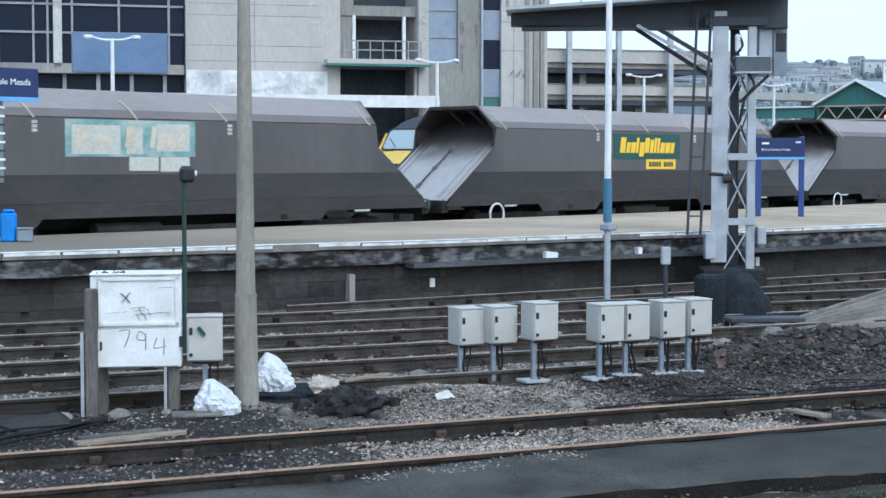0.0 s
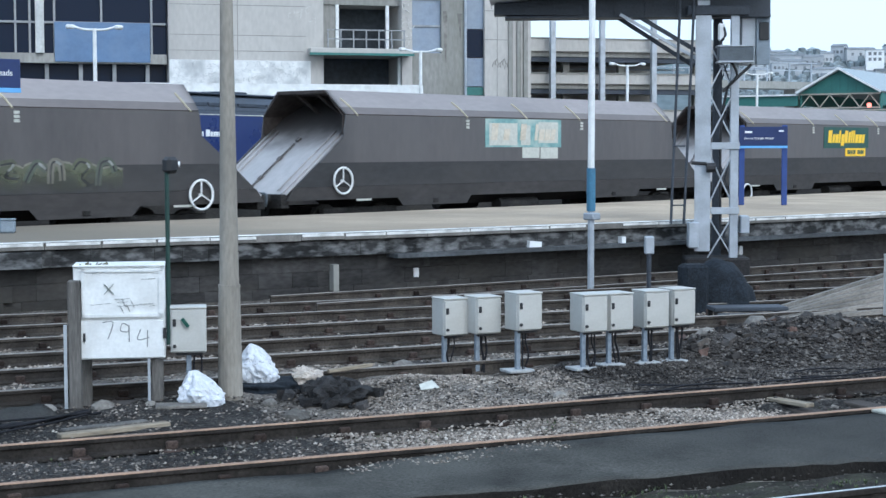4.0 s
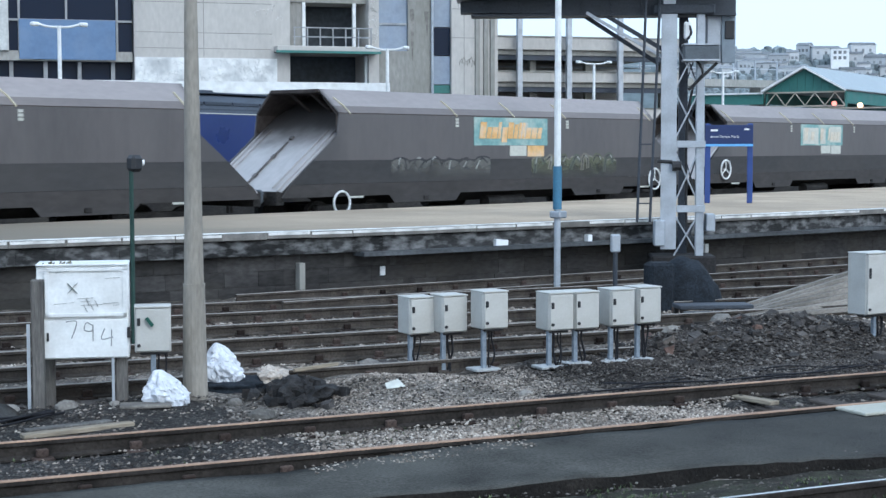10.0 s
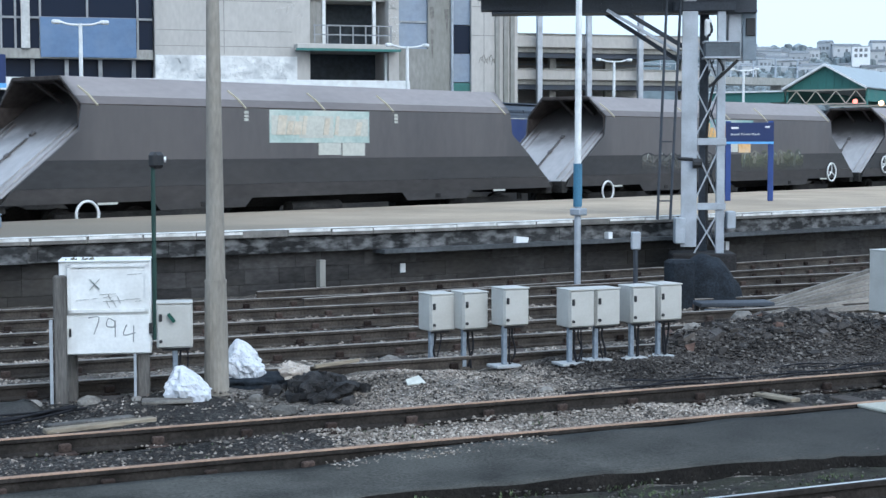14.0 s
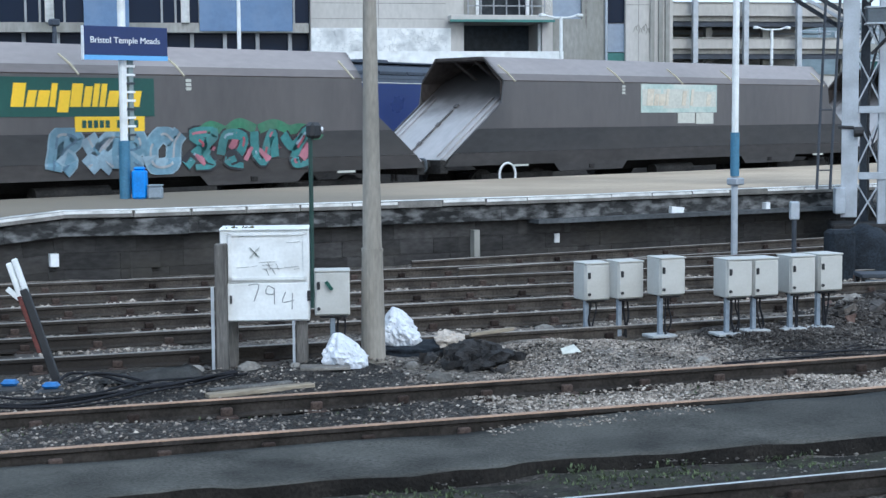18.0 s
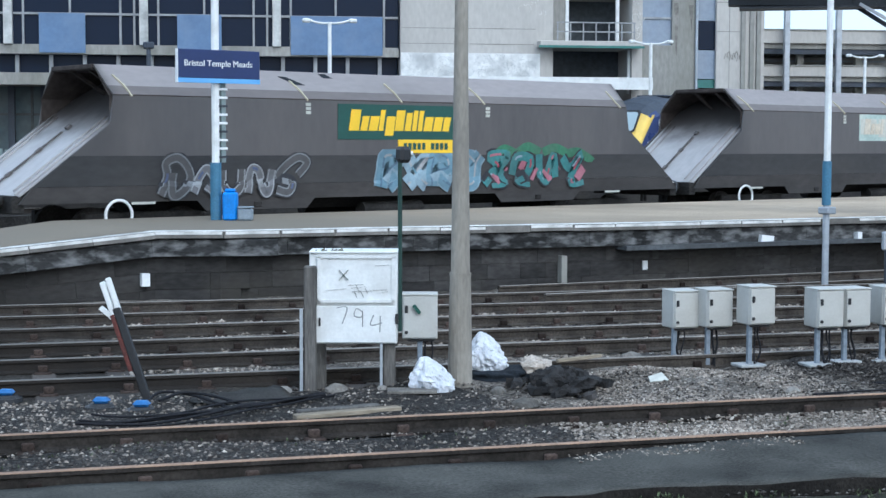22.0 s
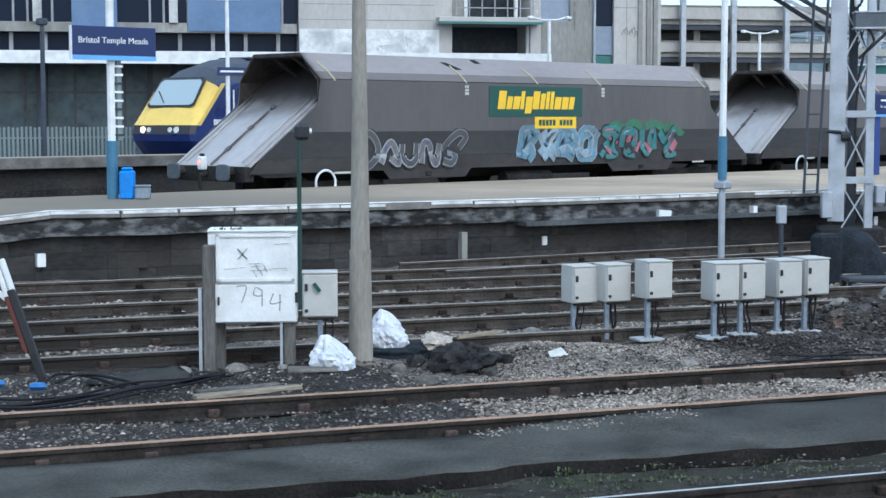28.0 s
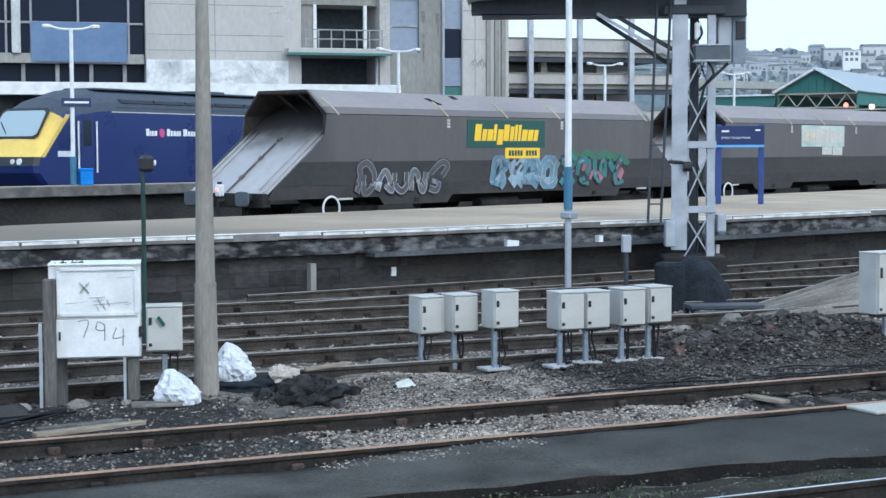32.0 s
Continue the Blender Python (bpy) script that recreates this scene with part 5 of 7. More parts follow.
solid("passenger_bed", B((-12, 60, -1.9, 1.9, -0.5, -0.14)), CINDER, pose(28.62, 42.34, 0.53, rz=HEAD), "dark ballast bed of the passenger line", kind="structure")
track("passenger_line", pose(28.62, 42.34, 0.53, rz=HEAD) @ Matrix.Translation((-10, 0, 0)), 68, "railway line under the passenger power cars", DULLRAIL, CONC, 4, 12, SHADEDRUST)


# ---- derelict building behind the station ----
FAC = pose(59.7, 53.3, 0, rz=-33)


def build_building():
    b = thing("derelict_building", FAC, "derelict concrete office block with empty windows and blue panels", "building")
    # glazed wing: slabs, columns, mullions, panels
    S0, S1 = -62.0, -12.95
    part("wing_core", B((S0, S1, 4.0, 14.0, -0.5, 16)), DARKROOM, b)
    for z0, z1 in ((6.49, 6.95), (10.6, 11.1), (14.6, 15.2)):
        part("floor_slab", B((S0, S1, -0.05, 4.0, z0, z1)), CONCDIRTY, b, "stained concrete floor slab")
    part("floor_slab", B((S0, S1, 0.2, 4.0, 5.0, 5.55)), CONCDIRTY, b)
    cols = [-18.87 - 6.3 * i for i in range(7)]
    for s in cols:
        part("column", B((s - 0.2, s + 0.2, -0.25, 0.2, 6.95, 15)), WHITECOL, b, "pale marked concrete column")
        part("column", B((s - 0.15, s + 0.15, 0.6, 1.0, -0.2, 5.0)), TRAINDARK, b)
    mull = []
    for s in cols:
        mull += [s - 0.45, s + 0.68, s + 2.85, s + 5.2]
    for s in mull:
        if s < S1:
            part("mullion", B((s - 0.05, s + 0.05, 0.0, 0.1, 6.95, 15)), FRAMEGREY, b)
    part("transom", B((S0, S1, 0.0, 0.1, 8.35, 8.45)), FRAMEGREY, b)
    part("transom", B((S0, S1, 0.0, 0.1, 9.68, 9.78)), FRAMEGREY, b)
    part("glazing", B((S0, S1, 0.12, 0.16, 6.95, 10.6)), FACGLASS, b, "dark dusty glass")
    part("glazing", B((S0, S1, 0.62, 0.66, 5.55, 6.49)), FACGLASS, b)
    s = S1 - 0.9
    while s > S0:
        part("strip_post", B((s - 0.09, s + 0.09, 0.3, 0.55, 5.55, 6.49)), FRAMEGREY, b)
        s -= 1.57
    for a, c in ((-18.2, -13.75), (-23.6, -21.5), (-30.05, -27.9), (-36.4, -34.2), (-42.6, -40.5)):
        part("infill_panel", B((a, c, -0.12, -0.07, 6.55, 8.42), bev=0.01), BLUEPANEL, b, "faded blue infill panel")
    part("roof", B((S0, S1, -0.3, 14.0, 16, 16.4)), CONCRETE, b)
    # concrete stair tower with balcony recess
    for a, c, m in ((-12.9, -6.2, CONCRETE), (-1.37, -0.84, CONCRETE), (0.68, 1.95, CONCDIRTY), (2.95, 5.42, CONCRETE)):
        part("tower_wall", B((a, c, -0.3, 9.0, -0.3, 17)), m, b, "board-marked pale concrete wall")
    part("tower_wall", B((-6.2, -5.35, -0.3, 9.0, -0.3, 6.9), (-6.2, -5.35, -0.3, 9.0, 6.9, 17)), CONCRETE, b)
    for z in (7.15, 9.9, 12.6):
        part("board_joint", B((-12.9, -6.3, -0.31, -0.29, z, z + 0.03)), CONCDIRTY, b)
    part("painted_band", B((-12.88, -6.0, -0.325, -0.3, 4.4, 6.72)), PALEPAINT, b, "band of pale scrawled paint")
    part("scrawl", bits(b), SCRAWL, b, "grey scrawled marks")
    rng = random.Random(6)
    for k in range(26):
        bm = bmesh.new()
        s0, z0 = rng.choice(((rng.uniform(-7.1, -5.6), rng.uniform(8.6, 10.2)), (rng.uniform(-1.32, -0.9), rng.uniform(7.6, 10.2))))
        r, a0 = rng.uniform(0.06, 0.2), rng.uniform(0, 6)
        for j in range(4):
            bar(bm, (s0 + r * math.cos(a0 + j * 0.9), -0.312, z0 + r * math.sin(a0 + j * 0.9)), (s0 + r * math.cos(a0 + j * 0.9 + 0.9), -0.312, z0 + r * math.sin(a0 + j * 0.9 + 0.9)), 0.05, 0.008)
        part("scrawl", bm, PALEPAINT, b)
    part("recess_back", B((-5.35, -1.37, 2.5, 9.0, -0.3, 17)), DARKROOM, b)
    part("recess_wall", B((-5.35, -4.55, 0.3, 2.5, 7.35, 17)), CONCDIRTY, b)
    part("balcony_slab", B((-6.15, -1.0, -1.1, 2.5, 7.02, 7.33), bev=0.03), CONCRETE, b, "balcony slab with a green edge")
    part("balcony_edge", B((-6.2, -0.95, -1.16, -1.1, 6.98, 7.1)), CANOPYGREEN, b)
    part("recess_lintel", B((-5.35, -1.37, 0.2, 2.5, 9.55, 10.05)), CONCDIRTY, b)
    for x in (-4.62, -2.06):
        part("recess_frame", B((x, x + 0.16, 0.2, 0.4, 7.33, 9.55)), WHITEPAINT, b)
    for i in range(7):
        x = -5.25 + i * 0.64
        part("baluster", B((x - 0.03, x + 0.03, -0.95, -0.89, 7.33, 8.24)), FRAMEGREY, b)
    for z in (8.2, 7.75):
        part("balcony_rail", B((-5.3, -1.35, -0.96, -0.88, z, z + 0.06)), FRAMEGREY, b)
    part("doorway_frame", B((-1.5, -1.37, 0.0, 0.2, 4.8, 6.98)), WHITEPAINT, b)
    for z0, z1, m in ((9.95, 13, PALEGLASS), (8.6, 9.85, PALEGLASS), (7.2, 8.5, PALEGLASS)):
        part("window_bay", B((-0.84, 0.68, -0.1, 0.1, z0, z1)), m, b, "pale blue-grey boarded window")
    for z in (8.5, 9.85):
        part("window_frame", B((-0.84, 0.68, -0.16, -0.1, z, z + 0.1)), FRAMEGREY, b)
    part("bay_base", B((-0.84, 0.68, -0.3, 0.5, -0.3, 7.2)), CONCDIRTY, b)
    for z0, z1, m in ((9.98, 13, FACGLASS), (8.44, 9.98, PALEGLASS), (7.01, 8.44, FACGLASS), (5.55, 7.01, PALEGLASS), (5.1, 5.55, CANOPYGREEN)):
        part("stair_window", B((1.95, 2.95, -0.05, 0.15, z0 + 0.02, z1 - 0.02)), m, b)
    part("drain_pipe", R(((1.9, -0.42, 0), (1.9, -0.42, 15), 0.07)), GALV, b)
    for s in (4.3, 4.75, 5.1):
        part("pilaster", B((s - 0.1, s + 0.12, -0.42, -0.3, -0.3, 17)), CONCDIRTY, b)
    for z in (7.9, 9.35, 10.9):
        for a, c in ((0.7, 1.9), (2.97, 4.18), (-12.85, -6.25)):
            part("panel_joint", B((a, c, -0.306, -0.296, z, z + 0.035)), CONCDIRTY, b)
    for a, z0, z1 in ((1.35, 5.0, 12.0), (3.6, 5.0, 12.0), (-9.6, 6.8, 12.0)):
        part("panel_joint", B((a, a + 0.035, -0.306, -0.296, z0, z1)), CONCDIRTY, b)
    for a, c, z0, z1 in ((4.62, 4.95, 6.0, 11.5), (3.1, 3.4, 9.4, 11.4), (0.75, 1.0, 6.5, 9.3), (1.5, 1.75, 7.95, 9.2)):
        part("rain_streak", plate([(a, -0.304, z1), (c, -0.304, z1), (c - 0.08, -0.304, z0), (a + 0.1, -0.304, z0 + 0.5)], 0.003), STREAK, b, "dark rain streak")
    for k in range(7):
        u, v = 3.35 + 0.13 * k, 6.55 + 0.12 * math.sin(k * 2.1)
        part("scrawl", tube([(u, -0.31, v), (u + 0.12, -0.31, v + 0.3), (u + 0.2, -0.31, v + 0.05)], 0.018, 5, 4), STREAK, b)
    part("roof", B((-12.9, 5.42, -0.3, 9.0, 17, 17.4)), CONCRETE, b)
    part("shopfront", B((S0, S1, 1.5, 1.6, -0.3, 5.0)), SHOPFRONT, b, "dark teal glazed ground floor")
    s = S1 - 1.2
    while s > S0:
        part("shopfront_post", B((s - 0.06, s + 0.06, 1.42, 1.5, -0.3, 5.0)), FRAMEDARK, b)
        s -= 2.35
    for z in (1.3, 3.6):
        part("shopfront_rail", B((S0, S1, 1.44, 1.5, z, z + 0.12)), FRAMEDARK, b)
    # canopy along the ground floor
    cz = part("canopy_fascia", B((S0, -29.0, -2.6, -2.4, 4.95, 5.5)), CONCDIRTY, b, "peeling canopy edge")
    part("canopy_fascia", B((-29.0, -0.9, -2.6, -2.4, 4.92, 5.5)), WHITEPAINT, b, "white canopy edge")
    part("canopy_roof", B((S0, -0.9, -2.4, 0.3, 5.3, 5.45)), TRAINDARK, b)
    for s in range(-60, -14, 5):
        part("arcade_pier", B((s - 0.14, s + 0.14, 1.0, 1.4, -0.3, 5.3)), TRAINDARK, b)
    return b


def bits(b):
    """Scrawled curls over the painted band."""
    rng = random.Random(3)
    bm = bmesh.new()
    for i in range(170):
        s, z = rng.uniform(-12.7, -6.3), rng.uniform(5.4, 6.6)
        r, a0 = rng.uniform(0.1, 0.3), rng.uniform(0, 6)
        for k in range(5):
            a, c = a0 + k * 0.6, a0 + (k + 1) * 0.6
            bar(bm, (s + r * math.cos(a), -0.33, z + r * 0.8 * math.sin(a)), (s + r * math.cos(c), -0.33, z + r * 0.8 * math.sin(c)), 0.035, 0.006)
    return bm


STREAK = mat("rain_streak_grey", (0.2, 0.19, 0.17), 0.9, var=0.3, scale=1.5, fine=8, bump=0.0, dirt=(0.38, 0.36, 0.33), dirt_amount=0.7, dirt_scale=1.5)
SHOPFRONT = mat("teal_shopfront", (0.05, 0.08, 0.095), 0.35, var=0.45, scale=0.35, fine=3, bump=0.0, dirt=(0.13, 0.16, 0.17), dirt_amount=0.5, dirt_scale=0.5)
FRAMEDARK = mat("dark_frame_paint", (0.07, 0.08, 0.085), 0.6, var=0.3, scale=2, fine=10, bump=0.0)
SCRAWL = mat("scrawl_grey", (0.47, 0.49, 0.5), 0.8, var=0.2, scale=2, fine=10, bump=0.0)
WHITECOL = mat("column_white", (0.55, 0.55, 0.53), 0.8, var=0.15, scale=1, fine=8, bump=0.1, dirt=(0.2, 0.2, 0.19), dirt_amount=0.7, dirt_scale=1.2)
PALEGLASS = mat("boarded_blue_grey", (0.25, 0.3, 0.38), 0.5, var=0.12, scale=0.7, fine=6, bump=0.05, dirt=(0.33, 0.36, 0.4), dirt_amount=0.5, dirt_scale=0.6)
build_building()


def build_car_park():
    c = thing("car_park", pose(75, 58, 0, rz=-33), "open concrete multi-storey car park behind the station", "building")
    for z0, z1, d0 in ((8.2, 8.95, 8.35), (6.28, 6.88, 6.45), (4.0, 4.7, 4.2), (1.5, 2.2, 1.7)):
        part("parapet", B((-9, 11.2, -0.2, 0.0, z0, z1), bev=0.02), CONCRETE, c, "pale concrete parapet")
        part("deck", B((-9, 11.2, 0.0, 14, d0 - 0.45, d0)), CONCDIRTY, c)
        part("parapet_cap", B((-9, 11.2, -0.26, 0.06, z1, z1 + 0.07)), CONCDIRTY, c)
        part("edge_beam", B((-9, 11.2, 0.1, 0.6, d0 - 0.75, d0 - 0.45)), TRAINDARK, c)
    for s in (-8, -3, 2, 5.6, 10.6):
        part("column", B((s - 0.2, s + 0.2, 0.8, 1.2, -0.3, 8.2)), CONCDIRTY, c)
    part("back_wall", B((-9, 11.2, 9, 9.3, -0.3, 8.0)), CONCRETE, c)
    part("inner_rail", B((-9, 11.2, 4.0, 4.1, 7.35, 7.45), (-9, 11.2, 4.0, 4.1, 7.0, 7.08)), GALV, c)
    for s in (8.2, 9.6):
        part("strip_light", B((s - 0.6, s + 0.6, 0.65, 0.8, 7.78, 7.86)), SIGNWHITE, c)
    for s in (0.57, 3.7, 7.02):
        part("steel_post", B((s - 0.16, s + 0.16, -0.9, -0.6, -0.3, 11.5), bev=0.02), GALV, c, "tall grey steel post")
    return c


build_car_park()

# ---- station canopy with green gables ----
def build_canopy():
    c = thing("station_canopy", pose(113, 58, 0, rz=-80), "green gabled station canopy on cream trusses", "canopy")
    W, EAVE, TOP = 3.15, 6.7, 8.5
    part("gable", plate([(-W, 0, EAVE), (W, 0, EAVE), (0, 0, TOP)], -0.2), CANOPYGREEN, c, "green boarded gable")
    for k in range(1, 10):
        x = -W + k * W / 5
        part("gable_batten", B((x - 0.04, x + 0.04, -0.06, -0.01, EAVE + 0.05, EAVE - 0.05 + (TOP - EAVE) * (1 - abs(x) / W))), CANOPYGREEN, c)
    for s in (-1, 1):
        part("roof_slope", plate([(0, -0.4, TOP + 0.08), (s * (W + 0.2), -0.4, EAVE + 0.03), (s * (W + 0.2), 45, EAVE + 0.03), (0, 45, TOP + 0.08)], 0.1), CANOPYROOF, c)
        part("barge_board", bar(bmesh.new(), (0, -0.45, TOP + 0.1), (s * (W + 0.2), -0.45, EAVE + 0.05), 0.1, 0.16), WHITEPAINT, c)
        part("side_valance", B((s * W - 0.05, s * W + 0.05, 0.2, 45, 5.75, EAVE)), CANOPYGREEN, c)
    part("tie_beam", B((-W, W, 0.0, 0.2, EAVE - 0.12, EAVE)), CANOPYTRUSS, c)
    part("bottom_chord", B((-W, W, 0.05, 0.15, 5.5, 5.62)), CANOPYTRUSS, c, "cream lattice truss")
    for k in range(4):
        a = -W + k * W / 2
        part("truss_web", bar(bmesh.new(), (a, 0.1, 5.6), (a + W / 4, 0.1, 6.6), 0.1, 0.08), CANOPYTRUSS, c)
        part("truss_web", bar(bmesh.new(), (a + W / 2, 0.1, 5.6), (a + W / 4, 0.1, 6.6), 0.1, 0.08), CANOPYTRUSS, c)
    for x in (-W, W):
        for y in (0.3, 15, 30):
            part("column", R(((x, y, -0.2), (x, y, EAVE), 0.12)), CANOPYGREEN, c)
    part("signal_lamp", R(((2.51, -0.7, 5.72), (2.51, -0.5, 5.72), 0.17), seg=14), REDGLOW, c, "lit red lamp")
    part("platform_lamp", R(((4.51, -0.7, 5.55), (4.51, -0.5, 5.55), 0.2), seg=14), LAMPGLOW, c, "lit orange lamp")
    part("lamp_rail", B((0.5, 7.5, -0.55, -0.45, 5.3, 5.42)), CANOPYTRUSS, c)
    part("valance", B((-9.5, -W - 0.2, 0, 0.3, 5.75, 6.55)), CANOPYGREEN, c)
    part("valance_roof", B((-9.5, -W - 0.2, -0.2, 30, 6.55, 6.68)), WHITEPAINT, c)
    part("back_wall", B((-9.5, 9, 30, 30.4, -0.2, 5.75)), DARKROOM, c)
    return c


def build_railing():
    r = thing("footbridge", pose(118, 66, 0.8, rz=-20), "pale grey footbridge with steel railings beyond the canopy", "footbridge")
    part("deck", B((-16, 4, 0, 2.2, 6.6, 7.2)), CONCDIRTY, r)
    part("pier", B((-14, -13, 0.4, 1.8, -1.0, 6.6)), CONCDIRTY, r)
    part("pier", B((2, 3, 0.4, 1.8, -1.0, 6.6)), CONCDIRTY, r)
    for z in (8.1, 8.75):
        part("rail", B((-16, 4, 0.0, 0.1, z, z + 0.06)), GALV, r)
    for i in range(9):
        part("railing_post", B((-15.8 + i * 2.4, -15.7 + i * 2.4, -0.02, 0.1, 7.2, 8.85)), GALV, r)


build_canopy()
build_railing()


# ---- hillside with far houses ----
def build_hill():
    rng = random.Random(8)
    bm = bmesh.new()
    rows = []
    n = 80

    def crest(i):
        return 41 + 3 * math.sin(i * 0.35) + 2.5 * noise.noise(Vector((i * 0.7, 2, 0)))
    for k, dist in enumerate((620, 700, 1500)):
        row = []
        for i in range(n):
            a = radians(-25 + 110 * i / (n - 1))
            row.append(bm.verts.new((dist * math.cos(a), dist * math.sin(a), -5 if k == 0 else crest(i))))
        rows.append(row)
    for r, q in zip(rows, rows[1:]):
        for i in range(n - 1):
            bm.faces.new((r[i], r[i + 1], q[i + 1], q[i]))
    solid("backdrop_hill", bm, HILL, Matrix(), "distant wooded hillside in haze-tinted colour", kind="structure")

    def on_hill(lo, hi):
        deg, d = rng.uniform(19, 32), rng.uniform(lo, hi)
        z = -5 + (crest((deg + 25) / 110 * (n - 1)) + 5) * (d - 620) / 80
        return d * math.cos(radians(deg)), d * math.sin(radians(deg)), z
    for i in range(80):
        x, y, z = on_hill(678, 699)
        w, h = rng.uniform(5, 13), rng.uniform(2.6, 4.6)
        hs = thing("far_house", pose(x, y, z, rz=rng.uniform(-80, -45)), "pale distant house on the hillside", "house", "hillside houses")
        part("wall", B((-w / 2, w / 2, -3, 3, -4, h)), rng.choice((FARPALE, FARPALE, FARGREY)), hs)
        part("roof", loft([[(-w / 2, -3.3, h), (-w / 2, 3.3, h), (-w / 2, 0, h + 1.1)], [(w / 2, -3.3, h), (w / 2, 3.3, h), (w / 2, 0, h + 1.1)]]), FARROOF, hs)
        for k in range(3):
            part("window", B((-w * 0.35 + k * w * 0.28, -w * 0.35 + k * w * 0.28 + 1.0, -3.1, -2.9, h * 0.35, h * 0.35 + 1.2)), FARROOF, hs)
    wb = thing("white_block", pose(615.7, 300.3, 38.4, rz=-60), "white flat-roofed block with dark windows on the hill", "house")
    part("wall", B((-3.6, 3.6, -3, 3, -6, 5)), FARWHITE, wb)
    part("roof", B((-3.8, 3.8, -3.2, 3.2, 5, 5.3)), FARGREY, wb)
    for k in range(3):
        for h in (0.6, 2.9):
            part("window", B((-2.7 + 2.0 * k, -1.5 + 2.0 * k, -3.1, -2.95, h, h + 1.3)), FARROOF, wb)
    V, F = [], []
    for i in range(2600):
        x, y, z = on_hill(640, 700)
        r = rng.uniform(1.0, 2.6)
        k = len(V)
        top = [(math.cos(j * 1.257 + i) * r * rng.uniform(0.7, 1.2), math.sin(j * 1.257 + i) * r * rng.uniform(0.7, 1.2)) for j in range(5)]
        V += [(x + u, y + v, z - 1) for u, v in top] + [(x + u * 0.8, y + v * 0.8, z + r * rng.uniform(0.7, 1.1)) for u, v in top] + [(x, y, z + r * 1.25)]
        for j in range(5):
            m = (j + 1) % 5
            F += [(k + j, k + m, k + 5 + m, k + 5 + j), (k + 5 + j, k + 5 + m, k + 10)]
    me = bpy.data.meshes.new("far_trees")
    me.from_pydata(V, [], F)
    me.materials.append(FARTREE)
    tagged(new("far_trees", me), "haze-tinted grey-green trees between the hillside houses", "trees", kind="stuff")


# distance haze is painted into the tree colour
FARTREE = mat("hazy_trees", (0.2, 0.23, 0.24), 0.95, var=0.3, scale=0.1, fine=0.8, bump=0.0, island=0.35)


# hill and house colours are greyed to carry the haze
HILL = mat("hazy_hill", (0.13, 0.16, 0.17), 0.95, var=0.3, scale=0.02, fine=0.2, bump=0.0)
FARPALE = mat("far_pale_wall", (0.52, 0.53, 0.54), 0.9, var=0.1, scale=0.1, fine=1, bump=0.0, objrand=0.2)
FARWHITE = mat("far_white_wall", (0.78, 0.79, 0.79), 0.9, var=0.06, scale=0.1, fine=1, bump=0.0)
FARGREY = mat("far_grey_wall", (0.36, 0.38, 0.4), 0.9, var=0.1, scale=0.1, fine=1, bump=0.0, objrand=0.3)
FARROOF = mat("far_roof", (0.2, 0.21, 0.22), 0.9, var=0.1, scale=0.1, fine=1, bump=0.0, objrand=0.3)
build_hill()


# ---- far platform furniture ----
def far_lamp(x, y, k=1.0):
    l = thing("platform_lamp", pose(x, y, 1.25 if k == 1 else 0.99) @ Matrix.Scale(k, 4), "white twin-arm platform lamp post", "lamp post", "far platform lamps")
    part("post", R(((0, 0, 0), (0, 0, 4.84), 0.075, 0.06)), WHITEPAINT, l)
    part("post_sleeve", R(((0, 0, 0), (0, 0, 0.9), 0.1), seg=14), POSTBLUE, l, "blue painted base")
    for s in (-1, 1):
        part("arm", tube([(0, 0, 4.8), (s * 0.25, -s * 0.18, 4.81), (s * 0.42, -s * 0.3, 4.86), (s * 0.56, -s * 0.39, 4.92)], 0.035, 8, 3), WHITEPAINT, l)
        part("lantern", B((s * 0.6 - 0.13, s * 0.6 + 0.13, -s * 0.41 - 0.09, -s * 0.41 + 0.09, 4.82, 4.95), bev=0.035), WHITEPAINT, l)


for x in (15.0, 29.8, 58.5, 69.8):
    far_lamp(x, 40.3)
far_lamp(56.0, 50.4, 1.25)
solid("back_platform", B((-6, 12, -0.8, 0.8, -1.2, 0.0), bev=0.02), CONCDIRTY, pose(56.0, 50.6, 0.99, rz=HEAD), "low concrete platform behind the passenger line", kind="structure")
bb = thing("blue_box", pose(30.15, 40.15, 1.27, rz=-20), "bright blue plastic bin beside the lamp post", "bin")
part("body", B((-0.2, 0.2, -0.15, 0.15, 0.0, 0.46), bev=0.03), BINBLUE, bb)
part("lid", B((-0.21, 0.21, -0.16, 0.16, 0.46, 0.52), bev=0.02), BINBLUE, bb)
ls = thing("lamp_post_sign", pose(29.88, 40.2, 3.69, rz=-20), "small navy sign with a white line of lettering", "sign")
part("board", B((-0.46, 0.46, -0.03, 0.03, 0.0, 0.26), bev=0.008), NAVY, ls)
part("lettering_bar", B((-0.38, 0.38, -0.036, -0.03, 0.1, 0.16)), SIGNWHITE, ls)
part("bracket", B((-0.08, 0.08, 0.03, 0.1, 0.05, 0.2)), GALV, ls)


def build_fence():
    f = thing("palisade_fence", pose(12, 48.4, -0.2, rz=0), "grey-green steel palisade fence behind the platform", "fence")
    me = finish(B((-0.045, 0.045, -0.012, 0.012, 0.05, 2.28), bev=0.008), "pale")
    me.materials.append(FENCE)
    for i in range(120):
        share("pale", me, f, pose(i * 0.165, 0, random.uniform(-0.02, 0.02)))
    for z in (0.5, 1.88):
        part("fence_rail", B((0, 19.8, 0.02, 0.06, z, z + 0.06)), FENCE, f)


build_fence()
fp = thing("yard_lamp_post", pose(26.0, 44.9, -0.2), "slim dark lamp post behind the far platform", "lamp post")
part("post", R(((0, 0, 0), (0, 0, 5.5), 0.09, 0.07)), TRAINDARK, fp)
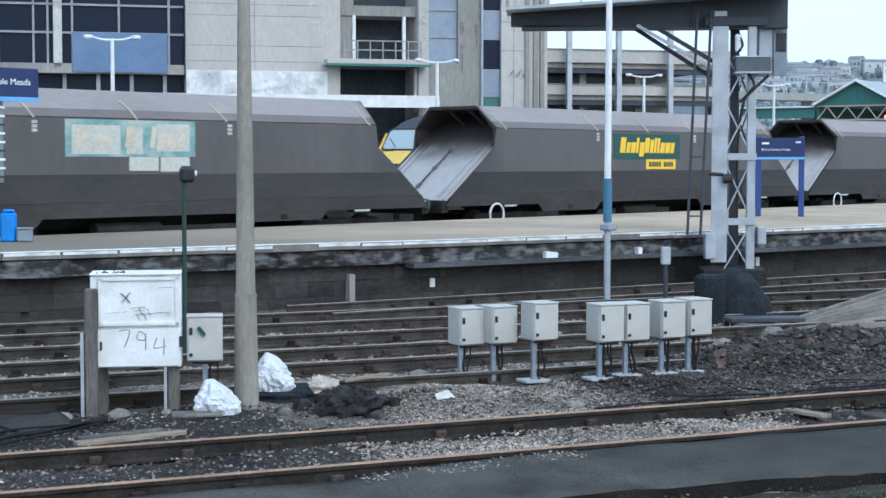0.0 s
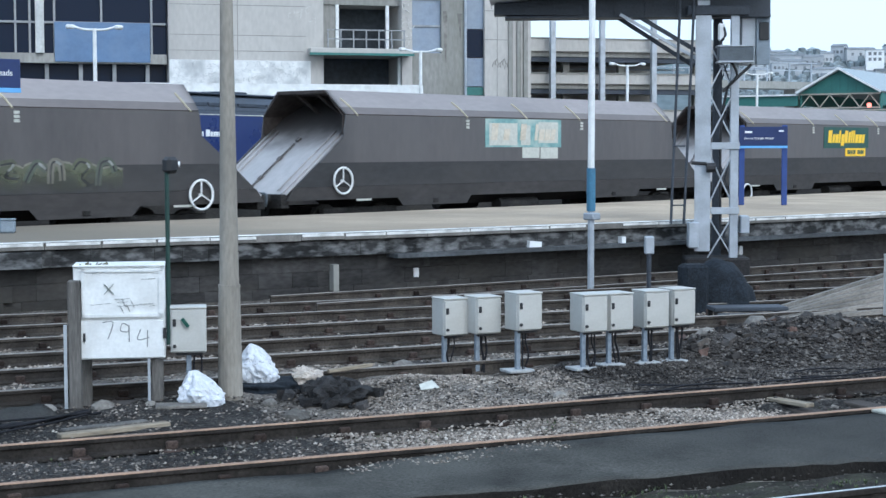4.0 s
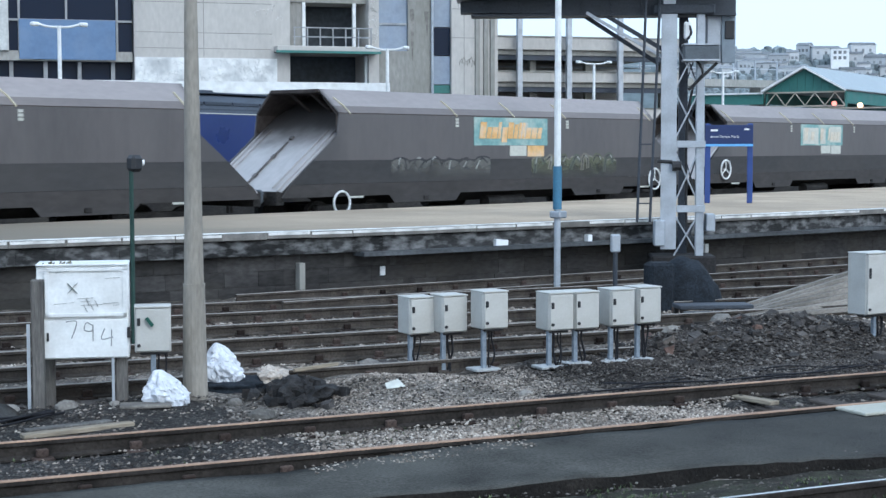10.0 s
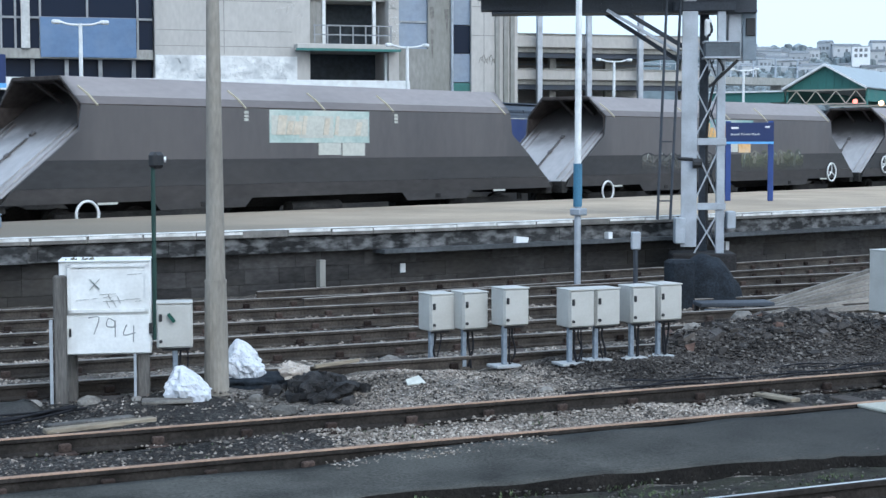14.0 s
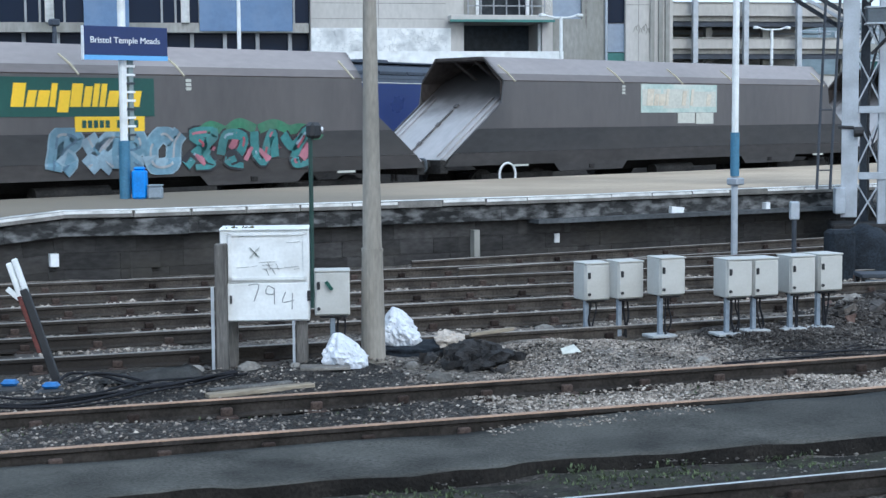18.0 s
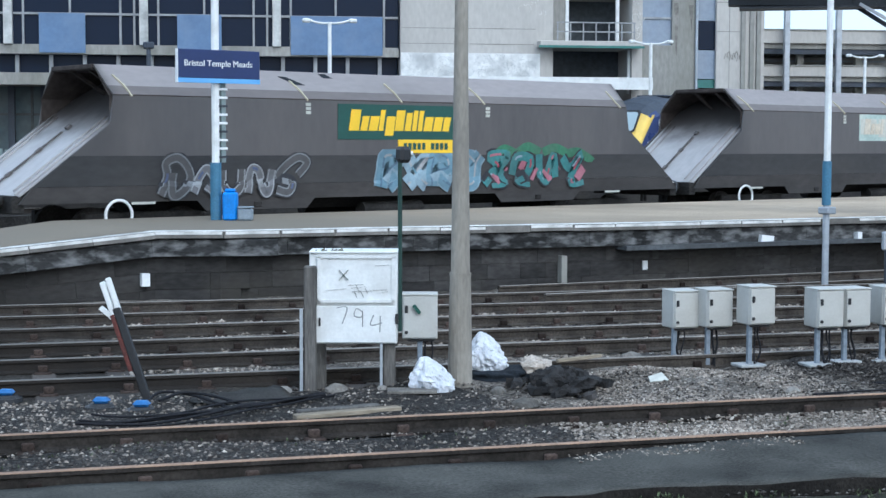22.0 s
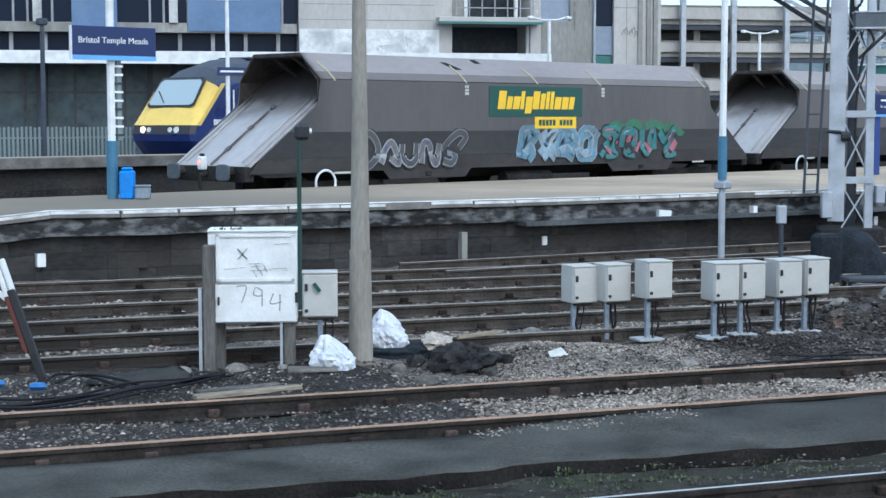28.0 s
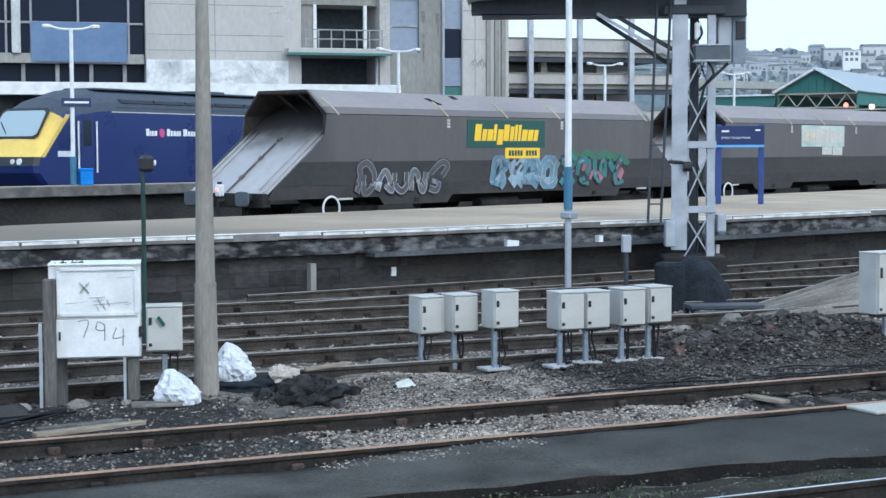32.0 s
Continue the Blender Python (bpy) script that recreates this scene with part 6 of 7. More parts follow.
part("lantern", B((-0.16, 0.16, -0.12, 0.12, 5.5, 5.72), bev=0.04), TRAINDARK, fp)
part("base_plate", B((-0.18, 0.18, -0.18, 0.18, 0.0, 0.06), bev=0.01), GALV, fp)


# ---- signs ----
def station_sign():
    s = thing("station_sign", pose(15.14, 23.9, 0.92, rz=-5), "navy station name sign on a white and blue post", "sign")
    a, c = -0.74, 0.87
    part("board", B((a, c, -0.05, 0.03, 2.5, 3.0), bev=0.008), NAVY, s)
    part("board_edge", B((a - 0.012, a, -0.052, 0.034, 2.42, 3.0)), SIGNWHITE, s, "pale folded edge of the board")
    part("stripe", B((a, c, -0.056, 0.036, 2.42, 2.5)), LIGHTBLUE, s)
    t = part("lettering", text("Bristol Temple Meads", 0.152), SIGNWHITE, s, "white lettering Bristol Temple Meads")
    t.location = (-0.63, -0.056, 2.71)
    part("post", R(((0.06, 0.11, 0), (0.06, 0.11, 5.2), 0.07)), WHITEPAINT, s)
    part("post_sleeve", R(((0.06, 0.11, 0), (0.06, 0.11, 1.02), 0.1), seg=14), POSTBLUE, s, "blue painted post base")
    part("conduit", B((0.16, 0.25, 0.07, 0.15, 1.02, 2.45), bev=0.01), FENCE, s, "grey-green conduit beside the post")
    for i in range(9):
        part("conduit_clip", B((0.1, 0.27, 0.05, 0.17, 1.1 + i * 0.15, 1.14 + i * 0.15)), SIGNWHITE if i % 3 else GANTRY, s)
    return s


station_sign()


def small_sign():
    s = thing("platform_sign", pose(35.45, 20.27, 0.92, rz=-58), "navy platform sign on two blue posts", "sign")
    part("board", B((-0.6, 0.6, -0.03, 0.03, 1.5, 1.98), bev=0.01), NAVY, s)
    part("stripe", B((-0.6, 0.6, -0.036, 0.036, 1.44, 1.5)), LIGHTBLUE, s)
    for x in (-0.53, 0.53):
        part("post", B((x - 0.07, x + 0.07, 0.03, 0.14, 0, 2.02), bev=0.015), SIGNPOST, s)
    for x0, x1, z0, z1 in ((-0.46, -0.28, 1.82, 1.87), (0.38, 0.5, 1.85, 1.89)):
        part("lettering_bar", B((x0, x1, -0.036, -0.03, z0, z1)), SIGNWHITE, s, "white bar of small lettering")
    t = part("lettering", text("Bristol Temple Meads", 0.082), SIGNWHITE, s, "white lettering Bristol Temple Meads")
    t.location = (-0.47, -0.036, 1.66)


small_sign()

bin_ = thing("litter_bin", pose(15.36, 23.77, 0.92, rz=-40), "bright blue plastic bin beside the sign post", "bin")
part("body", B((-0.13, 0.13, -0.12, 0.12, 0.0, 0.5), bev=0.03), BINBLUE, bin_)
part("lid", B((-0.1, 0.1, -0.1, 0.1, 0.5, 0.56), bev=0.03), BINBLUE, bin_)
salt = thing("grit_box", pose(15.5, 23.5, 0.92, rz=-40), "small grey plastic grit box", "box")
part("body", B((-0.13, 0.13, -0.11, 0.11, 0.0, 0.22), bev=0.03), BINGREY, salt)
part("lid", B((-0.135, 0.135, -0.115, 0.115, 0.22, 0.25), bev=0.01), BINGREY, salt)


# ---- gantry mast ----
def build_mast():
    g = thing("signal_gantry", pose(26.41, 16.03, 0.044, rz=-52) @ Matrix.Scale(0.94, 4), "grey lattice gantry mast carrying a dark steel walkway", "gantry")
    # local x runs across the view, y away
    H = 5.1
    part("main_leg", B((-0.5, -0.24, -0.1, 0.1, 0.35, H + 0.35), bev=0.015), GALV, g, "broad pale grey main leg")
    part("leg_flange", B((-0.53, -0.21, -0.13, -0.1, 0.35, H + 0.2), bev=0.006), GALV, g)
    part("chord", B((0.19, 0.36, -0.08, 0.06, 0.2, H + 0.1), bev=0.01), GALV, g)
    part("back_chord", B((-0.08, 0.1, 0.62, 0.76, 0.2, H + 0.1), bev=0.01), GANTRY, g)
    part("back_chord", B((0.28, 0.38, 0.62, 0.72, 0.2, H + 0.1), bev=0.01), GANTRY, g)
    for z0, z1 in ((0.22, 1.08), (1.28, 2.4), (2.58, 3.6), (3.6, 4.6)):
        for a, b in ((z0, z1), (z1, z0)):
            part("lattice_bar", bar(bmesh.new(), (-0.25, -0.06 if a < b else -0.02, a), (0.26, -0.06 if a < b else -0.02, b), 0.07, 0.025), GALV, g)
            part("lattice_bar", bar(bmesh.new(), (0.0, 0.66 if a < b else 0.7, a), (0.34, 0.66 if a < b else 0.7, b), 0.06, 0.025), GANTRY, g)
            part("lattice_bar", bar(bmesh.new(), (0.34, 0.0, a), (0.34, 0.68, b), 0.06, 0.025), GANTRY, g)
    for z in (1.18, 2.5):
        part("batten", B((-0.2, 0.38, -0.12, -0.085, z - 0.07, z + 0.07), bev=0.006), GALV, g)
    # tapered beam towards the freight line, with its walkway and braces
    prof = lambda x, z0, z1: [(x, 0.1, z0), (x, 0.6, z0), (x, 0.6, z1), (x, 0.1, z1)]
    part("beam", loft([prof(-4.62, 5.2, 5.42), prof(-0.6, 5.14, 5.75), prof(1.0, 5.14, 5.75)]), GANTRY, g, "dark riveted tapered beam")
    part("beam_flange", loft([[(x, y, z) for y, z in ((0.02, 5.12), (0.68, 5.12), (0.68, 5.16), (0.02, 5.16))] for x in (-4.4, 1.0)]), GANTRY, g)
    for i in range(7):
        x = -4.0 + i * 0.62
        part("beam_stiffener", B((x - 0.02, x + 0.02, 0.06, 0.1, 5.17, 5.42 + 0.08 * i)), GANTRY, g)
    part("walkway", loft([[(x, -0.7, z), (x, 0.7, z), (x, 0.7, z + 0.06), (x, -0.7, z + 0.06)] for x, z in ((-4.7, 5.44), (1.0, 5.78))]), GALV, g, "pale grating walkway")
    part("cross_head", B((-0.7, 0.55, -0.16, 0.7, 5.14, 5.34), bev=0.02), GANTRY, g)
    for i in range(9):
        x = -4.5 + i * 0.65
        part("handrail_post", R(((x, -0.68, 5.45 + 0.06 * (x + 4.5)), (x, -0.68, 6.5), 0.025)), GALV, g)
    for z in (6.5, 6.0):
        part("handrail", R(((-4.5, -0.68, z), (0.9, -0.68, z), 0.022)), GALV, g)
    part("brace", bar(bmesh.new(), (-2.05, 0.0, 5.18), (-0.5, 0.0, 4.28), 0.09, 0.06), GALV, g, "pale diagonal brace")
    part("brace", bar(bmesh.new(), (-1.72, 0.12, 5.18), (-0.45, 0.12, 4.42), 0.1, 0.08), GANTRY, g, "dark diagonal brace")
    part("brace", bar(bmesh.new(), (-2.1, 0.5, 5.18), (-0.5, 0.5, 4.15), 0.1, 0.08), GANTRY, g, "dark diagonal brace")
    # cases and signal equipment hung below the beam
    part("signal_case", B((0.45, 0.74, 0.3, 0.7, 4.16, 5.7), bev=0.015), GALV, g, "grey signal case")
    bk = part("signal_backboard", B((0.74, 1.02, 0.24, 0.32, 4.16, 5.75), bev=0.01), BINGREY, g, "grey signal backboard")
    part("lens_hood", B((0.8, 0.99, 0.2, 0.25, 4.66, 5.02), bev=0.01), BLACK, bk)
    part("equipment_box", B((-0.08, 0.62, -0.3, 0.1, 4.2, 4.5), bev=0.015), BUFFERGREY, g, "grey steel equipment tray")
    part("box_rim", B((-0.1, 0.64, -0.32, 0.12, 4.18, 4.215), (-0.1, 0.64, -0.32, 0.12, 4.5, 4.53)), GALV, g)
    part("bracket", bar(bmesh.new(), (0.6, -0.1, 4.15), (0.02, -0.1, 3.6), 0.06, 0.06), BLACK, g)
    part("cable", tube([(-0.02, -0.15, 5.0), (0.06, -0.2, 4.75), (-0.04, -0.2, 4.55), (0.1, -0.2, 4.3), (0.3, -0.2, 3.95), (0.1, -0.15, 3.6), (0.0, 0.0, 2.6), (0.02, 0.0, 0.4)], 0.03), BLACK, g, "black hanging cable")
    part("insulator", B((-0.08, 0.06, -0.2, -0.08, 4.62, 4.98), bev=0.03), WHITEPAINT, g)
    # access ladder
    for x0, x1 in ((-1.02, -0.85), (-0.76, -0.57)):
        part("ladder_stile", R(((x0, -0.3, 0.92), (x1, -0.2, H + 0.35), 0.028)), GANTRY, g)
    for i in range(2):
        part("ladder_rung", R(((-1.0, -0.3, 1.3 + i * 1.2), (-0.74, -0.3, 1.3 + i * 1.2), 0.014)), GANTRY, g)
    part("base_box", B((-0.66, -0.44, -0.26, 0.1, 0.42, 0.95), bev=0.02), GALV, g)
    part("base_box", B((0.4, 0.58, -0.2, 0.2, 0.72, 1.08), bev=0.02), GALV, g)
    part("clamp", R(((-0.6, -0.14, 2.16), (-0.3, -0.15, 2.14), 0.035), ((-0.3, -0.2, 2.06), (-0.12, -0.2, 2.06), 0.1)), BLACK, g)
    part("foundation", B((-0.7, 0.6, -0.25, 0.85, -0.3, 0.22), bev=0.03), WALLDARK, g)


build_mast()

# dark sheeted mound and stump in front of the gantry foot
bm = bmesh.new()
bmesh.ops.create_icosphere(bm, subdivisions=4, radius=1)
for v in bm.verts:
    k = 1.02 + 0.07 * noise.noise(v.co * 2.2) + 0.03 * noise.noise(v.co * 6)
    v.co = Vector((v.co.x * 0.6 * k * (1 - 0.16 * max(v.co.z, 0)), v.co.y * 0.46 * k, max(v.co.z, -0.15) * 0.74 * k))
for f in bm.faces:
    f.smooth = True
solid("sheeted_drum", bm, TARP, pose(21.13, 12.85, -0.12, rz=-45), "dark sheeted mound beside the gantry foot", "sheeting")
st = thing("marker_post", pose(20.42, 12.85, -0.2, rz=-35), "dark timber baulk beside the sheeted mound", "post")
part("stump", B((-0.2, 0.2, -0.17, 0.17, 0, 0.8), bev=0.05), TARP, st)

# small grey box on a post near the lamp column
lp = thing("location_post", pose(22.3, 14.9, -0.15, rz=-45), "small grey box on a grey post", "post")
part("post", R(((0, 0, 0), (0, 0, 0.8), 0.04)), GANTRY, lp)
part("box", B((-0.08, 0.08, -0.06, 0.06, 0.72, 1.02), bev=0.02), GALV, lp)


# fittings on the platform wall
def wall_fit(name, x, y, z, w, h, material, label, category, depth=0.03, tilt=0):
    t = solid(name, B((-w / 2, w / 2, -depth, 0.1, -h / 2, h / 2), bev=0.004), material, pose(x - 0.03, y + (0.2 if z < 0.45 else -0.05), z, ry=tilt, rz=-15), label, category)
    return t


wall_fit("paper_sheet", 23.08, 18.0, 0.57, 0.28, 0.15, SIGNWHITE, "scrap of white board on the wall ledge", "paper", 0.07, 6)
wall_fit("wall_marker", 20.7, 18.53, 0.17, 0.1, 0.16, SIGNWHITE, "small white marker plate on the wall", "marker")
wall_fit("wall_marker", 25.13, 17.42, 0.58, 0.1, 0.16, SIGNWHITE, "small white marker plate on the wall", "marker")
wall_fit("wall_marker", 28.6, 16.65, 0.25, 0.1, 0.18, SIGNWHITE, "small white marker plate on the wall", "marker")
wall_fit("wall_marker", 12.36, 21.3, 0.17, 0.13, 0.2, SIGNWHITE, "small white marker plate on the wall", "marker")
wall_fit("wall_stub", 19.12, 19.0, 0.15, 0.11, 0.46, CONCDIRTY, "short grey concrete stub against the wall", "post", 0.1)
DUCT = mat("duct_grey", (0.075, 0.08, 0.085), 0.8, var=0.4, scale=1.2, fine=12, bump=0.1, dirt=(0.03, 0.03, 0.03), dirt_amount=0.8, dirt_scale=0.9)
duct = sweep([(20, 18.6, 0.5), (20.7, 18.38, 0.5), (26.9, 16.88, 0.5), (32.4, 15.78, 0.5), (45, 13.55, 0.5)], [(-0.1, -0.035), (0.32, -0.035), (0.32, 0.035), (-0.1, 0.035)], "cable_duct", DUCT, "")
tagged(duct, "grey-blue cable duct fixed along the platform wall", "duct")


# ---- lamp column in the sidings ----
lc = thing("lamp_column", pose(21.6, 15.6, -0.15), "slim white lamp column with a blue painted band", "lamp post")
part("lower_post", R(((0, 0, 0), (0, 0, 1.55), 0.055)), GALV, lc)
part("blue_band", R(((0.0, 0, 1.45), (0.0, 0, 2.17), 0.075), seg=14), POSTBLUE, lc, "blue painted band")
part("upper_post", R(((0.0, 0, 2.1), (0.03, 0, 7.2), 0.06, 0.05)), WHITEPAINT, lc, "white painted upper post")
part("bracket", B((-0.1, 0.12, -0.12, 0.1, 1.3, 1.42), bev=0.02), GALV, lc)

# tapered pole by the bags
pl = thing("tapered_pole", pose(10.38, 11.9, -0.2), "tall tapered brown-grey pole with a stepped base", "pole")
part("base_tube", R(((0, 0, 0), (0, 0, 1.18), 0.126, 0.106), seg=20), POLE, pl)
part("upper_tube", R(((0, 0, 1.18), (0.0, 0, 7.5), 0.097, 0.02), seg=20), POLE, pl)
part("collar", R(((0, 0, 1.165), (0, 0, 1.195), 0.11), seg=20), POLE, pl)

# thin signal post seen over the white cabinet
DARKGREEN = mat("dark_green_paint", (0.015, 0.045, 0.035), 0.5, var=0.2, scale=4, fine=30, bump=0.05)
gs = thing("signal_post", pose(12.1, 14.98, -0.15), "thin dark green post with a small lamp head", "signal")
part("post", R(((0, 0, 0), (0, 0, 2.36), 0.028)), DARKGREEN, gs)
part("lamp_head", B((-0.05, 0.12, -0.1, 0.06, 2.2, 2.4), bev=0.04), BLACK, gs, "small black lamp head")
part("lens", R(((0.12, -0.06, 2.31), (0.14, -0.075, 2.31), 0.034), seg=14), SIGNWHITE, gs, "pale lens")


# ---- white cabinet on posts ----
MOSS = mat("dry_moss", (0.11, 0.1, 0.05), 0.95, var=0.4, scale=9, fine=60, bump=0.3)
PENCIL = mat("faded_marker", (0.26, 0.27, 0.27), 0.8, var=0.3, scale=9, fine=60, bump=0.0)


def build_cabinet():
    c = thing("lineside_cabinet", pose(9.36, 12.28, -0.15, rz=-40), "white painted lineside cabinet on posts with hand-written marks", "cabinet")
    W, Z0, Z1, ZM = 0.4, 0.47, 1.375, 0.86
    part("body", B((-W - 0.06, W, 0.0, 0.42, Z0, Z1 - 0.01), bev=0.01), WHITEPAINT, c)
    part("roof", B((-W - 0.065, W + 0.004, -0.03, 0.43, Z1 - 0.012, Z1 + 0.008), bev=0.006), WHITEPAINT, c)
    lo = part("lower_door", B((-W + 0.0, W - 0.01, -0.03, 0.0, Z0 + 0.01, ZM - 0.015), bev=0.008), WHITEPAINT, c, "lower door marked 794")
    up = part("upper_door", B((-W + 0.02, W - 0.02, -0.025, 0.0, ZM + 0.02, Z1 - 0.03), bev=0.008), WHITEPAINT, c)
    fr = B((-W + 0.02, W - 0.02, -0.045, -0.025, Z1 - 0.06, Z1 - 0.03), (-W + 0.02, W - 0.02, -0.045, -0.025, ZM + 0.02, ZM + 0.05), (-W + 0.02, -W + 0.055, -0.045, -0.025, ZM + 0.02, Z1 - 0.03), (W - 0.055, W - 0.02, -0.045, -0.025, ZM + 0.02, Z1 - 0.03))
    part("door_frame", fr, WHITEPAINT, up)
    strokes = (((-0.19, 0.83), (-0.09, 0.83), (-0.14, 0.67)), ((0.06, 0.79), (0.0, 0.82), (-0.02, 0.75), (0.05, 0.74), (0.06, 0.8), (0.06, 0.64)), ((0.17, 0.76), (0.14, 0.66), (0.25, 0.68)), ((0.235, 0.75), (0.23, 0.59)))
    for st in strokes:
        part("marking", tube([(x, -0.03, z) for x, z in st], 0.0058, 5, 4), PENCIL, lo, "hand-written numeral stroke")
    for x0, x1 in ((-0.17, -0.08), (-0.08, -0.17)):
        part("cross_mark", bar(bmesh.new(), (x0, -0.028, 1.2), (x1, -0.028 - 0.001 * (x0 < x1), 1.1), 0.028, 0.004), DARKGREEN, up, "dark green painted cross")
    for x, z in ((0.0, 1.05), (0.04, 1.0), (0.08, 1.04), (-0.02, 0.99)):
        part("marking", bar(bmesh.new(), (x, -0.028, z), (x + 0.03, -0.028, z - 0.07), 0.01, 0.003), BLACK, up)
    for x, z, l in ((-0.16, 1.01, 0.06), (-0.08, 1.05, 0.15), (-0.05, 1.02, 0.05), (0.0, 1.02, 0.05), (-0.3, 1.0, 0.12), (0.16, 1.0, 0.14), (-0.28, 1.3, 0.05), (-0.2, 1.31, 0.1), (0.18, 1.24, 0.14), (0.25, 0.98, 0.06), (-0.05, 0.985, 0.2), (0.1, 1.315, 0.2)):
        part("marking", bar(bmesh.new(), (x, -0.0275, z), (x + l, -0.0275, z + 0.008), 0.008, 0.003), PENCIL, up)
    part("hinge", B((-W + 0.03, -W + 0.05, -0.045, -0.02, Z0 + 0.18, Z0 + 0.26)), BLACK, c)
    part("hinge", B((W - 0.02, W + 0.012, -0.05, -0.01, Z0 + 0.2, Z0 + 0.3)), BLACK, c)
    part("post", B((-W - 0.11, -W + 0.01, -0.09, 0.03, -0.05, 1.24), bev=0.012), WEATHERWOOD, c, "weathered timber post")
    part("post", B((W - 0.14, W - 0.02, 0.05, 0.17, -0.05, 0.5), bev=0.012), WEATHERWOOD, c, "weathered timber post")
    part("leg", B((-W - 0.15, -W - 0.12, -0.1, -0.07, -0.05, 0.82)), GALV, c)
    part("leg", B((W - 0.17, W - 0.145, -0.02, 0.01, -0.05, 0.48)), GALV, c)
    for i in range(14):
        x = -W + 0.02 + 0.012 * ((i * 7) % 22)
        part("moss_tuft", bar(bmesh.new(), (x, 0.02 + 0.01 * (i % 5), Z1), (x + 0.02 * ((i % 3) - 1), 0.02 + 0.01 * (i % 5), Z1 + 0.014 + 0.006 * (i % 4)), 0.014, 0.012), MOSS, c)
    part("back_post", B((-W - 0.02, -W + 0.08, 0.3, 0.4, -0.05, 0.5), bev=0.012), WEATHERWOOD, c)


build_cabinet()


# ---- grey junction boxes on stalks ----
STALKZINC = mat("dull_zinc_stalk", (0.25, 0.29, 0.34), 0.55, 0.3, var=0.2, scale=5, fine=40, bump=0.1)
FOOTPLATE = mat("foot_plate_zinc", (0.44, 0.45, 0.45), 0.6, 0.2, var=0.2, scale=5, fine=40, bump=0.1, dirt=(0.2, 0.19, 0.18), dirt_amount=0.7, dirt_scale=6)

def build_junction(name, m, label, w=0.345, h=0.435, base=0.42, cables=True, deep=0.25, stalk=0.0, foot=0.01):
    j = thing(name, m, label, "junction box", "lineside junction boxes")
    part("body", B((-w / 2, w / 2, 0.0, deep, base, base + h), bev=0.012), GREYBOX, j)
    part("door", B((-w / 2 + 0.01, w / 2 - 0.01, -0.025, 0.0, base + 0.012, base + h - 0.012), bev=0.008), GREYBOX, j)
    part("rain_lip", B((-w / 2 - 0.002, w / 2 + 0.002, -0.026, deep + 0.002, base + h - 0.004, base + h + 0.012), bev=0.004), GREYBOX, j)
    part("lock", B((-w / 2 + 0.025, -w / 2 + 0.055, -0.045, -0.02, base + h * 0.6, base + h * 0.77), bev=0.006), BLACK, j, "black door lock")
    part("lock", R(((-w / 2 + 0.04, -0.04, base + 0.07), (-w / 2 + 0.04, -0.02, base + 0.07), 0.018)), BLACK, j)
    part("stalk", B((stalk - 0.025, stalk + 0.025, 0.08, 0.13, min(foot, 0) - 0.03, base), bev=0.006), STALKZINC, j, "galvanised stalk")
    part("cable_gland", B((-w / 2 + 0.05, w / 2 - 0.03, 0.05, 0.19, base - 0.03, base), bev=0.008), BLACK, j, "black row of cable glands")
    part("foot_plate", B((stalk - 0.15, stalk + 0.15, -0.02, 0.24, foot - 0.03, foot), bev=0.006), FOOTPLATE, j)
    if cables:
        rng = random.Random(int(base * 4000))
        for k in range(rng.choice((2, 3))):
            x, r = stalk + 0.06 + 0.04 * k + rng.uniform(-0.012, 0.012), rng.uniform(0.008, 0.013)
            low = rng.uniform(0.25, 0.5) * base
            part("cable", tube([(x, 0.1, base), (x + rng.uniform(-0.015, 0.02), 0.1, base * 0.75), (x + rng.uniform(-0.05, 0.03), 0.08, low), (stalk + 0.045 + rng.uniform(-0.02, 0.05), 0.05 + 0.03 * k, 0.0)], r, 6, 3), CABLE, j, "black cable into the ground")
    return j


for x, y, base in ((13.10, 11.39, 0.424), (13.28, 11.07, 0.450), (13.42, 10.61, 0.509), (13.83, 10.03, 0.498), (14.16, 9.92, 0.494), (14.62, 9.76, 0.497), (15.06, 9.69, 0.495)):
    build_junction("junction_box", pose(x + 0.085, y - 0.04, -0.135, rz=-24 + random.uniform(-2, 2)), "pale grey steel junction box on a stalk", 0.31, 0.405, base - 0.015, deep=0.29, stalk=-0.09, foot=ground_z(x, y) + (0.185 if x > 13.4 else 0.145))
SWITCHGREEN = mat("switch_green_paint", (0.01, 0.07, 0.05), 0.5, var=0.2, scale=6, fine=40, bump=0.0)
side_box = build_junction("junction_box", pose(9.82, 11.86, -0.15, rz=-40), "pale grey steel junction box beside the white cabinet", base=0.52)
part("switch_handle", bar(bmesh.new(), (-0.06, -0.045, 0.86), (0.0, -0.05, 0.78), 0.04, 0.03), SWITCHGREEN, side_box, "dark green switch handle")
cabB = build_junction("equipment_case", pose(17.98, 8.18, -0.15, rz=-18), "tall pale grey equipment case on a stalk", 0.5, 0.74, 0.46, deep=0.3)


# ---- bags, rubble and scrap ----
RAG = mat("pinkish_rag", (0.5, 0.44, 0.38), 0.9, var=0.25, scale=9, fine=50, bump=0.3)
BLACKCLOD = mat("black_clod", (0.024, 0.023, 0.023), 0.95, var=0.5, scale=9, fine=50, bump=0.6, objrand=0.4, spec=0.2)
DARKCLOD = mat("dark_clod", (0.055, 0.05, 0.047), 0.95, var=0.4, scale=9, fine=50, bump=0.5, objrand=0.5, spec=0.2)


RUBBER = mat("dark_rubber", (0.085, 0.082, 0.078), 0.9, var=0.3, scale=4, fine=40, bump=0.3, spec=0.2)


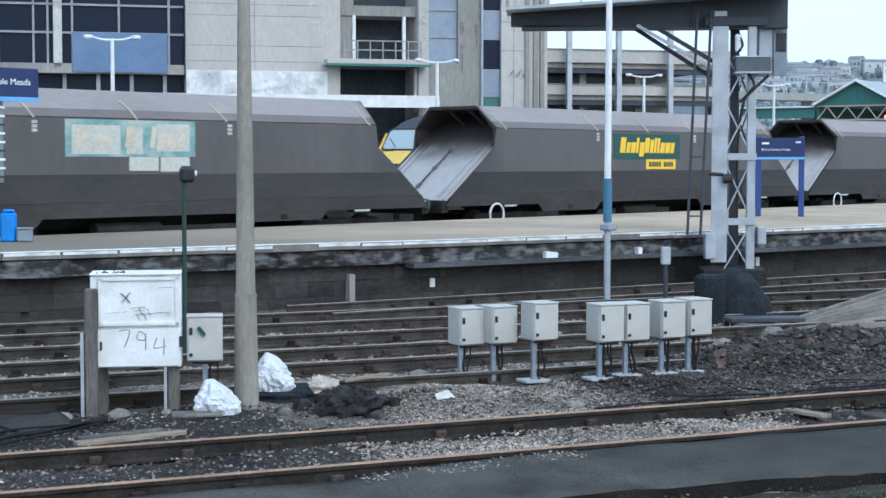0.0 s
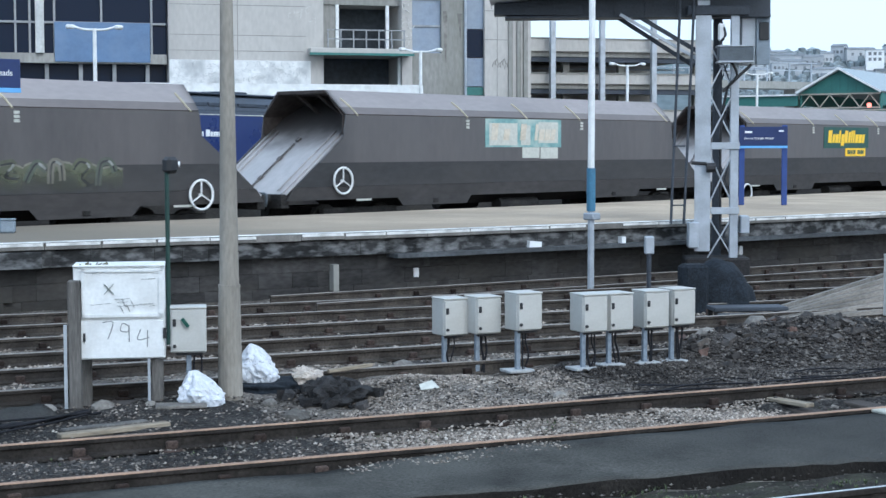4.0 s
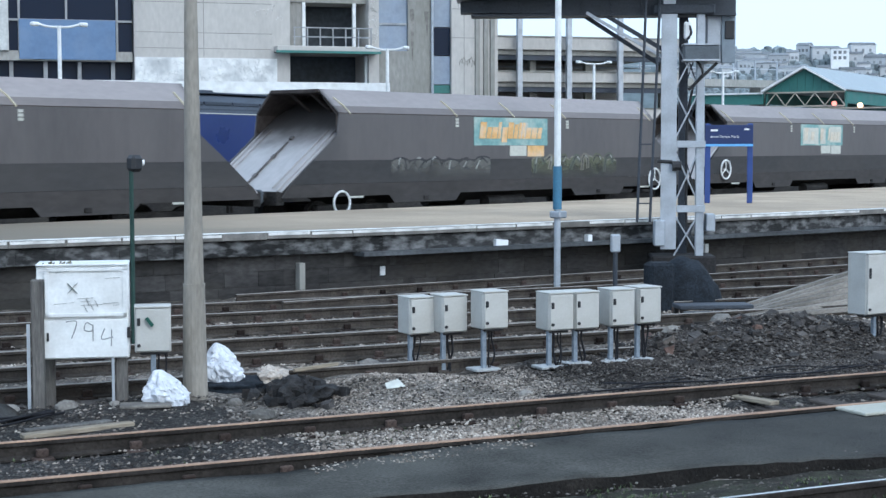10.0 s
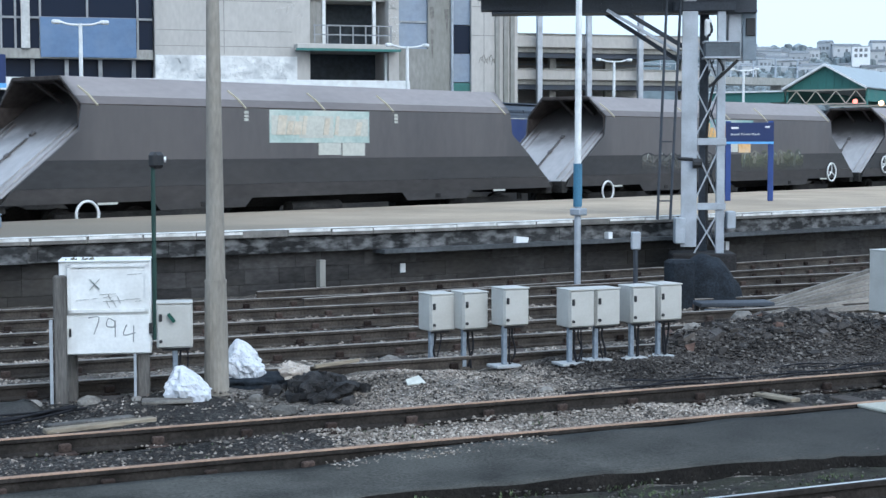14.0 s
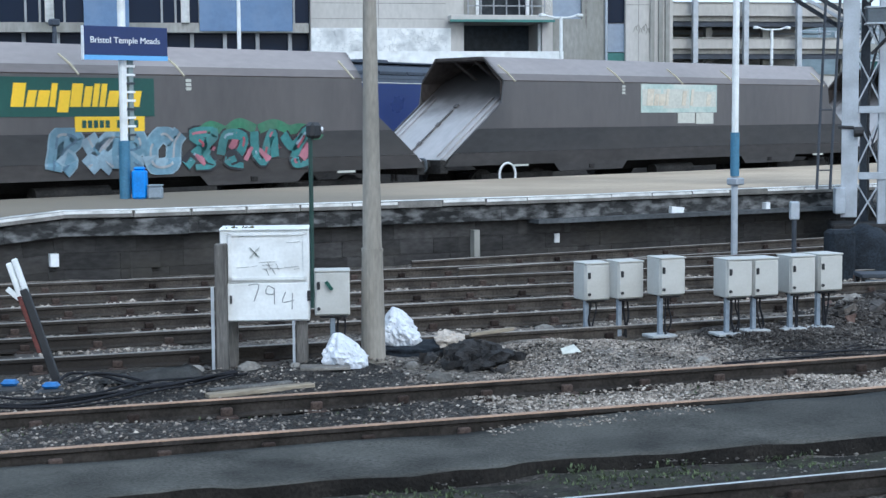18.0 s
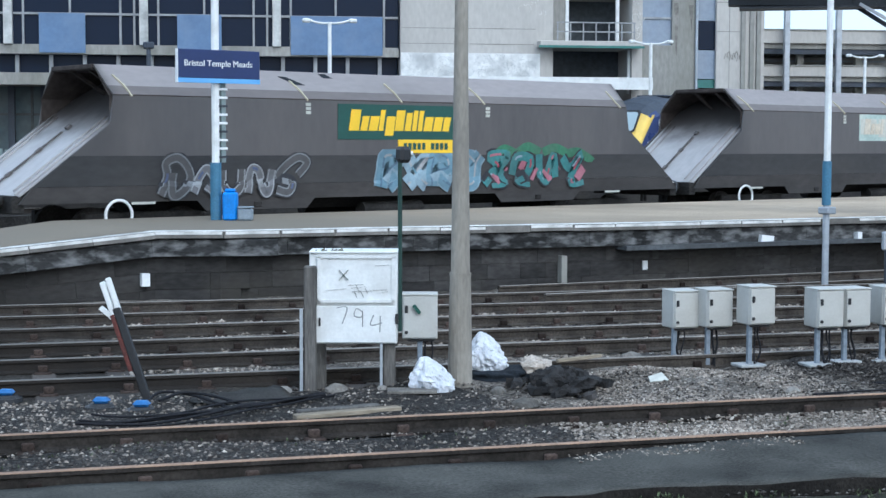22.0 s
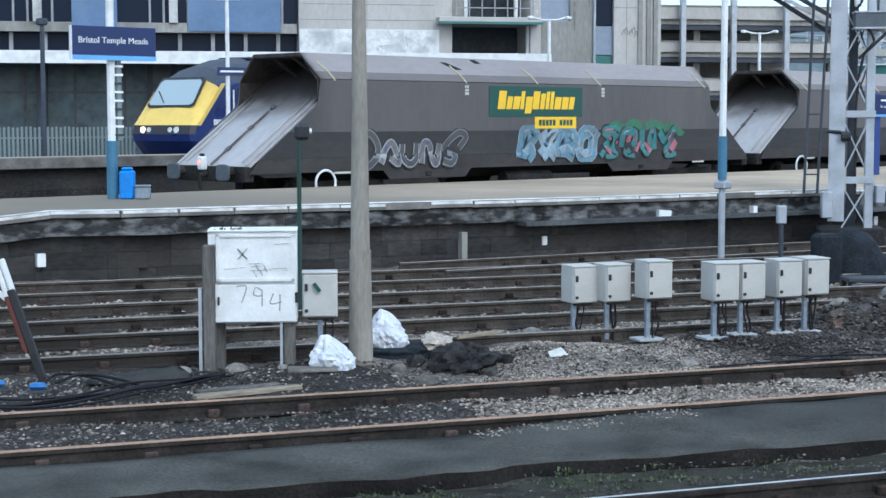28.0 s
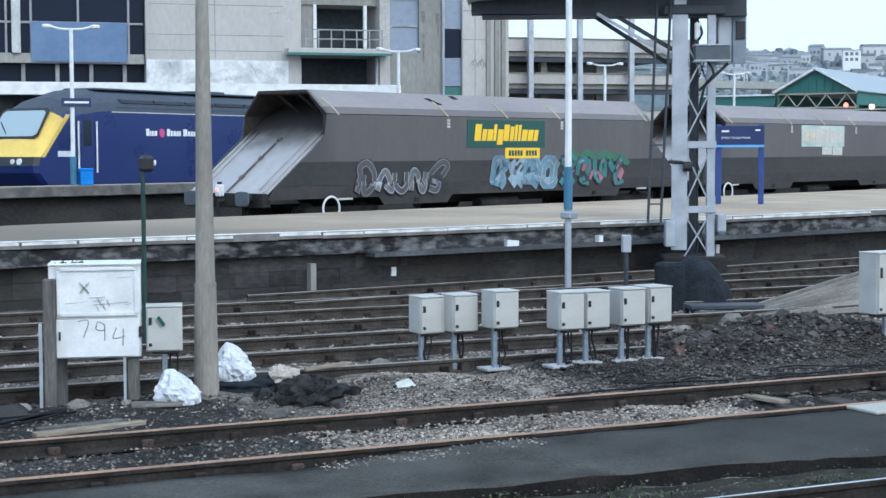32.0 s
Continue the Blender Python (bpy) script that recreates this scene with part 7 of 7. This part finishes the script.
def lump(name, p, size, seed, material, label, category, rough=0.35, detail=3):
    """An irregular crumpled or broken mass resting on the ground."""
    bm = bmesh.new()
    bmesh.ops.create_icosphere(bm, subdivisions=detail, radius=1)
    o = Vector((seed * 3.1, seed * 1.7, seed))
    for v in bm.verts:
        n = noise.noise(v.co * 1.4 + o) * rough + noise.noise(v.co * 3.5 + o) * rough * 0.55 + abs(noise.noise(v.co * 7 + o)) * rough * 0.25
        v.co *= 1 + n
        v.co.z = max(v.co.z, -0.55)
        v.co = Vector((v.co.x * size[0], v.co.y * size[1], (v.co.z + 0.55) * size[2]))
    for f in bm.faces:
        f.smooth = material is BAG or material is TARP
    return solid(name, bm, material, pose(p[0], p[1], p[2], rz=seed * 40), label, category)


def chunk(p, size, seed, material, name="rubble_lump", label="broken rubble lump on the spoil heap"):
    """An angular broken lump."""
    r = random.Random(seed)
    bm = bmesh.new()
    for x in (-1, 1):
        for y in (-1, 1):
            for z in (-1, 1):
                bm.verts.new((x * size * r.uniform(0.5, 1.4), y * size * r.uniform(0.4, 1.1), z * size * r.uniform(0.3, 0.8)))
    bmesh.ops.convex_hull(bm, input=bm.verts[:])
    return solid(name, bm, material, pose(*p, r.uniform(-25, 25), r.uniform(-25, 25), r.uniform(0, 360)), label, "rubble")


def bag(p, size, seed, lean, label):
    """A knotted sack: a sagging crumpled body drawn up to a peak."""
    bm = bmesh.new()
    bmesh.ops.create_icosphere(bm, subdivisions=5, radius=1)
    o = Vector((seed * 3.1, seed * 1.7, seed))
    for v in bm.verts:
        a, z = math.atan2(v.co.y, v.co.x), v.co.z
        r = 1 + 0.25 * noise.noise(v.co * 1.6 + o) + 0.22 * (0.4 - abs(noise.noise(v.co * 2.6 + o * 2))) + 0.26 * (0.35 - abs(noise.noise(v.co * 4.5 + o))) + 0.1 * (0.35 - abs(noise.noise(v.co * 10 + o)))
        fold = 0.1 * math.sin(a * 6 + seed + 3 * noise.noise(v.co * 1.5 + o)) * max(z + 0.2, 0)
        r *= 1 + fold - 0.26 * max(z, 0) ** 1.3
        h = max(z, -0.5) * (1 + 0.2 * noise.noise(v.co * 2 + o)) + 0.5 + 0.3 * max(z - 0.6, 0)
        v.co = Vector((v.co.x * r * size[0] + lean * h * size[2], v.co.y * r * size[1], h * size[2]))
    return solid("plastic_bag", bm, BAG, pose(p[0], p[1], p[2], rz=-45), label, "bag")


bag((9.9, 11.74, -0.18), (0.2, 0.16, 0.235), 5, -0.2, "crumpled white plastic sack leaning on the pole")
bag((11.05, 12.2, -0.14), (0.21, 0.19, 0.26), 9, -0.15, "full white plastic sack on dark sheeting")
solid("flat_plate", B((-0.24, 0.24, -0.12, 0.12, 0, 0.03), bev=0.006), PALESTONE, pose(9.62, 11.74, -0.12, rz=-38), "flat grey plate below the small junction box", "plate")
lump("dark_sheeting", (11.05, 12.1, -0.2), (0.34, 0.26, 0.11), 3, TARP, "crumpled black sheeting under the sack", "sheeting", 0.45, 4)
lump("rag", (11.4, 11.86, -0.1), (0.17, 0.1, 0.1), 4, RAG, "pale pinkish crumpled rag on the heap", "rag", 0.5, 4)
lump("black_sheeting", (10.95, 11.02, -0.2), (0.42, 0.3, 0.16), 14, BLACKCLOD, "torn black sheeting under a heap of clods", "sheeting", 0.5, 4)
for i in range(110):
    r = random.Random(i)
    x, y = 10.93 + r.gauss(0, 0.2), 11.02 + r.gauss(0, 0.17)
    up = 0.13 * math.exp(-((x - 10.93) ** 2 + (y - 11.02) ** 2) / 0.06)
    chunk((x, y, ground_z(x, y) + up + 0.02), r.uniform(0.02, 0.075), 200 + i, BLACKCLOD if i % 4 else DARKCLOD, "black_clod", "black earthy clod in a heap")
for i, (x, y, s) in enumerate(((13.24, 12.2, 0.1), (10.05, 10.6, 0.1), (9.15, 12.35, 0.1), (9.5, 12.05, 0.07), (8.7, 12.6, 0.09), (12.58, 9.45, 0.06), (11.55, 11.9, 0.08), (11.4, 10.85, 0.06), (10.4, 11.35, 0.07), (9.9, 12.0, 0.06), (16.2, 10.0, 0.09), (18.0, 9.4, 0.1), (17.2, 9.9, 0.13), (17.7, 9.7, 0.08))):
    lump("stone_block", (x, y, ground_z(x, y) - 0.02), (s * 1.3, s, s * 0.8), 30 + i, PALESTONE, "loose stone on the ballast", "stone", 0.3, 2)
RUBBLE = mat("broken_concrete", (0.095, 0.084, 0.075), 0.9, var=0.35, scale=6, fine=40, bump=0.5, objrand=0.5, spec=0.2)
BRICKRED = mat("broken_brick", (0.12, 0.08, 0.066), 0.9, var=0.35, scale=6, fine=40, bump=0.5, objrand=0.4, spec=0.2)


rr = random.Random(12)
for i in range(230):
    x = 17.3 + rr.gauss(0, 0.95)
    y = 9.45 - (x - 17.0) * 0.42 + rr.gauss(0, 0.5)
    s = rr.uniform(0.02, 0.08)
    chunk((x, y, ground_z(x, y) + s * 0.3), s, 60 + i, rr.choice((RUBBLE, DARKCLOD, DARKCLOD, BRICKRED if i % 5 == 0 else DARKCLOD)))
solid("paper_scrap", plate([(0, 0, 0), (0.2, -0.02, 0.01), (0.19, 0.12, 0.07), (0.03, 0.1, 0.04)], 0.01), FADEDWHITE, pose(11.72, 10.55, ground_z(11.72, 10.55) + 0.015, rz=-20), "creased cream sheet of board on the gravel", "paper")


PALESLAB = mat("pale_slab", (0.42, 0.41, 0.35), 0.9, var=0.15, scale=3, fine=30, bump=0.3, dirt=(0.25, 0.25, 0.2), dirt_amount=0.4, dirt_scale=3)
OLDWOOD = mat("old_pale_wood", (0.26, 0.22, 0.165), 0.9, var=0.35, scale=5, fine=60, bump=0.4, stretch=(0.12, 1, 1), spec=0.2)


def lay(name, a, b, w, h, material, label, category):
    v = Vector(b) - Vector(a)
    m = pose(*((Vector(a) + Vector(b)) / 2), ry=-math.degrees(math.atan2(v.z, v.xy.length)), rz=math.degrees(math.atan2(v.y, v.x)))
    return solid(name, B((-v.length / 2, v.length / 2, -w / 2, w / 2, 0, h), bev=0.008), material, m, label, category)


lay("timber_plank", (7.93, 11.31, -0.14), (8.9, 11.04, -0.13), 0.11, 0.045, OLDWOOD, "weathered pale timber plank beside the siding", "plank")
lay("timber_plank", (8.1, 11.5, -0.15), (8.85, 11.28, -0.14), 0.12, 0.05, WEATHERWOOD, "split grey timber plank beside the siding", "plank")
lay("timber_batten", (13.7, 7.72, -0.14), (13.53, 7.2, -0.13), 0.12, 0.04, OLDWOOD, "pale split timber between the siding rails", "plank")
lay("timber_batten", (11.45, 11.6, 0.02), (11.95, 11.45, 0.05), 0.05, 0.04, OLDWOOD, "broken pale batten on the heap", "plank")
lay("concrete_slab", (13.0, 6.18, -0.03), (15.2, 5.2, -0.03), 0.4, 0.03, PALESLAB, "pale concrete slab beside the walkway", "slab")


# boarded crossing ramp
def build_ramp():
    r = thing("boarded_ramp", Matrix(), "grey boarded ramp sloping up from the ballast", "ramp")
    n0, n1 = Vector((19.75, 11.1, -0.13)), Vector((25.6, 9.2, -0.13))
    f0, f1 = Vector((20.5, 11.4, -0.02)), Vector((26.8, 9.15, 1.26))
    for i in range(6):
        u, v = i / 6, (i + 0.97) / 6
        part("ramp_board", plate([n0.lerp(f0, u), n1.lerp(f1, u), n1.lerp(f1, v), n0.lerp(f0, v)], 0.05), PLANK, r)
    part("edge_kerb", bar(bmesh.new(), f0 + Vector((0, 0.06, 0.02)), f1 + Vector((0, 0.06, 0.02)), 0.07, 0.07), PALESTONE, r, "pale edge kerb of the ramp")
    rings = []
    for i in range(7):
        a, b = n0.lerp(f0, i / 6) - Vector((0, 0, 0.07)), n1.lerp(f1, i / 6) - Vector((0, 0, 0.07))
        rings.append([a, b, Vector((b.x, b.y, -0.35)), Vector((a.x, a.y, -0.35))])
    part("ramp_fill", loft(rings), BALLAST, r)


build_ramp()
tb = thing("steel_trestle", pose(20.15, 11.75, -0.15, rz=-43), "low grey steel trestle at the foot of the ramp", "trestle")
part("deck", B((-0.55, 0.55, -0.2, 0.25, 0.14, 0.2), bev=0.01), GANTRY, tb)
part("front_plate", B((-0.5, 0.5, -0.22, -0.2, -0.01, 0.12), bev=0.004), BUFFERGREY, tb)
part("step_box", B((0.12, 0.42, -0.34, -0.225, -0.02, 0.1), bev=0.008), UNDER, tb)
for x in (-0.5, 0.5):
    for y in (-0.15, 0.2):
        part("leg", B((x - 0.03, x + 0.03, y - 0.03, y + 0.03, -0.02, 0.14)), UNDER, tb)

COVERBLUE = mat("dusty_blue_plastic", (0.025, 0.15, 0.42), 0.6, var=0.35, scale=6, fine=30, bump=0.1, dirt=(0.1, 0.12, 0.14), dirt_amount=0.6, dirt_scale=6)
# leaning point lever
lv = thing("point_lever", pose(7.4, 12.9, -0.15, rz=-40, ry=-18), "leaning red and white painted ground frame lever", "lever")
part("shaft", B((-0.035, 0.035, -0.04, 0.04, 0, 0.95), bev=0.008), BLACK, lv)
part("red_face", B((-0.075, -0.036, -0.045, 0.045, 0.35, 0.9), bev=0.005), REDRUST, lv, "red painted face")
part("grip", B((-0.075, -0.025, -0.03, 0.03, 0.86, 1.22), (-0.015, 0.035, -0.03, 0.03, 0.9, 1.24), bev=0.01), WHITEPAINT, lv, "white handles")
part("catch", bar(bmesh.new(), (-0.14, 0, 1.0), (-0.05, 0, 0.85), 0.05, 0.04), WHITEPAINT, lv)
for x, y in ((7.15, 12.6), (6.96, 13.0), (6.5, 14.0)):
    h = thing("cable_drum_cover", pose(x, y, -0.16, rz=-40), "bright blue plastic cover over a cable joint", "cover")
    part("cover", B((-0.08, 0.08, -0.06, 0.06, 0.05, 0.11), bev=0.03), COVERBLUE, h)
    part("base", R(((0, 0, -0.03), (0, 0, 0.03), 0.16, 0.15), ((0, 0, 0.03), (0, 0, 0.055), 0.12, 0.1), seg=18), BLACK, h)


bm = bmesh.new()
mesh_rows = []
for i in range(12):
    k = i / 11
    mesh_rows.append([bm.verts.new((i * 0.085 - 0.47, (j / 9 - 0.5) * (0.5 + 0.5 * k - 0.5 * max(k - 0.75, 0)) + 0.05 * math.sin(i * 1.7), 0.02 + 0.07 * k * math.sin(math.pi * j / 9) + 0.03 * noise.noise(Vector((i * 0.5, j * 0.5, 3))))) for j in range(10)])
for r0, r1 in zip(mesh_rows, mesh_rows[1:]):
    for j in range(9):
        bm.faces.new((r0[j], r1[j], r1[j + 1], r0[j + 1])).smooth = True
bmesh.ops.solidify(bm, geom=bm.faces[:], thickness=0.02)
solid("rubber_mat", bm, RUBBER, pose(8.12, 12.55, -0.14, rz=-16), "humped dark rubber mat on the cinder ground", "mat")
ORANGE = mat("orange_plastic", (0.75, 0.2, 0.04), 0.5, var=0.2, scale=4, fine=30, bump=0.05)


def cable(points, r, label, material=CABLE):
    """A trailing cable through points."""
    solid("lineside_cable", tube(points, r, 6, 6), material, Matrix(), label, "cable", "lineside cables")


cable([(18.7, 9.1, -0.1), (19.1, 8.76, -0.04), (19.6, 8.5, -0.03), (20.4, 8.2, -0.08)], 0.045, "orange plastic pipe beside the equipment case", ORANGE)
rc = random.Random(5)
for k in range(2):
    off = 13.5 + 0.14 * k
    cable([at(a, off + rc.uniform(-0.14, 0.14) + 0.12 * math.sin(a * 0.5 + k), -0.14 + rc.uniform(0, 0.04)) for a in np.arange(7.6, 16.5, 0.7)], 0.01, "black cable trailing along the cess")
BUNDLE = ((0.75, 13.6), (1.1, 13.52), (1.6, 13.68), (2.16, 14.08), (2.54, 14.25), (3.07, 14.5))
for k in range(5):
    cable([at(a + rc.uniform(-0.1, 0.1), c + 0.085 * (k - 2) * (1.6 - 0.22 * i) + rc.uniform(-0.05, 0.05), -0.11 + 0.012 * (k % 3) + rc.uniform(0, 0.03)) for i, (a, c) in enumerate(BUNDLE)], 0.014 if k % 2 else 0.011, "black cable bundle beside the lever")
for k in range(2):
    cable([at(1.4 + 0.1 * k, 14.55, -0.08), at(1.55 + 0.2 * k, 14.75 - 0.1 * k, -0.03), at(1.85 + 0.2 * k, 14.6 - 0.15 * k, -0.06), at(2.1 + 0.2 * k, 14.2 - 0.1 * k, -0.12)], 0.014, "black cable looping from a joint cover")
for k in range(3):
    cable([at(a, 13.85 + 0.13 * k + rc.uniform(-0.2, 0.2), -0.16 + rc.uniform(0, 0.05)) for a in np.arange(8.6, 14.5, 0.5)], 0.009, "thick dark cable along the foot of the spoil heap")


# weeds along the walkway edge
def build_weeds():
    rng = np.random.default_rng(9)
    V, F = [], []
    for k in range(5200):
        a = rng.uniform(-4, 16)
        c = edge_line(a) - 0.06 - abs(rng.normal(0, 0.42))
        if rng.random() < 0.15:
            c = rng.uniform(11.0, 13.2)
        if noise.noise(Vector((a * 1.3, c, 7))) < 0.05:
            continue
        p = at(a, c)
        p.z = ground_z(p.x, p.y) + 0.03
        for b in range(5):
            t, l = rng.uniform(0, 6.28), rng.uniform(0.008, 0.034)
            dx, dy = math.cos(t), math.sin(t)
            n = 3 * len(F)
            V += [(p.x - dy * 0.008, p.y + dx * 0.008, p.z), (p.x + dy * 0.008, p.y - dx * 0.008, p.z), (p.x + dx * l * 0.7, p.y + dy * l * 0.7, p.z + l)]
            F.append((n, n + 1, n + 2))
    me = bpy.data.meshes.new("weeds")
    me.from_pydata(V, [], F)
    me.materials.append(WEED)
    tagged(new("weeds", me), "low green weeds along the walkway edge", "weeds", kind="stuff")


build_weeds()


# ---- what moves ----
def motions():
    """The coal train rolls to the right and slows down."""
    run = [(0, 12.83), (1, 16.1), (2, 19.36), (3, 22.68), (4.5, 27.65), (6, 32.5), (7, 35.72), (8, 38.9), (9, 41.95), (10, 44.9), (11, 47.65), (12, 50.2), (13, 52.6), (14.5, 56.15), (16, 59.25), (17.5, 61.8), (19, 64.05), (20, 65.45), (21.5, 67.45), (23, 69.35), (24, 70.55), (26, 73.0), (28, 75.4), (29.5, 77.15), (31, 78.92), (32, 80.13)]
    for off, wg in WAGONS.items():
        walk(wg, [(t, pose(s + PITCH * off, 27.2, 0.25)) for t, s in run])


motions()
